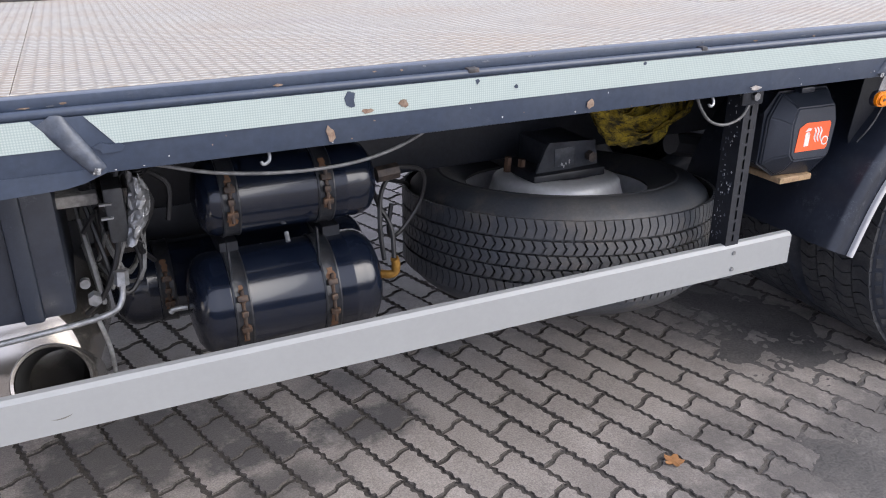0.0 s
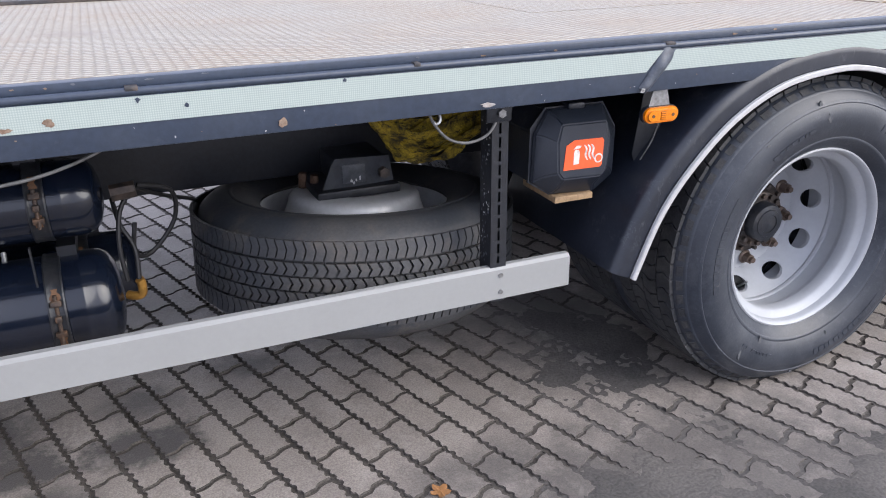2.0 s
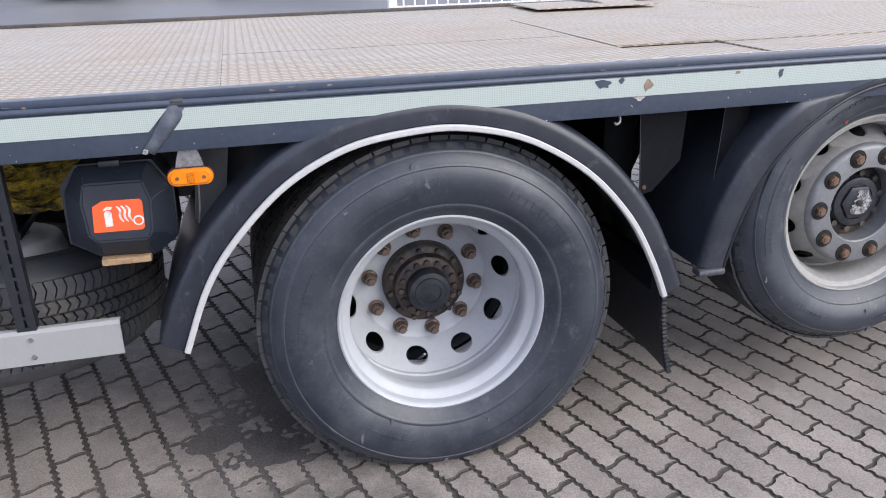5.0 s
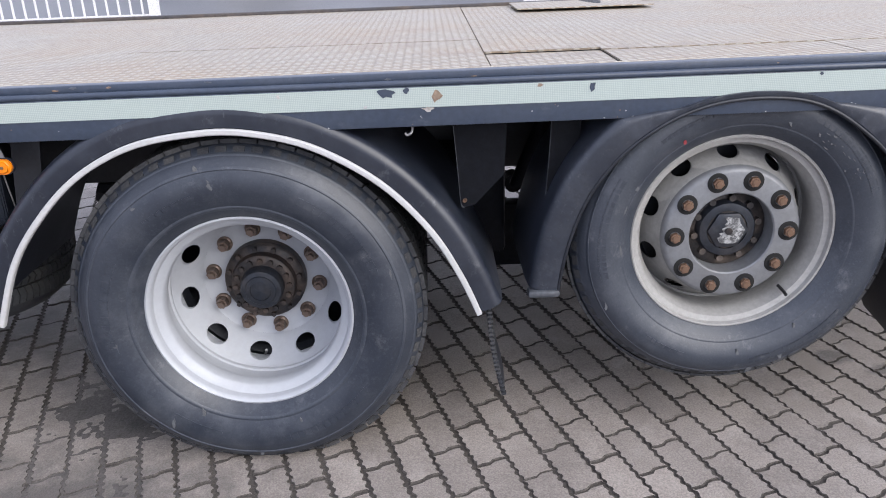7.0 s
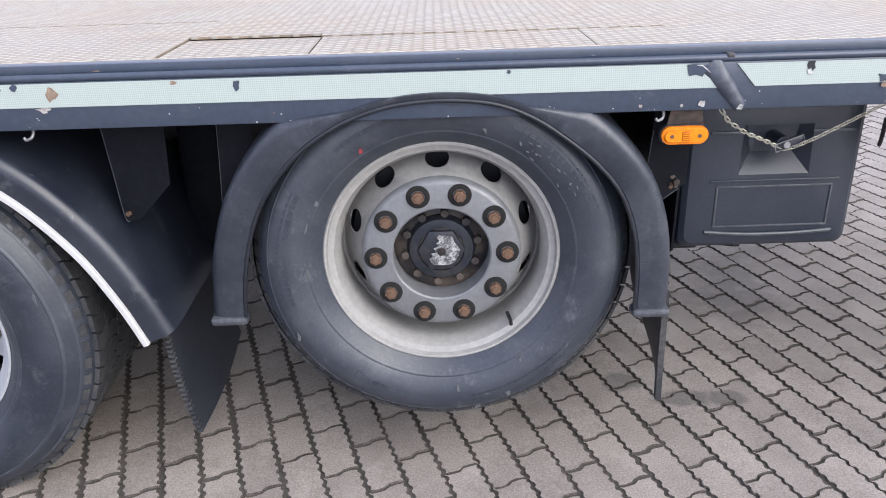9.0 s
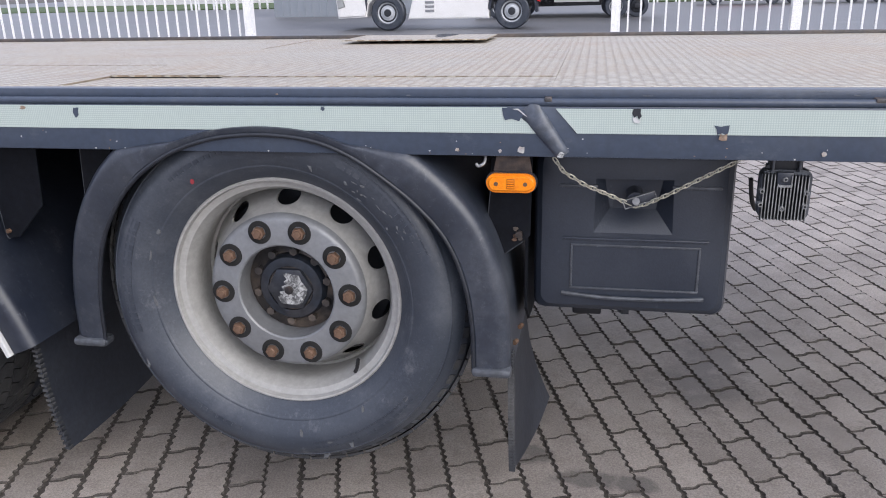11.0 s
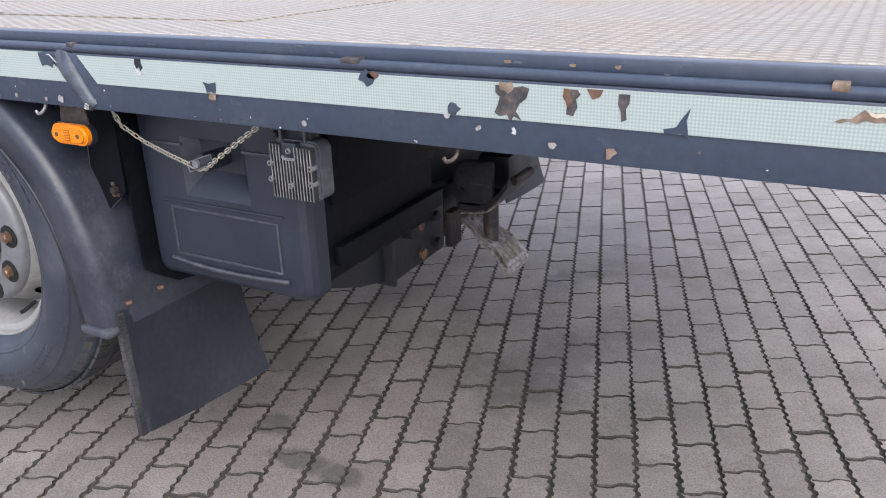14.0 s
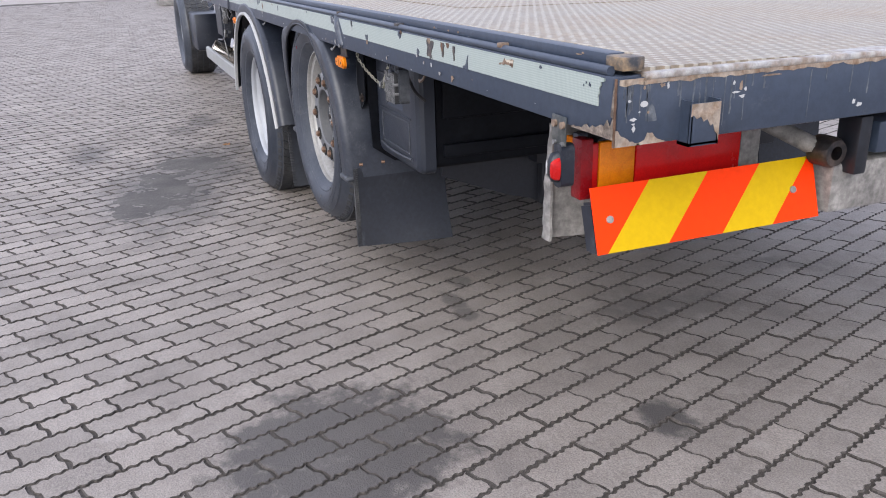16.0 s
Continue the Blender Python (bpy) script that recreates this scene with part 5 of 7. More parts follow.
# ---- fire extinguisher box ----
ring0 = [(1.745, 0.948), (1.918, 0.948), (1.962, 0.876), (1.962, 0.745), (1.900, 0.700), (1.766, 0.712), (1.702, 0.752), (1.708, 0.885)]
ring1 = [(1.758, 0.930), (1.905, 0.930), (1.938, 0.878), (1.935, 0.770), (1.885, 0.730), (1.772, 0.732), (1.725, 0.772), (1.728, 0.880)]
ring2 = [(1.762, 0.915), (1.900, 0.913), (1.912, 0.862), (1.905, 0.782), (1.896, 0.762), (1.772, 0.766), (1.757, 0.785), (1.752, 0.868)]
q = bmesh.new()
loops = [[q.verts.new((x, y, z)) for x, z in r] for r, y in ((ring0, 0.300), (ring0, 0.150), (ring0, 0.135), (ring1, 0.112), (ring2, 0.086))]
for a, c in zip(loops, loops[1:]):
    for i in range(8):
        q.faces.new((a[i], a[(i + 1) % 8], c[(i + 1) % 8], c[i]))
q.faces.new(loops[-1]); q.faces.new(loops[0][::-1])
bmesh.ops.recalc_face_normals(q, faces=q.faces)
bmesh.ops.bevel(q, geom=[e for e in q.edges if e.calc_face_angle(0) > 0.3], offset=0.004, segments=2, affect="EDGES")
ext = part("fire_extinguisher_box", q, M["box_plastic"], truck, "black plastic fire extinguisher box")
ext.data.set_sharp_from_angle(angle=radians(16))
part("box_seam", prism(bmesh.new(), [(1.699, 0.90), (1.742, 0.952), (1.922, 0.952), (1.967, 0.88), (1.963, 0.753), (1.895, 0.703), (1.764, 0.707), (1.697, 0.75)], 0.008, Matrix.Translation((0, 0.145, 0))), M["black_plastic"], ext)
stk = part("warning_sticker", prism(bmesh.new(), [(1.770, 0.791), (1.884, 0.789), (1.890, 0.795), (1.893, 0.862), (1.887, 0.869), (1.800, 0.871), (1.776, 0.858)], 0.001, Matrix.Translation((0, 0.0845, 0))), M["sticker"], ext, "orange fire extinguisher sticker")
P = Matrix.Translation((0, 0.0838, 0.008))
part("pictogram", prism(bmesh.new(), [(1.800, 0.796), (1.817, 0.797), (1.818, 0.830), (1.814, 0.836), (1.804, 0.836), (1.800, 0.830)], 0.0008, P), M["print"], ext)
part("pictogram", prism(bmesh.new(), [(1.798, 0.838), (1.819, 0.840), (1.822, 0.846), (1.808, 0.848)], 0.0008, P), M["print"], ext)
for k in range(3):
    line = [(1.830 + 0.011 * k + 0.010 * t + 0.0035 * math.sin(7 * t), 0.846 - 0.042 * t) for t in (i / 7 for i in range(8))]
    part("pictogram", prism(bmesh.new(), line + [(u + 0.0062 * math.sin(math.pi * (0.12 + 0.8 * i / 7)), v + 0.002) for i, (u, v) in reversed(list(enumerate(line)))], 0.0008, P), M["print"], ext)
part("pictogram", prism(bmesh.new(), [(1.878 + 0.013 * math.cos(a), 0.806 + 0.013 * math.sin(a)) for a in (i * math.pi / 8 for i in range(16))], 0.0008, P), M["print"], ext)
part("pictogram", prism(bmesh.new(), [(1.878 + 0.009 * math.cos(a), 0.806 + 0.009 * math.sin(a)) for a in (i * math.pi / 8 for i in range(16))], 0.0010, Matrix.Translation((0, 0.0830, 0.008))), M["sticker"], ext)
part("support_board", new_box(1.768, 1.888, 0.115, 0.30, 0.689, 0.707, bevel=0.002), M["wood"], truck, "thin plywood support board")
part("latch_tab", new_box(1.80, 1.85, 0.12, 0.16, 0.945, 0.962, bevel=0.004), M["box_plastic"], ext)
part("bracket_plate", prism(bmesh.new(), [(2.035, 0.985), (2.115, 0.985), (2.085, 0.79), (2.02, 0.775), (2.01, 0.80)], 0.004, Matrix.Translation((0, 0.115, 0))), M["paint_dark"], truck)

# ---- side marker lamps ----
def marker(x, z, plate):
    k = 12
    half, r = 0.053, 0.0205
    ol = [(half - r + r * math.cos(a), r * math.sin(a)) for a in (-math.pi / 2 + math.pi * i / k for i in range(k + 1))]
    ol += [(-half + r + r * math.cos(a), r * math.sin(a)) for a in (math.pi / 2 + math.pi * i / k for i in range(k + 1))]
    base = part("marker_lamp", prism(bmesh.new(), [(u * 1.05, v * 1.1) for u, v in ol], 0.012, Matrix.Translation((x, 0.026, z))), M["black_plastic"], truck, "amber oval side marker lamp")
    q = prism(bmesh.new(), ol, 0.022, Matrix.Translation((x, 0.010, z)))
    bmesh.ops.bevel(q, geom=[e for e in q.edges if all(v.co.y < 0.011 for v in e.verts)], offset=0.007, segments=3, affect="EDGES")
    part("lens", q, M["amber"], base)
    for s in (-1, 1):
        part("screw", rod(bmesh.new(), (x + s * 0.031, 0.010, z), (x + s * 0.031, 0.0085, z), 0.0045, 10), M["rust"], base)
    panel = part("reflector_panel", new_box(x - 0.0085, x + 0.0085, 0.0086, 0.012, z - 0.011, z + 0.011, bevel=0.001), M["amber_deep"], base)
    for k in range(4):
        part("prism_bar", new_box(x - 0.007, x + 0.007, 0.0078, 0.0088, z - 0.0086 + 0.005 * k, z - 0.0062 + 0.005 * k), M["amber"], panel)
    part("lamp_bracket", prism(bmesh.new(), [(x - 0.036, z + 0.012), (x + 0.036, z + 0.012), (x + 0.026, z + 0.05), (x + 0.020, z + 0.066), (x - 0.020, z + 0.066), (x - 0.026, z + 0.05)] if plate else
                               [(x - 0.04, z + 0.016), (x + 0.045, z + 0.016), (x + 0.036, z + 0.068), (x - 0.03, z + 0.068)], 0.003, Matrix.Translation((0, 0.031, 0))), M["steel"] if plate else M["hub"], base)
marker(2.021, 0.931, True)
marker(4.591, 0.938, False)
part("lamp_cable", tube(bmesh.new(), [(2.035, 0.04, 0.915), (2.03, 0.06, 0.85), (2.02, 0.09, 0.79)], 0.0022, 6), M["cable"], truck)

# ---- compressed-air tanks ----
def tank(x0, x1, y, z, r, straps, label):
    L = x1 - x0
    prof = [(0.0, 0.0), (r * 0.40, 0.004), (r * 0.72, 0.013), (r * 0.90, 0.027), (r * 0.98, 0.045), (r, 0.062), (r, 0.088), (r * 1.008, 0.090), (r * 1.008, 0.094), (r, 0.096)]
    prof = prof + [(a, L - c) for a, c in reversed(prof)]
    body = part("air_tank", lathe(bmesh.new(), prof, 48), M["tank"], truck, label, at=pose(x0, y, z, 0, 0, -90))
    for sx in straps:
        s = bmesh.new()
        lathe(s, [(r + 0.001, -0.021), (r + 0.004, -0.021), (r + 0.005, -0.017), (r + 0.003, -0.013), (r + 0.003, 0.013), (r + 0.005, 0.017), (r + 0.004, 0.021), (r + 0.001, 0.021)], 40)
        st = part("strap", s, M["strap_steel"], body, "painted steel strap with rust", at=pose(0, sx - x0, 0))
        s = bmesh.new()
        a = 0.12
        for da, w in ((0.30, 0.016), (0.02, 0.010), (-0.28, 0.016)):
            p = Vector(((r + 0.008) * math.cos(a + da), 0, (r + 0.008) * math.sin(a + da)))
            box(s, -0.006, 0.006, -w * 0.8, w * 0.8, -0.008, 0.008, bevel=0.003, m=Matrix.Translation(p) @ pose(0, 0, 0, 0, -math.degrees(a + da)))
        rod(s, ((r + 0.014) * math.cos(a - 0.34), 0, (r + 0.014) * math.sin(a - 0.45)), ((r + 0.014) * math.cos(a + 0.45), 0, (r + 0.014) * math.sin(a + 0.45)), 0.0048, 8)
        part("strap_buckle", s, M["buckle"], body, at=pose(0, sx - x0, 0))
        for k in range(3):
            a0, w = 0.15 + (0.55 if k == 0 else -0.45) + rng.uniform(-0.2, 0.2), rng.uniform(0.007, 0.014)
            s = bmesh.new()
            side = [[], []]
            for i in range(7):
                t = a0 + 0.055 * (i - 3) * (1.0 if k < 2 else 0.6)
                for j, e in ((0, -1), (1, 1)):
                    d = e * w * rng.uniform(0.35, 1.0)
                    side[j].append(s.verts.new(((r + 0.0042) * math.cos(t), d, (r + 0.0042) * math.sin(t))))
            for i in range(6):
                s.faces.new((side[0][i], side[0][i + 1], side[1][i + 1], side[1][i]))
            g = bmesh.ops.extrude_face_region(s, geom=list(s.faces))
            for v in [e for e in g["geom"] if isinstance(e, bmesh.types.BMVert)]:
                v.co.x *= 0.985
                v.co.z *= 0.985
            part("rust_bloom", s, M["rust_bloom"], st)
    return body


tank(0.190, 0.640, 0.400, 0.795, 0.095, (0.268, 0.495), "upper black painted air tank")
tank(0.152, 0.648, 0.425, 0.508, 0.130, (0.268, 0.492), "lower glossy black air tank with strap")
tank(-0.020, 0.700, 0.690, 0.478, 0.110, (0.12, 0.55), "rear black air tank in the shade")
part("tank_bracket", new_box(0.245, 0.290, 0.42, 0.72, 0.625, 0.665), M["paint_dark"], truck)
part("tank_bracket", new_box(0.508, 0.553, 0.42, 0.72, 0.625, 0.665), M["paint_dark"], truck)
for x in (0.262, 0.476):
    part("tank_hanger", new_box(x - 0.016, x - 0.012, 0.296, 0.312, 0.615, 0.715), M["strap_steel"], truck)
    part("tank_hanger", new_box(x - 0.02, x + 0.03, 0.40, 0.80, 0.875, 0.93), M["paint_dark"], truck)
q = tube(bmesh.new(), [(0.655, 0.40, 0.512), (0.676, 0.385, 0.512), (0.690, 0.38, 0.520), (0.692, 0.38, 0.545), (0.688, 0.378, 0.560)], 0.012, 10)
part("elbow_fitting", q, M["brass"], truck, "orange-brown brass elbow fitting")
part("drain_valve", tube(bmesh.new(), [(0.150, 0.42, 0.512), (0.118, 0.42, 0.512), (0.108, 0.42, 0.505)], 0.007), M["steel"], truck)
part("drain_valve", rod(bmesh.new(), (0.40, 0.36, 0.692), (0.40, 0.345, 0.672), 0.006, 8), M["steel"], truck)
part("tank_port", rod(bmesh.new(), (0.655, 0.405, 0.79), (0.715, 0.405, 0.795), 0.022, 8), M["hub"], truck)
for pts in ([(0.688, 0.38, 0.56), (0.69, 0.40, 0.64), (0.665, 0.42, 0.70), (0.655, 0.46, 0.76)], [(0.66, 0.38, 0.56), (0.655, 0.39, 0.65), (0.67, 0.41, 0.74), (0.71, 0.42, 0.795)],
            [(0.72, 0.42, 0.80), (0.80, 0.44, 0.77), (0.80, 0.46, 0.68), (0.73, 0.45, 0.60), (0.69, 0.42, 0.62), (0.70, 0.42, 0.70)], [(0.70, 0.74, 0.70), (0.80, 0.76, 0.655), (0.88, 0.78, 0.625), (0.90, 0.79, 0.60), (0.895, 0.79, 0.57)],
            [(0.03, 0.36, 0.80), (0.06, 0.35, 0.68), (0.02, 0.33, 0.62), (-0.03, 0.34, 0.70)], [(0.05, 0.30, 0.93), (0.10, 0.30, 0.84), (0.06, 0.32, 0.74), (0.09, 0.40, 0.66)],
            [(-0.02, 0.30, 0.90), (0.02, 0.28, 0.78), (-0.02, 0.28, 0.66), (-0.07, 0.30, 0.60)], [(0.10, 0.33, 0.90), (0.14, 0.33, 0.86), (0.13, 0.33, 0.78)]):
    part("air_hose", tube(bmesh.new(), pts, 0.0062, 8), M["hose"], truck)

# ---- engine-side clutter beside the tanks ----
part("engine_cover", new_box(-0.62, -0.085, 0.22, 0.60, 0.640, 0.985, bevel=0.012), M["black_plastic"], truck)
part("cover_rib", new_box(-0.185, -0.145, 0.205, 0.24, 0.640, 0.985, bevel=0.008), M["box_plastic"], truck)
q = bmesh.new()
bmesh.ops.create_grid(q, x_segments=14, y_segments=20, size=0.5)
for v in q.verts:
    u, w = v.co.x + 0.5, v.co.y + 0.5
    x = (0.036 + 0.022 * w) * (1 - u) + (0.048 + 0.036 * math.sin(math.pi * min(1.0, w * 0.9)) + 0.020 * w) * u
    v.co = Vector((x, 0.222 - 0.030 * math.sin(math.pi * u), 0.785 + 0.150 * w - 0.01 * u))
    v.co += 0.007 * noise.noise_vector(v.co * 60) + 0.003 * noise.noise_vector(v.co * 170)
r = bmesh.ops.extrude_face_region(q, geom=list(q.faces))
for v in [e for e in r["geom"] if isinstance(e, bmesh.types.BMVert)]:
    v.co.y += 0.012
bmesh.ops.recalc_face_normals(q, faces=q.faces)
part("crumpled_shield", q, M["steel"], truck, "crumpled silver heat shield", smooth=False)
part("alloy_housing", new_box(0.004, 0.044, 0.215, 0.34, 0.785, 0.905, bevel=0.006), M["fin"], truck, "dull grey valve housing")
for z in (0.842, 0.872):
    part("housing_rib", new_box(-0.006, 0.018, 0.207, 0.218, z, z + 0.004), M["steel"], truck)
part("pale_duct", new_box(-0.095, -0.005, 0.265, 0.40, 0.858, 0.885, bevel=0.006), M["grey_flap"], truck, "pale grey duct")
part("round_plug", rod(bmesh.new(), (-0.061, 0.262, 0.693), (-0.061, 0.246, 0.693), 0.0105, 16), M["steel"], truck)
part("pipe_bolt", rod(bmesh.new(), (-0.047, 0.235, 0.668), (-0.047, 0.212, 0.667), 0.014, 6), M["steel"], truck)
part("alloy_housing", new_box(-0.060, -0.004, 0.30, 0.38, 0.905, 0.955, bevel=0.01), M["hub"], truck)
part("valve_block", new_box(-0.03, 0.06, 0.36, 0.50, 0.70, 0.86, bevel=0.012), M["hub"], truck)
q = bmesh.new()
for k in range(16):
    lathe(q, [(0.011, 0.006 * k), (0.014, 0.006 * k + 0.002), (0.014, 0.006 * k + 0.004), (0.011, 0.006 * k + 0.006)], 12)
part("bellows_hose", q, M["hose"], truck, at=pose(0.075, 0.25, 0.84, 90, 0, 0))
part("bellows_hose", lathe(bmesh.new(), [(0.010 + 0.003 * (k % 2), 0.005 * k) for k in range(30)], 12), M["hose"], truck, at=pose(-0.03, 0.30, 0.85, 90, 4, 0))
part("steel_pipe", tube(bmesh.new(), [(-0.36, 0.19, 0.612), (-0.16, 0.19, 0.625), (-0.03, 0.19, 0.640), (0.005, 0.20, 0.665), (0.012, 0.21, 0.72)], 0.0065, 10), M["steel"], truck, "thin bent steel pipe")
part("pipe_nut", rod(bmesh.new(), (0.010, 0.208, 0.695), (0.013, 0.212, 0.725), 0.015, 6), M["steel"], truck)
for i in range(14):
    p = [(-0.07 + 0.15 * rng.random(), 0.28 + 0.2 * rng.random(), 0.62 + 0.32 * rng.random()) for _ in range(3)]
    part("wiring", tube(bmesh.new(), p, 0.004 + 0.003 * rng.random(), 6), M["hose"] if rng.random() < 0.8 else M["cable"], truck)
q = lathe(bmesh.new(), [(0.0, -0.26), (0.10, -0.255), (0.165, -0.235), (0.186, -0.195), (0.190, -0.10), (0.190, 0.20)], 48)
part("silencer", q, M["exhaust"], truck, "polished stainless exhaust silencer", at=pose(-0.235, 0.52, 0.470, -10, 0, -6))
q = lathe(bmesh.new(), [(0.070, 0.20), (0.070, -0.07), (0.075, -0.075), (0.078, -0.070), (0.078, 0.20)], 36)
pipe = part("tail_pipe", q, M["exhaust"], truck, "tail pipe with heat-tinted rim", at=pose(-0.145, 0.165, 0.522, -30, 0, -4))
part("pipe_inside", lathe(bmesh.new(), [(0.0, 0.19), (0.0690, 0.19), (0.0692, -0.060)], 36), M["soot_and_shade"], pipe)
part("silencer_clamp", tube(bmesh.new(), [(-0.05, 0.20, 0.64), (-0.035, 0.21, 0.55), (-0.035, 0.22, 0.46)], 0.005), M["steel"], truck)

# ---- spare wheel lying under the deck ----
S = Matrix.Translation((1.357, 0.648, 0.633)) @ pose(0, 0, 0, -95, 0, 0) @ pose(0, 0, 0, 0, 0, 3)
spare = part("spare_wheel", lathe(bmesh.new(), [(0.299, 0.056), (0.299, 0.046), (0.292, 0.042), (0.284, 0.052), (0.276, 0.085), (0.262, 0.115), (0.236, 0.115)], 72), M["spare_silver_lit"], truck, "spare wheel lying flat under the deck", at=S)
q = holed_cone(bmesh.new(), 0.236, 0.115, 0.208, 0.034, 0.022, 0.020, 10, 0.2)
lathe(q, [(0.208, 0.034), (0.205, 0.018), (0.197, 0.010), (0.184, 0.006), (0.115, 0.004), (0.110, 0.05)], 72)
part("wheel_disc", q, M["spare_silver_lit"], spare)
part("tyre", lathe(bmesh.new(), [(r, y + 0.03) for r, y in tyre_profile(0.490, 0.27, 0.9)], 96), M["spare_rubber"], spare)
part("wall_rib", lathe(bmesh.new(), [(0.372, -0.008), (0.376, -0.0105), (0.380, -0.0105), (0.384, -0.008)], 96), M["spare_rubber"], spare)
q = tread_blocks(bmesh.new(), 0.500, 0.028, 0.086, 1, 118, 0.010, 0, 0.30, 0.0045, alternate=False)
tread_blocks(q, 0.500, 0.088, 0.212, 3, 112, 0.012, 0, 0.36, 0.0065, alternate=False)
tread_blocks(q, 0.500, 0.214, 0.272, 1, 118, 0.010, 0, 0.30, 0.0045, alternate=False)
part("tread", q, M["spare_rubber"], spare, "chevron tread blocks")
q = new_box(1.215, 1.475, 0.545, 0.86, 0.636, 0.664, bevel=0.005)
part("spare_wheel_clamp", q, M["paint_dark"], truck)
q = prism(bmesh.new(), [(1.236, 0.660), (1.462, 0.668), (1.450, 0.748), (1.282, 0.756), (1.270, 0.742)], 0.012, Matrix.Translation((0, 0.572, 0)))
box(q, 1.285, 1.445, 0.584, 0.78, 0.655, 0.744, bevel=0.004)
part("spare_wheel_hoist", q, M["hoist_paint"], truck, "black hoist bracket over the spare wheel")
part("worn_label", new_box(1.300, 1.372, 0.5695, 0.5725, 0.676, 0.734, bevel=0.001), M["worn_plastic"], truck, "scratched grey label")
part("hoist_nut", rod(bmesh.new(), (1.428, 0.574, 0.700), (1.428, 0.548, 0.700), 0.017, 6), M["hub_dusty"], truck)
for x, y in ((1.205, 0.70), (1.232, 0.66)):
    part("rusty_stud", rod(bmesh.new(), (x, y, 0.640), (x + 0.004, y, 0.688), 0.013, 6), M["rust"], truck)
for i in range(6):
    part("paint_chip", prism(bmesh.new(), blob(rng, 1.325 + 0.03 * rng.random(), 0.674 + 0.022 * rng.random(), 0.0035, 0.006, 7), 0.001, Matrix.Translation((0, 0.5685, 0))), M["white"], truck)

# ---- cables and hooks under the beam ----
part("hanging_cable", tube(bmesh.new(), [(0.02, 0.10, 0.995), (0.11, 0.06, 0.985), (0.20, 0.055, 0.960), (0.317, 0.05, 0.944), (0.43, 0.05, 0.940), (0.518, 0.05, 0.948), (0.60, 0.06, 0.966), (0.672, 0.08, 0.99)], 0.0038, 10), M["cable"], truck, "sagging grey cable below the beam")
part("hanging_cable", tube(bmesh.new(), [(1.375, 0.06, 1.0), (1.390, 0.06, 0.965), (1.425, 0.06, 0.925), (1.475, 0.06, 0.908), (1.53, 0.062, 0.920), (1.562, 0.07, 0.955), (1.568, 0.08, 0.99)], 0.0038, 10), M["cable"], truck, "thin grey cable loop")
for x in (0.305, 1.385, 3.135, 4.535, 5.464):
    q = tube(bmesh.new(), [(x, 0.02, 1.004), (x + 0.002, 0.014, 0.990), (x - 0.002, 0.008, 0.981), (x - 0.012, 0.006, 0.977), (x - 0.017, 0.006, 0.983)], 0.0034, 8)
    part("rope_hook", q, M["hub"] if x > 5 else M["steel"], truck)

# ---- brackets between the wheels ----
q = prism(bmesh.new(), [(0.10, 0.998), (0.52, 0.998), (0.52, 0.50), (0.20, 0.55), (0.115, 0.61)], 0.006)
part("guard_bracket", q, M["shaded_black"], truck, at=Matrix.Translation((4.615, 0, 0)) @ Matrix(((0, 1, 0, 0), (1, 0, 0, 0), (0, 0, 1, 0), (0, 0, 0, 1))))
for poly, edge in (([(3.246, 0.99), (3.395, 0.99), (3.385, 0.83), (3.300, 0.742), (3.270, 0.738), (3.262, 0.748)], [(3.2455, 0.108, 0.985), (3.2545, 0.108, 0.86), (3.2620, 0.108, 0.750), (3.272, 0.108, 0.737)]),
                   ([(3.517, 0.99), (3.600, 0.99), (3.580, 0.76), (3.515, 0.735), (3.503, 0.748)], [(3.5170, 0.108, 0.985), (3.5100, 0.108, 0.86), (3.5030, 0.108, 0.750), (3.512, 0.108, 0.736)])):
    part("guard_stay", prism(bmesh.new(), poly, 0.005, Matrix.Translation((0, 0.108, 0))), M["shaded_black"], truck, "black stay plate with pale worn edge")
    part("pale_edge", tube(bmesh.new(), edge, 0.0010, 5), M["worn_plastic"], truck)
# added block that turns the lower gap between the wheels dark
part("spring_seat", new_box(3.375, 3.560, 0.880, 0.960, 0.220, 0.478, bevel=0.008), M["shaded_black"], truck)
part("spring_bolt", rod(bmesh.new(), (3.49, 0.875, 0.56), (3.49, 0.96, 0.56), 0.035, 12), M["shaded_black"], truck)
part("guard_stay", prism(bmesh.new(), [(4.541, 0.99), (4.632, 0.99), (4.628, 0.80), (4.612, 0.785), (4.543, 0.734), (4.534, 0.742), (4.529, 0.80)], 0.004, Matrix.Translation((0, 0.092, 0))), M["shaded_black"], truck, "black stay plate with rusty bolts")
part("pale_edge", tube(bmesh.new(), [(4.5405, 0.092, 0.93), (4.5285, 0.092, 0.80), (4.533, 0.092, 0.742), (4.542, 0.092, 0.7335), (4.612, 0.092, 0.7845)], 0.0011, 5), M["worn_plastic"], truck)
for x, z in ((4.551, 0.766), (4.603, 0.803)):
    part("stay_bolt", rod(bmesh.new(), (x, 0.092, z), (x, 0.080, z), 0.0085, 6), M["hub"], truck)
    for k in range(4):
        part("rust_scab", blob_plate(blob(rng, x + rng.uniform(-0.012, 0.008), z + rng.uniform(-0.014, 0.016), 0.0075, 0.0065, 9, 0.5), 0.0905 - 0.0003 * k, 0.0015), M["hub_dusty"] if k % 2 else M["rust"], truck)
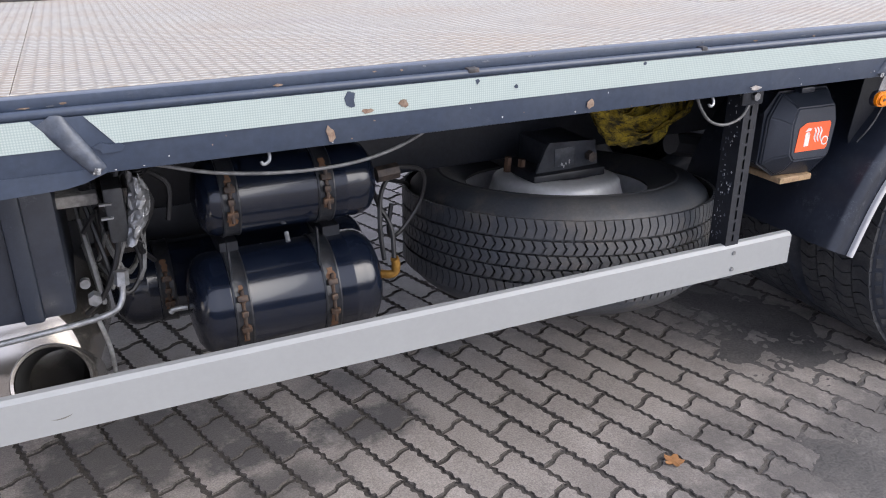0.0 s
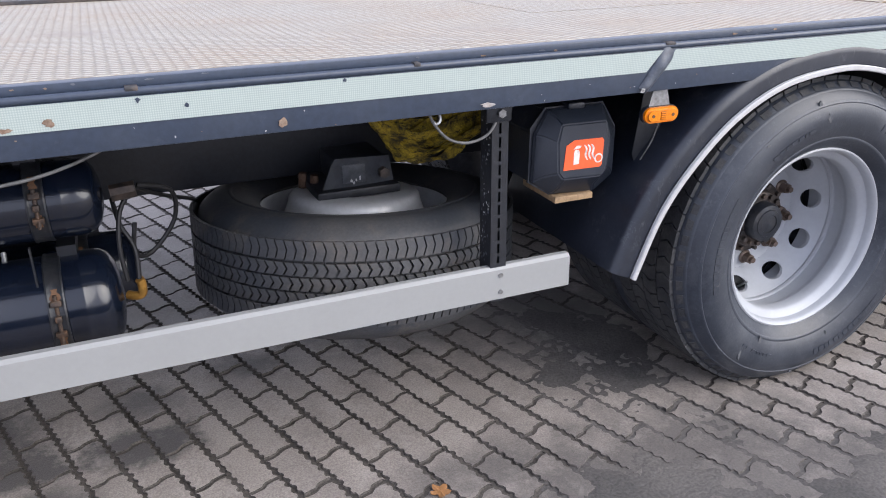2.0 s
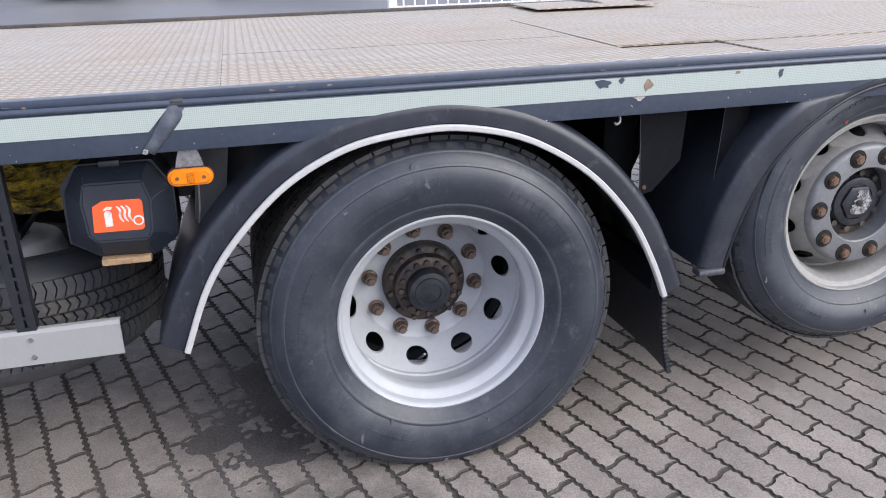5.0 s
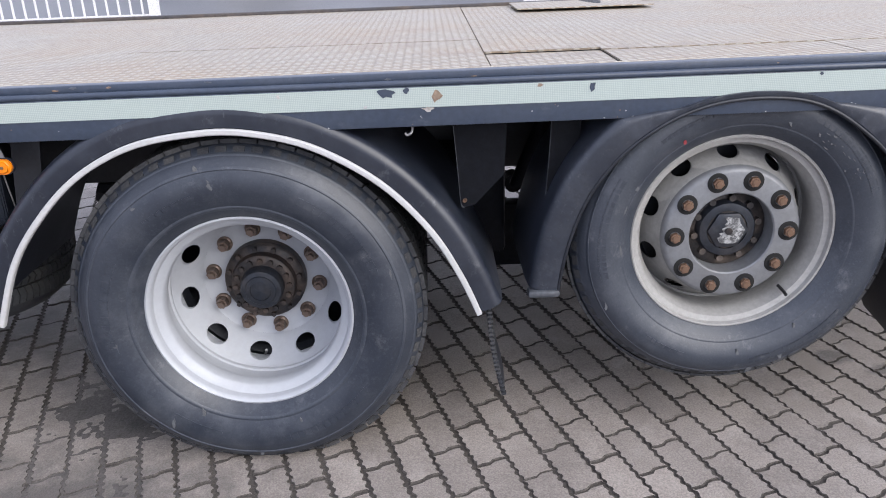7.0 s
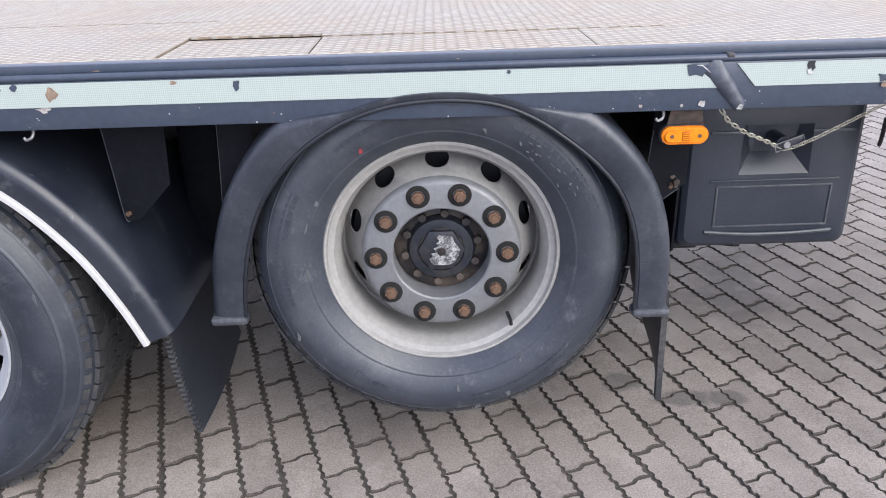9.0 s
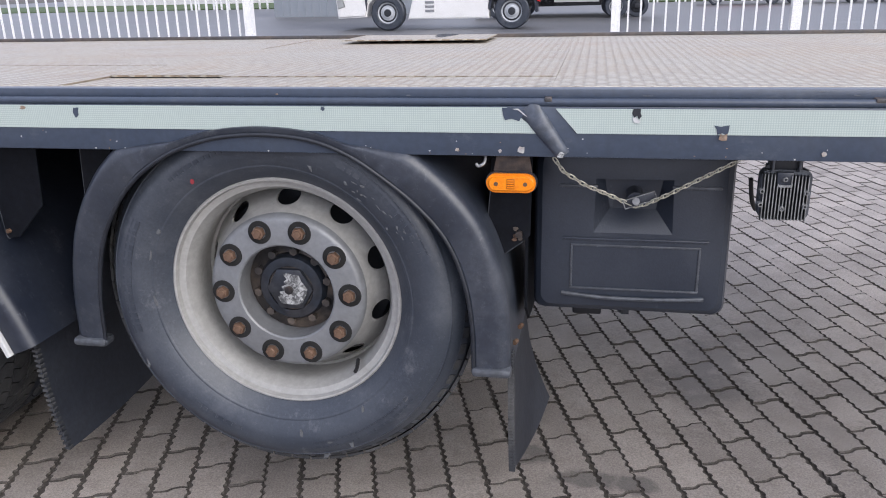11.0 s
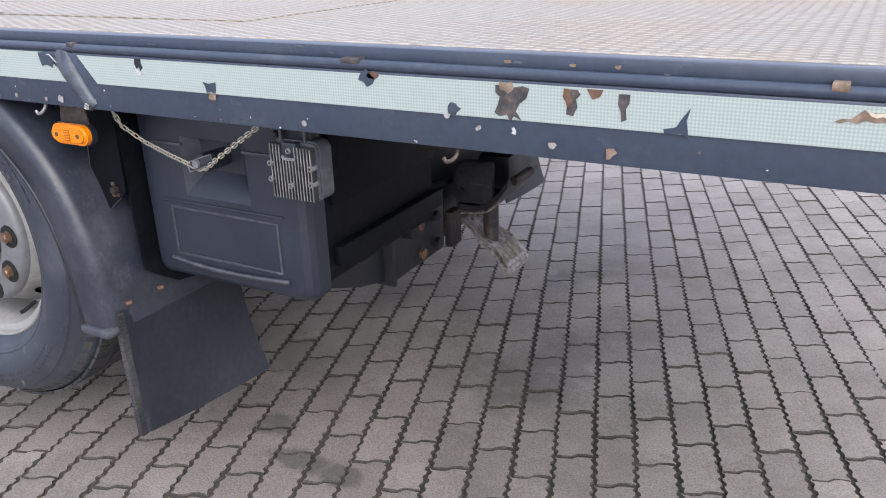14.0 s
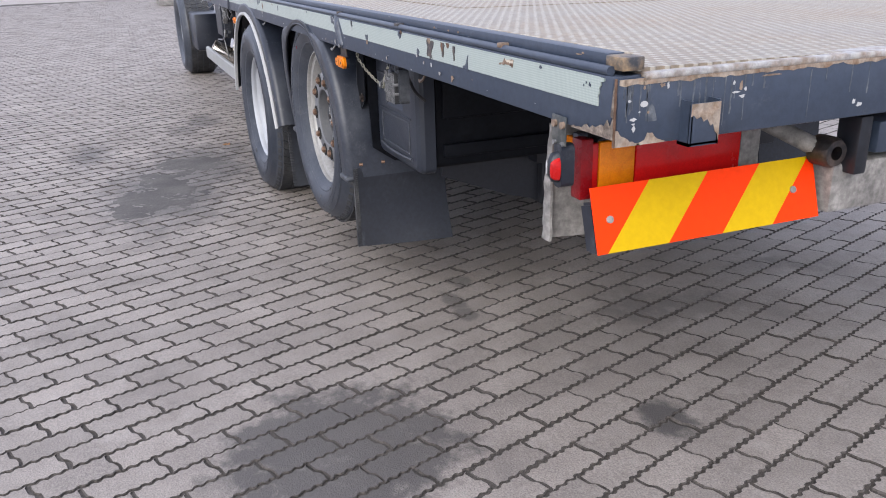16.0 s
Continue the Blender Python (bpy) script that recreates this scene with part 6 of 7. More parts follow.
for x, y, z in ((4.598, 0.071, 0.544), (4.602, 0.160, 0.545), (3.273, 0.110, 0.758)):
    part("guard_bolt", rod(bmesh.new(), (x + 0.003, y + 0.004, z), (x - 0.001, y - 0.009, z), 0.0060, 8), M["nut"], truck)
part("suspension_arm", new_box(3.30, 3.42, 0.45, 0.75, 0.45, 0.95, bevel=0.02), M["shaded_black"], truck)
part("air_bellow", lathe(bmesh.new(), [(0.0, 0.0), (0.10, 0.0), (0.125, 0.04), (0.125, 0.09), (0.105, 0.11), (0.125, 0.13), (0.125, 0.19), (0.10, 0.22), (0.0, 0.22)], 32), M["shaded_black"], truck, at=pose(3.30, 0.72, 0.55, 90))
part("leaf_spring", tube(bmesh.new(), [(1.95, 0.80, 0.62), (2.64, 0.80, 0.50), (3.35, 0.80, 0.60)], 0.045, 8), M["paint_dark"], truck)
part("shock_absorber", rod(bmesh.new(), (3.60, 0.62, 0.95), (3.48, 0.66, 0.62), 0.028, 12), M["shaded_black"], truck)

# ---- tool box ----
def rounded(x0, x1, z0, z1, r, k=5):
    out = []
    for cx, cz, a0 in ((x1 - r, z1 - r, 0), (x0 + r, z1 - r, 90), (x0 + r, z0 + r, 180), (x1 - r, z0 + r, 270)):
        out += [(cx + r * math.cos(radians(a0 + 90 * i / k)), cz + r * math.sin(radians(a0 + 90 * i / k))) for i in range(k + 1)]
    return out


# body colour holds the shade under the deck, so it is darker than the lid
q = prism(bmesh.new(), rounded(4.640, 5.060, 0.615, 0.992, 0.022), 0.44, Matrix.Translation((0, 0.205, 0)))
tbox = part("tool_box", q, M["shaded_black"], truck, "black plastic tool box with chained lid")
q = bmesh.new()
lv = []
for (ins, y) in ((0.0, 0.198), (0.0, 0.160), (0.006, 0.146), (0.018, 0.136), (0.045, 0.130)):
    lv.append([q.verts.new((x, y, z)) for x, z in rounded(4.633 + ins, 5.070 - ins, 0.600 + ins, 0.998 - ins, 0.026)])
for a, c in zip(lv, lv[1:]):
    for i in range(len(a)):
        q.faces.new((a[i], c[i], c[(i + 1) % len(a)], a[(i + 1) % len(a)]))
q.faces.new(lv[0])
o4 = [(4.770, 0.925), (4.938, 0.925), (4.942, 0.800), (4.768, 0.800)]
i4 = [(4.790, 0.918), (4.918, 0.918), (4.905, 0.850), (4.803, 0.850)]
vo = [q.verts.new((x, 0.130, z)) for x, z in o4]
vf = [q.verts.new((x, 0.164, z)) for x, z in i4]
L = lv[-1]
for ring in (L[3:9] + [vo[0], vo[1]], L[8:16] + [vo[3], vo[0]], L[15:21] + [vo[2], vo[3]], L[20:] + L[:4] + [vo[1], vo[2]]):
    q.faces.new(ring)
for i in range(4):
    q.faces.new((vo[i], vf[i], vf[(i + 1) % 4], vo[(i + 1) % 4]))
q.faces.new(vf[::-1])
bmesh.ops.recalc_face_normals(q, faces=q.faces)
lid = part("lid", q, M["box_plastic"], tbox)
lid.data.set_sharp_from_angle(angle=radians(13))
def frame_ring(x0, x1, z0, z1, y, w, h):
    q = bmesh.new()
    for a0, a1, c0, c1 in ((x0, x1, z1 - w, z1), (x0, x1, z0, z0 + w), (x0, x0 + w, z0 + w, z1 - w), (x1 - w, x1, z0 + w, z1 - w)):
        box(q, a0, a1, y - h, y + 0.002, c0, c1, bevel=min(w, h) * 0.35)
    return q
part("panel_rim", frame_ring(4.718, 5.006, 0.662, 0.772, 0.130, 0.005, 0.003), M["worn_plastic"], lid)
part("panel_rib", tube(bmesh.new(), [(4.700, 0.129, 0.650), (4.80, 0.126, 0.643), (4.92, 0.126, 0.643), (5.02, 0.129, 0.648)], 0.005, 8), M["worn_plastic"], lid)
# rails too get the colour with the shade painted in
part("side_rail", new_box(5.058, 5.082, 0.225, 0.66, 0.655, 0.700, bevel=0.006), M["shaded_black"], tbox)
part("side_rail", new_box(5.058, 5.074, 0.225, 0.64, 0.785, 0.990, bevel=0.006), M["shaded_black"], tbox)
part("panel_rib", new_box(4.700, 5.022, 0.126, 0.133, 0.782, 0.788, bevel=0.002), M["box_plastic"], lid)
part("panel_rib", new_box(4.690, 4.775, 0.125, 0.133, 0.905, 0.912, bevel=0.002), M["worn_plastic"], lid)
part("panel_rib", new_box(4.935, 5.04, 0.125, 0.133, 0.905, 0.912, bevel=0.002), M["worn_plastic"], lid)
part("latch_disc", rod(bmesh.new(), (4.856, 0.166, 0.885), (4.856, 0.098, 0.885), 0.019, 20), M["black_plastic"], lid)
part("latch_lever", box(bmesh.new(), -0.036, 0.036, -0.006, 0.006, -0.010, 0.010, bevel=0.003, m=Matrix.Translation((4.864, 0.093, 0.890)) @ pose(0, 0, 0, 0, -20, 0)), M["black_plastic"], lid)
part("lever_rim", frame_ring(-0.036, 0.036, -0.0105, 0.0105, -0.0055, 0.0022, 0.002), M["fin_edge"], lid, at=Matrix.Translation((4.864, 0.093, 0.890)) @ pose(0, 0, 0, 0, -20, 0))
part("latch_bolt", rod(bmesh.new(), (4.856, 0.09, 0.888), (4.856, 0.081, 0.888), 0.008, 12), M["steel"], lid)
def link_mesh():
    q = bmesh.new()
    P = [(0.0060 * math.cos(a) + (0.0035 if math.cos(a) > 0 else -0.0035), 0, 0.0040 * math.sin(a)) for a in (2 * math.pi * i / 12 for i in range(12))]
    tube(q, P + [P[0]], 0.0014, 5, 1)
    return finish("chain_link", q, M["chain"])
LINK = link_mesh()
def chain(ctrl):
    P = [Vector(p) for p in ctrl]
    pts = []
    for i in range(len(P) - 1):
        n_ = max(1, round((P[i + 1] - P[i]).length / 0.0128))
        pts += [P[i].lerp(P[i + 1], s / n_) for s in range(n_)]
    pts.append(P[-1])
    for i in range(len(pts) - 1):
        d = pts[i + 1] - pts[i]
        o = new("chain_link", LINK)
        o.parent = tbox
        o.matrix_basis = Matrix.Translation((pts[i] + pts[i + 1]) / 2) @ d.to_track_quat("X", "Z").to_matrix().to_4x4() @ pose(0, 0, 0, 90 * (i % 2) + 20)
chain([(4.680, 0.055, 0.985), (4.700, 0.055, 0.957), (4.747, 0.065, 0.926), (4.80, 0.075, 0.902), (4.834, 0.088, 0.884), (4.856, 0.092, 0.874), (4.880, 0.088, 0.882), (4.92, 0.075, 0.906), (4.984, 0.065, 0.945), (5.056, 0.055, 0.988)])

# ---- work lamp ----
q = prism(bmesh.new(), rounded(5.098, 5.1955, 0.870, 0.974, 0.016), 0.034, Matrix.Translation((0, 0.034, 0)))
bmesh.ops.bevel(q, geom=[e for e in q.edges if all(v.co.y < 0.035 for v in e.verts)], offset=0.003, segments=2, affect="EDGES")
wlamp = part("work_lamp", q, M["worn_plastic"], truck, "finned black LED work lamp")
FINS = 14
for k in range(FINS):
    x = 5.1005 + 0.00645 * k
    high = 0.945 if 4 <= k <= 7 else 0.969 - 0.004 * (k / 13)
    fin = part("cooling_fin", new_box(x, x + 0.0026, 0.021, 0.037, 0.8725, high, bevel=0.0008), M["fin"], wlamp)
    part("bare_fin_edge", new_box(x + 0.0003, x + 0.0023, 0.0203, 0.0213, 0.8735, high - 0.001), M["fin_edge"], fin)
part("mount_plate", new_box(5.125, 5.157, 0.022, 0.036, 0.945, 0.972, bevel=0.003), M["black_plastic"], wlamp)
part("mount_rim", prism(bmesh.new(), [(5.127, 0.950), (5.127, 0.945), (5.131, 0.942), (5.151, 0.942), (5.155, 0.945), (5.155, 0.950), (5.151, 0.9465), (5.131, 0.9465)], 0.005, Matrix.Translation((0, 0.0185, 0))), M["fin_edge"], wlamp)
for x, z in ((5.141, 0.958), (5.099, 0.933), (5.098, 0.905), (5.184, 0.931), (5.183, 0.903), (5.140, 0.897)):
    boss = part("screw_boss", lathe(bmesh.new(), [(0.0028, 0.0), (0.0046, 0.0), (0.0054, 0.003), (0.0058, 0.016), (0.0028, 0.016)], 16, True), M["fin_edge"], wlamp, at=Matrix.Translation((x, 0.0180, z)))
    part("screw", rod(bmesh.new(), (x, 0.030, z), (x, 0.0200, z), 0.0032, 6), M["hub_cap"], boss)
part("lamp_bracket", new_box(5.112, 5.176, 0.040, 0.066, 0.972, 1.001, bevel=0.003), M["paint_dark"], wlamp)
for x in (5.1175, 5.1685):
    part("bracket_stud", rod(bmesh.new(), (x, 0.033, 0.972), (x, 0.033, 0.998), 0.0030, 8), M["worn_plastic"], wlamp)
part("bracket_nut", rod(bmesh.new(), (5.110, 0.035, 0.982), (5.104, 0.035, 0.982), 0.006, 6), M["hub_cap"], wlamp)
part("lamp_cable", tube(bmesh.new(), [(5.09, 0.10, 0.94), (5.10, 0.12, 0.89), (5.115, 0.15, 0.86)], 0.005), M["hose"], wlamp)

# ---- drawbar coupling below the frame ----
q = new_box(4.900, 5.010, 1.046, 1.130, 0.535, 0.640, bevel=0.010)
coup = part("coupling", q, M["coupling_black"], truck, "greasy trailer coupling under the frame")
q = prism(bmesh.new(), [(4.934, 0.647), (4.941, 0.651), (5.036, 0.662), (5.044, 0.656), (5.044, 0.545), (5.034, 0.534), (4.926, 0.530), (4.920, 0.536), (4.920, 0.617)], 0.020, Matrix.Translation((0, 1.028, 0)))
bmesh.ops.bevel(q, geom=[e for e in q.edges if all(v.co.y < 1.029 for v in e.verts)], offset=0.003, segments=2, affect="EDGES")
cheek = part("cheek_plate", q, M["coupling_black"], coup)
for x, z, r in ((4.943, 0.565, 0.014), (4.986, 0.640, 0.006), (5.010, 0.545, 0.006), (4.944, 0.628, 0.005)):
    part("cheek_bolt", rod(bmesh.new(), (x, 1.030, z), (x, 1.030 - r * 0.8, z), r, 6), M["hub_cap"], cheek)
for x0, x1, z, h in ((4.968, 5.036, 0.592, 0.0045), (4.970, 4.995, 0.579, 0.0040)):
    part("cast_lettering", new_box(x0, x1, 1.0262, 1.0300, z, z + h, bevel=0.001), M["worn_plastic"], cheek)
part("release_rod", rod(bmesh.new(), (4.90, 1.02, 0.592), (4.78, 1.00, 0.552), 0.010, 10), M["hub_cap"], coup)


def jaw(pts, y0, y1, t, mat, name, splay=0.0):
    q = bmesh.new()
    rows = []
    for i, (x, z) in enumerate(pts):
        k = splay * i / (len(pts) - 1)
        rows.append([q.verts.new((x + 0.03 * k * (j - 1.5), y0 - k + (y1 - y0 + 2 * k) * j / 3, z - 0.012 * (1 - abs(j - 1.5) / 1.5))) for j in range(4)])
    for a, c in zip(rows, rows[1:]):
        for j in range(3):
            q.faces.new((a[j], a[j + 1], c[j + 1], c[j]))
    r = bmesh.ops.extrude_face_region(q, geom=list(q.faces))
    for v in [e for e in r["geom"] if isinstance(e, bmesh.types.BMVert)]:
        v.co.z += t
    bmesh.ops.recalc_face_normals(q, faces=q.faces)
    return part(name, q, mat, coup)


jaw([(4.925, 0.455), (4.955, 0.440), (4.99, 0.400), (5.035, 0.376), (5.062, 0.350), (5.095, 0.312)], 1.055, 1.175, 0.014, M["jaw_steel"], "lower_jaw", 0.024)
pad = jaw([(5.046, 0.384), (5.066, 0.364), (5.090, 0.336)], 1.052, 1.178, 0.006, M["worn_edge"], "jaw_pad", 0.010)
for k in range(4):
    y = 1.060 + 0.032 * k
    part("pad_cleat", rod(bmesh.new(), (5.052, y, 0.384), (5.086, y, 0.346), 0.005, 6), M["jaw_steel"], pad)
jaw([(4.92, 0.502), (4.98, 0.502), (5.03, 0.520), (5.07, 0.556), (5.104, 0.602)], 1.040, 1.215, 0.020, M["coupling_black"], "upper_jaw", 0.03)
part("jaw_lip", rod(bmesh.new(), (5.104, 1.050, 0.610), (5.110, 1.160, 0.612), 0.014, 12), M["hub"], coup)
# bare jaw edge, its shiny highlight drawn as a pale line
part("bare_jaw_edge", tube(bmesh.new(), [(4.925, 1.036, 0.440), (4.922, 1.036, 0.470), (4.935, 1.036, 0.492), (4.985, 1.036, 0.499), (5.030, 1.028, 0.514), (5.070, 1.020, 0.550)], 0.0035, 6), M["jaw_steel"], coup)
part("jaw_flange", new_box(4.908, 4.936, 0.978, 1.040, 0.400, 0.512, bevel=0.006), M["hub"], coup)
part("coupling_pin", rod(bmesh.new(), (5.00, 1.115, 0.385), (5.00, 1.115, 0.52), 0.024, 16), M["hub_dusty"], coup)
part("coupling_housing", new_box(4.88, 5.00, 1.26, 1.36, 0.50, 0.62, bevel=0.02), M["paint_dark"], coup)
for y, z in ((0.892, 0.480), (0.901, 0.398), (0.99, 0.49), (1.0, 0.40)):
    part("frame_bolt", rod(bmesh.new(), (4.868, y, z), (4.882, y, z), 0.017, 6), M["rust"] if y < 0.95 else M["hub_cap"], truck)
part("frame_bolt", rod(bmesh.new(), (4.92, 0.80, 0.53), (4.936, 0.80, 0.53), 0.015, 6), M["rust"], truck)
part("brace", rod(bmesh.new(), (6.00, 0.10, 1.0), (6.11, 0.16, 0.94), 0.010), M["paint_dark"], truck)

# ---- tail lights and hazard board ----
q = prism(bmesh.new(), rounded(0.094, 0.458, 0.838, 0.952, 0.012), 0.085)
TL = Matrix(((0, 1, 0, 6.108), (1, 0, 0, 0), (0, 0, 1, 0), (0, 0, 0, 1)))
tail = part("tail_light", q, M["black_plastic"], truck, "long tail light with red and amber lenses", at=TL)
for y0, y1, mat in ((0.054, 0.094, "red_lens"), (0.096, 0.180, "amber"), (0.182, 0.448, "red_lens")):
    part("lens", new_box(y0, y1, 0.083, 0.098, 0.842, 0.948, bevel=0.004), M[mat], tail)
for y in (0.175, 0.30, 0.40):
    part("screw", rod(bmesh.new(), (y, 0.097, 0.852), (y, 0.101, 0.852), 0.005, 10), M["steel"], tail)
part("side_reflector", new_box(6.104, 6.153, 0.078, 0.092, 0.842, 0.946, bevel=0.003), M["amber"], truck, "amber side reflector of the tail light")
part("reflector_boss", rod(bmesh.new(), (6.136, 0.079, 0.897), (6.136, 0.074, 0.897), 0.014, 20), M["amber"], truck)
part("lens_frame", new_box(6.150, 6.172, 0.066, 0.090, 0.832, 0.962, bevel=0.003), M["black_plastic"], truck)
part("side_lens", new_box(6.172, 6.208, 0.052, 0.080, 0.836, 0.958, bevel=0.003), M["red_dark"], truck)
part("lamp_cable", tube(bmesh.new(), [(6.168, 0.050, 0.930), (6.176, 0.030, 0.922), (6.198, 0.010, 0.918), (6.214, -0.004, 0.922)], 0.0028, 8), M["hose"], truck)
part("pale_post", new_box(6.15, 6.19, 0.462, 0.516, 0.80, 0.985, bevel=0.003), M["grey_flap"], truck, "bare grey steel post")
br = part("lamp_plate", new_box(6.192, 6.243, -0.006, -0.002, 0.958, 1.014, bevel=0.002), M["smeared"], truck)
for x in (6.207, 6.236):
    part("bracket_bolt", rod(bmesh.new(), (x, -0.006, 0.998), (x, -0.012, 0.998), 0.007, 10), M["rust_light"], br)
    part("bracket_bolt", rod(bmesh.new(), (x, -0.006, 0.962), (x, -0.011, 0.962), 0.005, 10), M["steel"], br)
ol = rounded(6.212, 6.243, 0.878, 0.962, 0.012)
q = prism(bmesh.new(), ol, 0.028, Matrix.Translation((0, -0.012, 0)))
smk = part("outline_lamp", q, M["black_plastic"], truck, "small red and white outline lamp")
q = lathe(bmesh.new(), [(0.0, -0.022), (0.008, -0.021), (0.014, -0.014), (0.016, 0.0)], 20)
for v in q.verts:
    v.co.z *= 2.0
part("lens_cover", q, M["hub_cap"], smk, at=pose(6.227, -0.010, 0.918))
q = lathe(bmesh.new(), [(0.0, -0.020), (0.004, -0.018), (0.0055, -0.010), (0.006, 0.0)], 16)
for v in q.verts:
    v.co.z *= 3.7
part("red_lens", q, M["red_lens"], smk, at=pose(6.238, -0.014, 0.916))
q = lathe(bmesh.new(), [(0.0, -0.019), (0.004, -0.017), (0.005, -0.010), (0.0055, 0.0)], 16)
for v in q.verts:
    v.co.z *= 3.4
part("white_lens", q, M["white"], smk, at=pose(6.220, -0.014, 0.918))
up = Vector((-0.30, 0.0, 0.954)).normalized()
along = Vector((0.018, 1.0, 0.0)).normalized()
out = along.cross(up)
HB = Matrix(((along.x, -out.x, up.x, 6.263), (along.y, -out.y, up.y, 0.052), (along.z, -out.z, up.z, 0.808), (0, 0, 0, 1)))
W, Hh = 0.552, 0.066
q = prism(bmesh.new(), [(0.002, -Hh + 0.002), (W - 0.002, -Hh + 0.002), (W - 0.002, 0.58 * Hh), (0.002, 0.58 * Hh)], 0.048, Matrix.Translation((0, 0.0045, 0)))
bmesh.ops.bevel(q, geom=list(q.edges), offset=0.006, segments=2, affect="EDGES")
board = part("hazard_board", q, M["black_plastic"], truck, "orange and yellow striped rear hazard board", at=HB)
def clip_stripe(a0, a1, b0, b1):
    """Stripe from its ends along the lower edge to those along the upper edge, kept inside the plate."""
    f = lambda t: min(max(t, 0.0), 1.0) * W
    pts = [(f(a0), -Hh), (f(a1), -Hh)]
    if a1 < 1 < b1:
        pts.append((W, -Hh + 2 * Hh * (1 - a1) / (b1 - a1)))
    if b1 > 1:
        pts.append((W, Hh))
    pts += [(f(b1), Hh), (f(b0), Hh)]
    if a0 < 0 < b0:
        pts.append((0.0, -Hh + 2 * Hh * (0 - a0) / (b0 - a0)))
    res = []
    for p in pts:
        if not res or (abs(res[-1][0] - p[0]) + abs(res[-1][1] - p[1])) > 1e-5:
            res.append(p)
    return res
for a0, a1, mat in ((-0.3, 0.0397, "orange"), (0.040, 0.2967, "yellow"), (0.297, 0.5367, "orange"), (0.537, 0.7717, "yellow"), (0.772, 1.2, "orange")):
    part("stripe", prism(bmesh.new(), clip_stripe(a0, a1, a0 + 0.205, a1 + 0.205), 0.004), M[mat], board)
for x in (0.062 * W, 0.885 * W):
    part("board_screw", rod(bmesh.new(), (x, 0.001, 0.0), (x, -0.004, 0.0), 0.0075, 12), M["primer"], board)
part("tow_bar", new_box(6.22, 6.30, 0.62, 1.9, 0.75, 0.86, bevel=0.01), M["grey_flap"], truck, "dirty rear underrun bar")
part("tow_eye", lathe(bmesh.new(), [(0.015, 0.0), (0.028, 0.0), (0.033, 0.01), (0.033, 0.05), (0.015, 0.05)], 20), M["hub"], truck, at=pose(6.31, 0.61, 0.888, 0, 0, 90))
part("ramp_arm", rod(bmesh.new(), (6.05, 0.50, 0.98), (6.28, 0.60, 0.89), 0.02), M["grey_flap"], truck)
part("ramp_hinge", new_box(6.27, 6.33, 0.645, 0.68, 0.84, 0.965, bevel=0.006), M["paint_dark"], truck)
part("ramp_tube", new_box(6.25, 6.33, 0.70, 1.8, 0.88, 0.95, bevel=0.008), M["paint"], truck)

# ---- bundle of webbing pushed between frame and deck ----
def ribbon(bm, pts, width, twist, seed):
    """A creased flat strap through the points."""
    P = [Vector(p) for p in pts]
    rows, steps = [], 12
    for i in range(len(P) - 1):
        p0, p1, p2, p3 = P[max(i - 1, 0)], P[i], P[i + 1], P[min(i + 2, len(P) - 1)]
        for k in range(steps + (i == len(P) - 2)):
            t = k / steps
            c = 0.5 * ((2 * p1) + (p2 - p0) * t + (2 * p0 - 5 * p1 + 4 * p2 - p3) * t * t + (3 * p1 - p0 - 3 * p2 + p3) * t ** 3)
            a = twist + 1.1 * noise.noise(Vector((c.x * 9, seed, c.z * 9)))
            across = Vector((0.25 * math.sin(a), -math.sin(a), math.cos(a)))
            row = []
            for m in range(5):
                u = m / 4 - 0.5
                p = c + across * width * u
                row.append(bm.verts.new(p + 0.007 * noise.noise_vector(Vector((p.x * 45, p.y * 45 + seed, p.z * 45)))))
            rows.append(row)
    fs = []
    for a, c in zip(rows, rows[1:]):
        for m in range(4):
            fs.append(bm.faces.new((a[m], a[m + 1], c[m + 1], c[m])))
    r = bmesh.ops.extrude_face_region(bm, geom=fs)
    for v in [e for e in r["geom"] if isinstance(e, bmesh.types.BMVert)]:
        v.co.y += 0.003
    return bm


bundle = thing("webbing_roll", "crumpled roll of yellow and black webbing wedged above the spare wheel", "webbing", at=(1.5, 0.5, 0.74))
wrng = random.Random(31)
for k in range(26):
    f = k / 25
    y = 0.50 + 0.10 * wrng.random() - 0.03 * math.sin(3.1 * f)
    xl, xr = 1.36 + 0.05 * wrng.random(), 1.66 + 0.09 * wrng.random()
    low = 0.735 + 0.10 * f
    xm = 1.44 + 0.10 * wrng.random()
    pts = [(xl, y + 0.03, 0.96), (xl + 0.02, y, 0.87 + 0.03 * wrng.random()), (xm, y - 0.02, low + 0.02), (xm + 0.09, y - 0.015, low + 0.015 + 0.03 * wrng.random()), (xr, y + 0.01, low + 0.07), (xr + 0.04, y + 0.04, 0.94)]
    pts = [(px - 1.5, py - 0.5, pz - 0.74) for px, py, pz in pts]
    part("webbing_strap", ribbon(bmesh.new(), pts, 0.034 + 0.02 * wrng.random(), wrng.uniform(-0.7, 0.7), k * 1.7), M["yellow_net"], bundle)

# ---- fallen leaf ----
q = bmesh.new()
ol = [(0.030 * (0.55 + 0.45 * abs(math.cos(2.5 * a))) * math.cos(a), 0.030 * (0.55 + 0.45 * abs(math.cos(2.5 * a))) * math.sin(a)) for a in (2 * math.pi * i / 40 for i in range(40))]
vs = [q.verts.new((u, v, 0.004 + 0.006 * math.sin(7 * u / 0.03) * abs(v) / 0.03)) for u, v in ol]
c = q.verts.new((0, 0, 0.003))
for i in range(40):
    q.faces.new((c, vs[i], vs[(i + 1) % 40]))
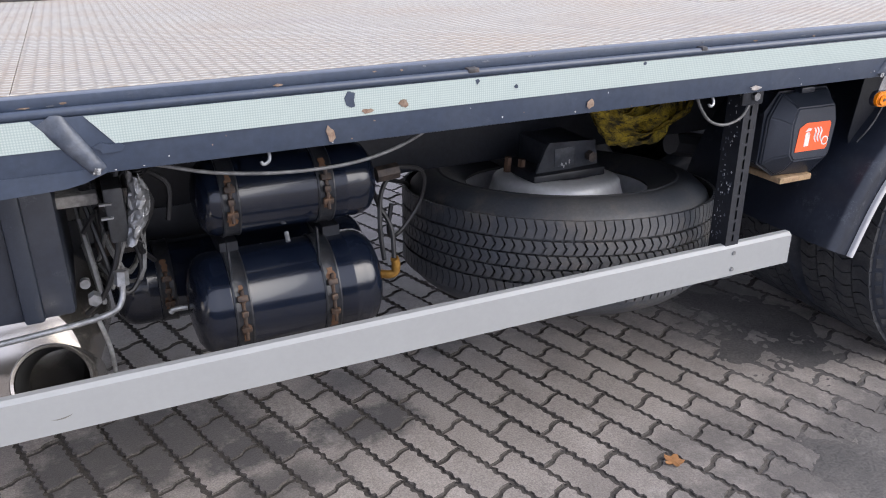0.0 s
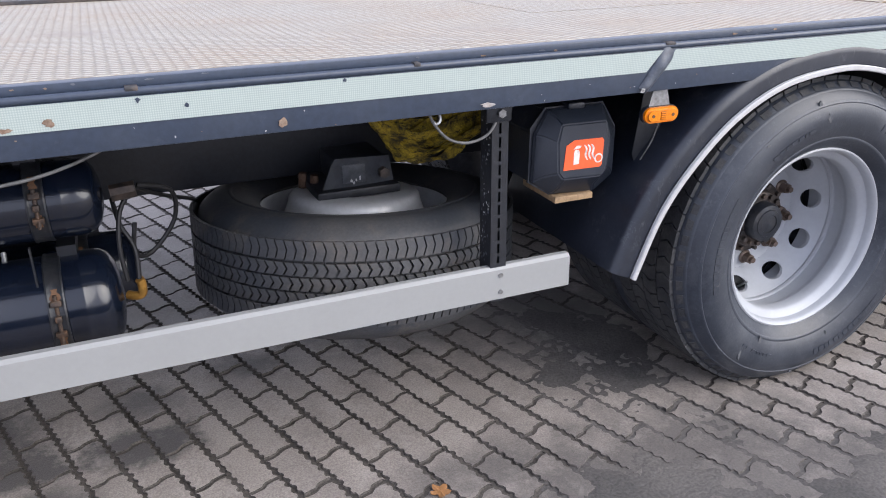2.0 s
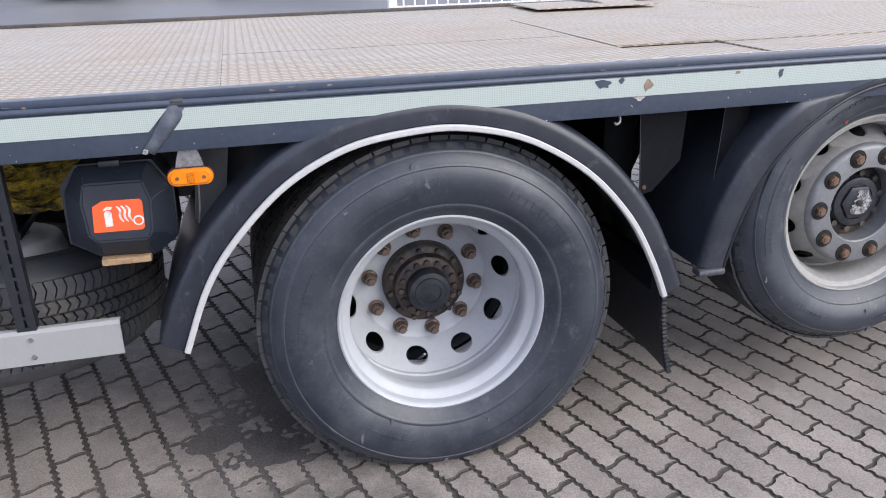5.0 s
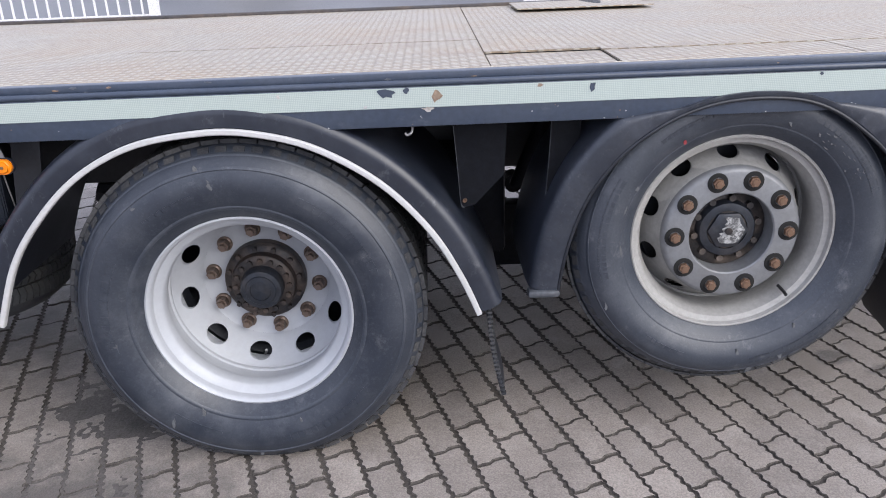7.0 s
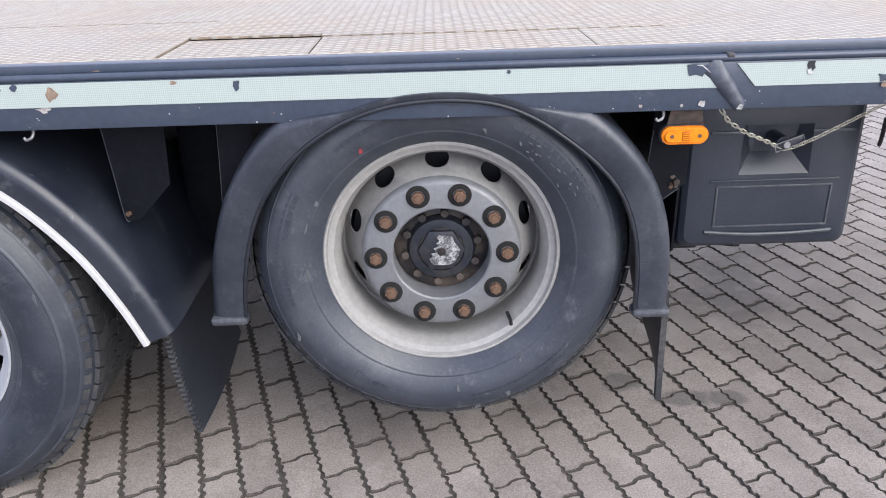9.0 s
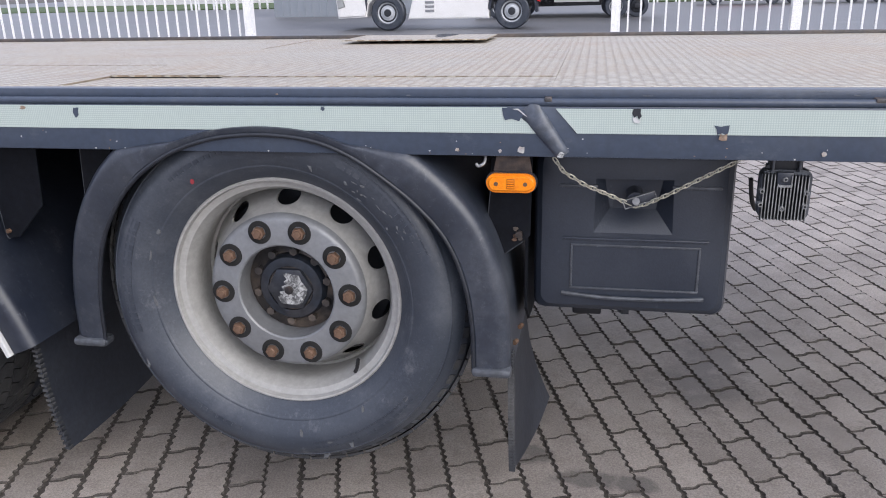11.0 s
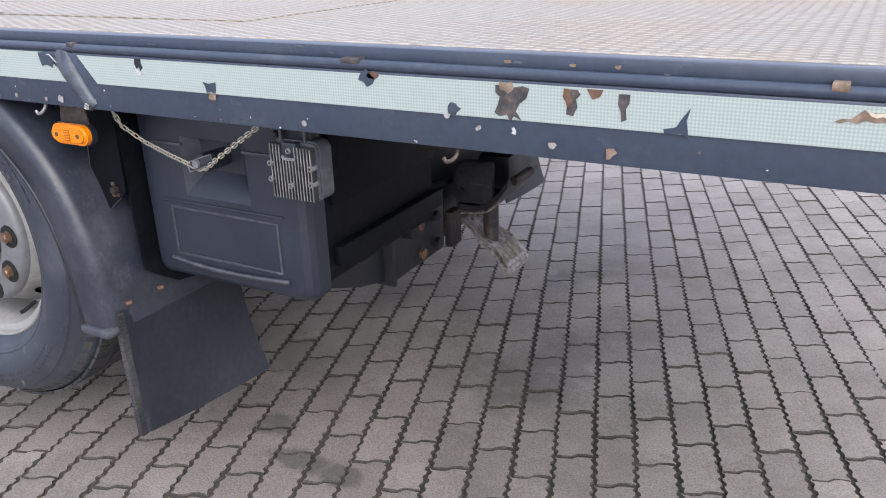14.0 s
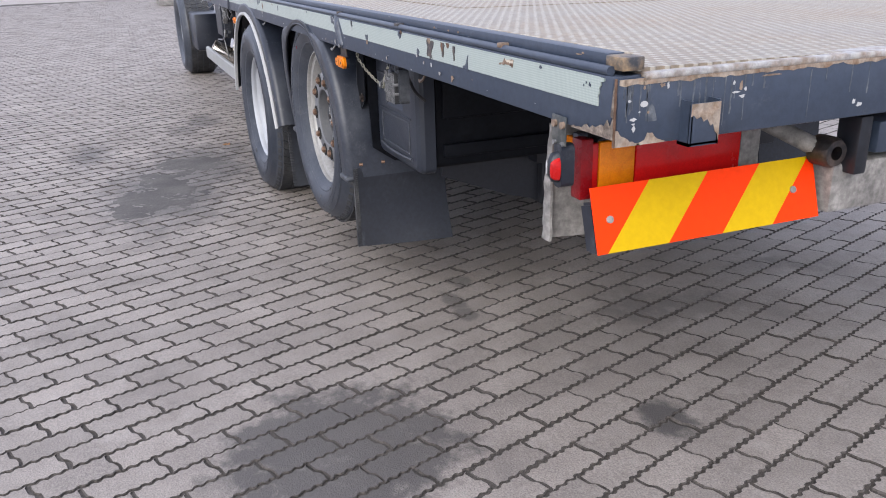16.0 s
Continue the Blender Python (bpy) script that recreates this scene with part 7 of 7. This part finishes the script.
r = bmesh.ops.extrude_face_region(q, geom=list(q.faces))
for v in [e for e in r["geom"] if isinstance(e, bmesh.types.BMVert)]:
    v.co.z += 0.0012
leaf = part("dry_leaf", q, M["leaf"], at=pose(1.345, -0.055, GZ, 0, 0, 40))
tagged(leaf, "curled dry orange-brown leaf on the paving", "leaf")

# ---- fence behind the yard ----
FY = 13.6
fence = thing("steel_fence", "white steel picket fence with square posts", "fence", at=(0, FY, 0))
def bar(x, w, z0, z1, name):
    part(name, new_box(x - w / 2, x + w / 2, -w / 2, w / 2, z0, z1), M["fence"], fence, smooth=False)
PICKET = finish("picket", new_box(-0.016, 0.016, -0.016, 0.016, GZ, 2.0), M["fence"], smooth=False)
for x0, x1 in ((-9.0, -1.96), (5.08, 8.14), (8.14, 11.2), (11.2, 14.3), (14.3, 22.0)):
    for z in (0.16, 1.75):
        part("fence_rail", new_box(x0, x1, -0.02, 0.02, z, z + 0.04), M["fence"], fence, smooth=False)
    k = int((x1 - x0) / 0.215)
    for i in range(1, k):
        o = new("picket", PICKET)
        o.parent = fence
        o.location = (x0 + (x1 - x0) * i / k, 0, 0)
for x in (-9.0, -1.96, 5.08, 8.14, 11.2, 14.3):
    bar(x, 0.16 if x in (-1.96, 5.08, 8.14) else 0.09, GZ, 2.1, "fence_post")
FY2 = 46.0
fence2 = thing("far_fence", "pale fence along the far edge of the lot", "fence", at=(0, FY2, 0))
for i in range(110):
    o = new("picket", PICKET)
    o.parent = fence2
    o.location = (-20 + 0.5 * i, 0, 0)
    o.scale = (3, 3, 1)
part("fence_rail", new_box(-20, 36, -0.03, 0.03, 1.8, 1.9), M["fence"], fence2)

# ---- parked vehicles on the lot ----
def wheel_parts(parent, x, y, r, w, mat):
    q = lathe(bmesh.new(), [(r * 0.60, 0.01), (r * 0.66, -0.02), (r * 0.92, -0.02), (r, 0.02), (r, w - 0.02), (r * 0.92, w), (r * 0.6, w)], 36)
    t = part("wheel", q, M["rubber"], parent, at=pose(x, y, r + GZ))
    q = lathe(bmesh.new(), [(r * 0.60, 0.0), (r * 0.56, 0.03), (r * 0.50, 0.05), (r * 0.30, 0.03), (r * 0.26, -0.01), (0.0, -0.02)], 30)
    part("rim", q, mat, t)
    q = lathe(bmesh.new(), [(r * 0.43, 0.030), (r * 0.44, 0.022), (r * 0.52, 0.030), (r * 0.52, 0.042)], 30)
    lathe(q, [(r * 0.22, 0.0), (r * 0.21, -0.024), (0.0, -0.03)], 24)
    part("rim_slot", q, M["paint_dark"], t)


def side_shape(name, poly, y0, depth, mat, parent, bevel=0.03):
    q = prism(bmesh.new(), poly, depth, Matrix.Translation((0, y0, 0)))
    if bevel:
        bmesh.ops.bevel(q, geom=[e for e in q.edges if abs(e.verts[0].co.y - e.verts[1].co.y) < 1e-6], offset=bevel, segments=2, affect="EDGES")
    return part(name, q, mat, parent)


def tractor(x, y):
    t = thing("tractor_unit", "white road tractor unit without trailer on the asphalt", "truck", at=(x, y, 0))
    wheel_parts(t, 0.0, 0.0, 0.51, 0.3, M["silver"])
    wheel_parts(t, 3.72, 0.0, 0.51, 0.6, M["silver"])
    side_shape("cab", [(-1.55, 0.34), (-1.60, 0.95), (-1.42, 1.60), (-1.30, 3.5), (0.75, 3.6), (0.85, 1.05), (0.62, 1.05), (0.50, 0.92), (0.32, 1.03), (0, 1.10), (-0.32, 1.03), (-0.58, 0.75), (-0.66, 0.38)], -0.02, 2.3, M["truck_white"], t, 0.05)
    side_shape("side_skirt", [(0.62, 0.30), (3.05, 0.30), (3.05, 0.95), (2.0, 1.02), (0.82, 1.08)], 0.0, 0.5, M["truck_white"], t, 0.03)
    side_shape("chassis", [(0.8, 0.75), (4.55, 0.75), (4.55, 1.0), (0.8, 1.0)], 0.4, 1.5, M["paint_dark"], t)
    side_shape("rear_mudguard", [(3.02, 0.55), (3.06, 0.90), (3.25, 1.12), (3.55, 1.20), (3.9, 1.20), (4.2, 1.10), (4.42, 0.85), (4.46, 0.45), (4.40, 0.45), (4.36, 0.82), (4.15, 1.03), (3.9, 1.10), (3.6, 1.10), (3.3, 1.0), (3.14, 0.82), (3.10, 0.55)], 0.0, 0.65, M["black_plastic"], t, 0.01)
    side_shape("tail_lamp", [(4.44, 0.75), (4.52, 0.75), (4.52, 0.92), (4.44, 0.92)], 0.05, 0.3, M["red_lens"], t, 0.01)
    side_shape("front_mudguard", [(-0.66, 0.55), (-0.60, 0.85), (-0.30, 1.10), (0, 1.18), (0.35, 1.10), (0.55, 0.95), (0.68, 1.1), (0.55, 1.2), (0.0, 1.30), (-0.4, 1.2), (-0.70, 0.9)], -0.025, 0.2, M["black_plastic"], t, 0.01)
    side_shape("coupling_plate", [(2.6, 1.05), (4.1, 1.05), (3.9, 1.22), (2.9, 1.22)], 0.8, 0.7, M["paint_dark"], t)
    for z in (0.50, 0.62, 0.74):
        side_shape("step", [(1.15, z), (1.42, z), (1.42, z + 0.07), (1.15, z + 0.07)], -0.012, 0.03, M["steel"], t, 0.0)
    side_shape("door_window", [(-1.05, 2.1), (-0.2, 2.1), (-0.2, 2.8), (-0.95, 2.8)], -0.03, 0.02, M["glass_dark"], t, 0.0)
    side_shape("headlight", [(-1.53, 0.62), (-1.30, 0.68), (-1.36, 0.92), (-1.56, 0.88)], -0.04, 0.3, M["alu"], t, 0.02)
    return t


def boxtruck(x, y):
    t = thing("box_truck", "black box truck parked on the asphalt", "truck", at=(x, y, 0))
    wheel_parts(t, 0.0, 0.0, 0.40, 0.25, M["silver"])
    wheel_parts(t, 0.75, 0.5, 0.40, 0.25, M["paint_dark"])
    wheel_parts(t, -4.2, 0.0, 0.40, 0.25, M["silver"])
    side_shape("box_body", [(-2.6, 0.95), (1.6, 0.95), (1.6, 3.3), (-2.6, 3.3)], 0.0, 2.3, M["car_black"], t, 0.04)
    side_shape("cab", [(-5.2, 0.45), (-5.2, 1.25), (-4.6, 1.5), (-4.2, 2.3), (-2.8, 2.4), (-2.8, 0.45)], 0.0, 2.0, M["car_black"], t, 0.08)
    side_shape("cab_window", [(-4.5, 1.55), (-4.1, 2.15), (-3.3, 2.15), (-3.3, 1.55)], -0.012, 0.02, M["glass_dark"], t, 0.0)
    side_shape("side_bar", [(-2.2, 0.55), (-0.6, 0.55), (-0.6, 0.66), (-2.2, 0.66)], 0.0, 0.05, M["alu"], t, 0.0)
    return t


def car(x, y, name, label, mat, van=False, flip=1):
    t = thing(name, label, "van" if van else "car", at=(x, y, 0))
    L = 2.6 if not van else 3.3
    for wx in (-L / 2, L / 2):
        wheel_parts(t, wx, 0.0, 0.32 if not van else 0.36, 0.2, M["silver"])
    f = flip
    body = [(-2.05 * f, 0.28), (-2.10 * f, 0.62), (-1.95 * f, 0.86), (-1.10 * f, 0.96), (-0.45 * f, 1.42), (1.05 * f, 1.46), (1.85 * f, 1.02), (2.05 * f, 0.90), (2.08 * f, 0.34)]
    glass = [(-0.95 * f, 0.98), (-0.42 * f, 1.36), (1.0 * f, 1.40), (1.55 * f, 1.02)]
    if van:
        body = [(-2.7 * f, 0.30), (-2.75 * f, 0.85), (-2.45 * f, 1.15), (-1.75 * f, 1.30), (-1.15 * f, 2.05), (2.55 * f, 2.15), (2.65 * f, 0.35)]
        glass = [(-1.6 * f, 1.32), (-1.1 * f, 1.92), (-0.2 * f, 1.95), (-0.2 * f, 1.32)]
    if f < 0:
        body, glass = body[::-1], glass[::-1]
    side_shape("body", body, 0.02, 1.7, mat, t, 0.06)
    side_shape("side_window", glass, 0.008, 0.02, M["glass_dark"], t, 0.0)
    for s in (-1, 1):
        lamp = (2.04 if not van else 2.62) * s
        side_shape("lamp", [(lamp - 0.10, 0.70), (lamp + 0.02, 0.70), (lamp + 0.02, 0.86), (lamp - 0.10, 0.86)], 0.012, 0.2, M["alu"] if s * f < 0 else M["red_lens"], t, 0.0)
    return t


tractor(-1.42, 22.4)
boxtruck(5.4, 28.6)
car(3.6, 31.5, "panel_van", "black panel van behind the tractor unit", M["car_black"], True)
car(11.6, 40.0, "red_car", "red hatchback parked in a row", M["car_red"])
car(15.2, 40.3, "white_car", "white hatchback parked in a row", M["truck_white"], False, -1)
car(19.0, 40.3, "blue_car", "blue estate car parked in a row", M["car_blue"])
car(23.6, 39.5, "white_van", "white panel van parked in a row", M["truck_white"], True, -1)
car(28.0, 40.0, "white_car", "white hatchback at the end of the row", M["truck_white"], False, 1)
car(33.0, 40.0, "red_car", "red estate car at the end of the row", M["car_red"])

# ---- buildings that close the lot ----
def hall(x0, x1, y0, y1, h, mat, label):
    t = thing("hall", label, "building", at=((x0 + x1) / 2, y0, 0))
    x0, x1 = x0 - t.location.x, x1 - t.location.x
    part("wall", new_box(x0, x1, 0, y1 - y0, GZ, h), mat, t, smooth=False)
    part("roof", new_box(x0 - 0.3, x1 + 0.3, -0.3, y1 - y0 + 0.3, h, h + 0.3), M["paint_dark"], t, smooth=False)
    k = int((x1 - x0) / 0.35)
    for i in range(k):
        part("sheet_rib", new_box(x0 + 0.35 * i, x0 + 0.35 * i + 0.06, -0.03, 0.01, GZ, h), mat, t, smooth=False)
hall(-9.5, -3.9, 33.5, 40, 4.5, M["wall_grey"], "grey ribbed sheet-metal shed beside the lot")
hall(-40, 60, 62, 75, 6.0, M["wall_white"], "long pale warehouse behind the lot")
verge = part("grass_strip", new_box(-60, 60, 46.5, 61, GZ, GZ + 0.06), M["grass"])
tagged(verge, "grass verge in front of the warehouse", "grass", kind="stuff")
for x in (-21.9, -20.6):
    blk = part("concrete_block", new_box(x - 0.3, x + 0.3, 0.9, 1.5, GZ, 0.45, bevel=0.04), M["grey_flap"])
    tagged(blk, "low concrete block far across the yard", "concrete block", "concrete blocks")

# ---- packed mud where the joints have filled up ----
def mud(cx, cy, rx_, ry_, label, seed):
    q = bmesh.new()
    bmesh.ops.create_grid(q, x_segments=110, y_segments=110, size=1.0)
    for v in q.verts:
        d = v.co.xy.length
        x, y = cx + v.co.x * rx_, cy + v.co.y * ry_
        e = d + 0.55 * (noise.noise(Vector((x * 3, y * 3, seed))) + 0.5 * noise.noise(Vector((x * 11, y * 11, seed))))
        h = min(max((1.0 - e) / 0.55, 0.0), 1.0)
        v.co = Vector((x, y, GZ - 0.0085 + h * 0.0100 + 0.0026 * noise.noise(Vector((x * 40, y * 40, seed)))))
    m_ = part("mud", q, M["mud"])
    tagged(m_, label, "mud", kind="stuff")
mud(1.95, -0.32, 0.62, 0.34, "dark packed mud covering the paving joints", 1.0)
mud(2.55, -0.62, 0.80, 0.42, "dark packed mud beside the wheel", 5.0)
mud(2.05, 0.40, 0.42, 0.55, "dark damp mud in front of the wheel", 9.0)

# ---- interlocking concrete pavers in running bond ----
PU, PV = 0.2072, 0.1066                   # pitch along and across a stone
ANG = radians(17.3)
AU, AV = Vector((-math.sin(ANG), math.cos(ANG))), Vector((math.cos(ANG), math.sin(ANG)))
AO = Vector((3.418, 0.186))


def outline(teeth, jl=0.0150, je=0.0140):
    """A stone about its centre: serrated long sides, S-shaped ends."""
    hu, hv = (PU - je) / 2, (PV - jl) / 2
    right = []
    for i in range(teeth):
        a = -PU / 2 + PU * (i + 0.18) / teeth
        w = PU / 2 / teeth
        right += [(min(a + k * w, hu - 0.0004), d) for k, d in ((0.0, 0.0032), (0.55, 0.0036), (1.0, -0.0032), (1.55, -0.0036))]
    end = [(-0.50, -0.0064), (-0.28, -0.0076), (-0.08, -0.0058), (0.08, 0.0058), (0.28, 0.0076), (0.50, 0.0064)] if teeth else [(-0.5, -0.003), (0.5, 0.003)]
    p = [(-hu + d, hv * 2 * t) for t, d in end]
    p += [(a, hv + d) for a, d in right]
    p += [(hu + d, hv * 2 * t) for t, d in reversed(end)]
    p += [(a, -hv + d) for a, d in reversed(right)]
    return p


WIDE, FINE, PLAIN = outline(6, 0.0130, 0.0120), outline(6, 0.0100, 0.0095), outline(0, 0.009, 0.009)
TIGHT = outline(6, 0.0072, 0.0072)
prng = random.Random(11)


def stone_geometry(ol, depth, wear, rough):
    """Side wall, a soiled rounded arris of uneven width, and the worn top."""
    k = len(ol)
    mid = [(u + prng.uniform(-rough, rough), v + prng.uniform(-rough, rough)) for u, v in ol]
    top = []
    for i, (u, v) in enumerate(mid):
        d = wear * prng.uniform(0.45, 1.5)
        top.append((u - math.copysign(min(d, abs(u)), u) * min(1.0, abs(u) / (PU / 2)) ** 6, v - math.copysign(d, v) * min(1.0, abs(v) / (PV / 2)) ** 3))
    verts = [(u, v, -depth) for u, v in ol] + [(u, v, -0.0035) for u, v in mid] + [(u, v, 0.0) for u, v in top]
    faces = [tuple(range(2 * k, 3 * k))]
    for s in range(2):
        faces += [(s * k + i, s * k + (i + 1) % k, (s + 1) * k + (i + 1) % k, (s + 1) * k + i) for i in range(k)]
    return verts, faces


def stone_mesh(name, verts, faces, k):
    me = bpy.data.meshes.new(name)
    me.from_pydata(verts, [], faces)
    me.materials.append(M["paver"])
    me.materials.append(M["soiled"])
    per = 2 * k + 1
    me.polygons.foreach_set("material_index", [0 if i % per == 0 else 1 for i in range(len(me.polygons))])
    me.update()
    return me


STONES = [stone_geometry(WIDE, 0.012, 0.0034, 0.0017) for _ in range(10)] + [stone_geometry(FINE, 0.012, 0.0026, 0.0011) for _ in range(8)] + [stone_geometry(TIGHT, 0.012, 0.0020, 0.0009) for _ in range(8)]
FAR_STONES = [stone_geometry(PLAIN, 0.011, 0.0030, 0.001) for _ in range(4)]
stone_meshes = [stone_mesh("paver", [(v, u, z) for u, v, z in V], F, len(FINE)) for V, F in STONES]
paving = thing("paving", "grey interlocking concrete block paving in running bond", "paving", kind="structure", at=(0, 0, GZ))
near_v, near_f, far_v, far_f = [], [], [], []
turn = -math.atan2(AU.x, AU.y)
count = 0
for i in range(-270, 120):
    for j in range(-140, 120):
        c = AO + AV * (PV * (i + 0.5)) + AU * (PU * (j + 0.5 + (0.5 if i % 2 else 0.0)))
        x, y = c
        if not (-27 < x < 13 and -7.0 < y < 13.4):
            continue
        if y > 7 and x < -6 or y < -4.2 and x < -14:
            continue
        z = prng.uniform(-0.0016, 0.0016)
        tx, ty = prng.gauss(0, 0.007), prng.gauss(0, 0.009)
        da = prng.gauss(0, 0.009)
        ca, sa = math.cos(turn + da), math.sin(turn + da)
        x += prng.gauss(0, 0.0012)
        y += prng.gauss(0, 0.0012)
        pick = prng.randrange(10) if x < 3.3 + 0.5 * y else 10 + prng.randrange(8)
        if x > 4.3 and y > 1.1 + 0.5 * prng.random():
            pick = 18 + prng.randrange(8)
        if 0.35 < x < 6.35 and -0.62 < y < 0.42 and count < 300:
            o = new("paver", stone_meshes[pick])
            o.parent = paving
            o.rotation_euler = (ty, -tx, turn + da)
            o.location = (x, y, z)
            count += 1
            continue
        fine = -1.2 < x < 8.2 and -1.9 < y < 3.6
        (V, F), sv, sf = (STONES[pick], near_v, near_f) if fine else (FAR_STONES[prng.randrange(4)], far_v, far_f)
        base = len(sv)
        sv += [(x + v * ca - u * sa, y + v * sa + u * ca, z + w + u * ty + v * tx) for u, v, w in V]
        sf += [tuple(base + k for k in f) for f in F]
for name, V, F, k in (("near_pavers", near_v, near_f, len(FINE)), ("far_pavers", far_v, far_f, len(PLAIN))):
    o = new(name, stone_mesh(name, V, F, k))
    o.parent = paving
    tagged(o, kind="stuff")
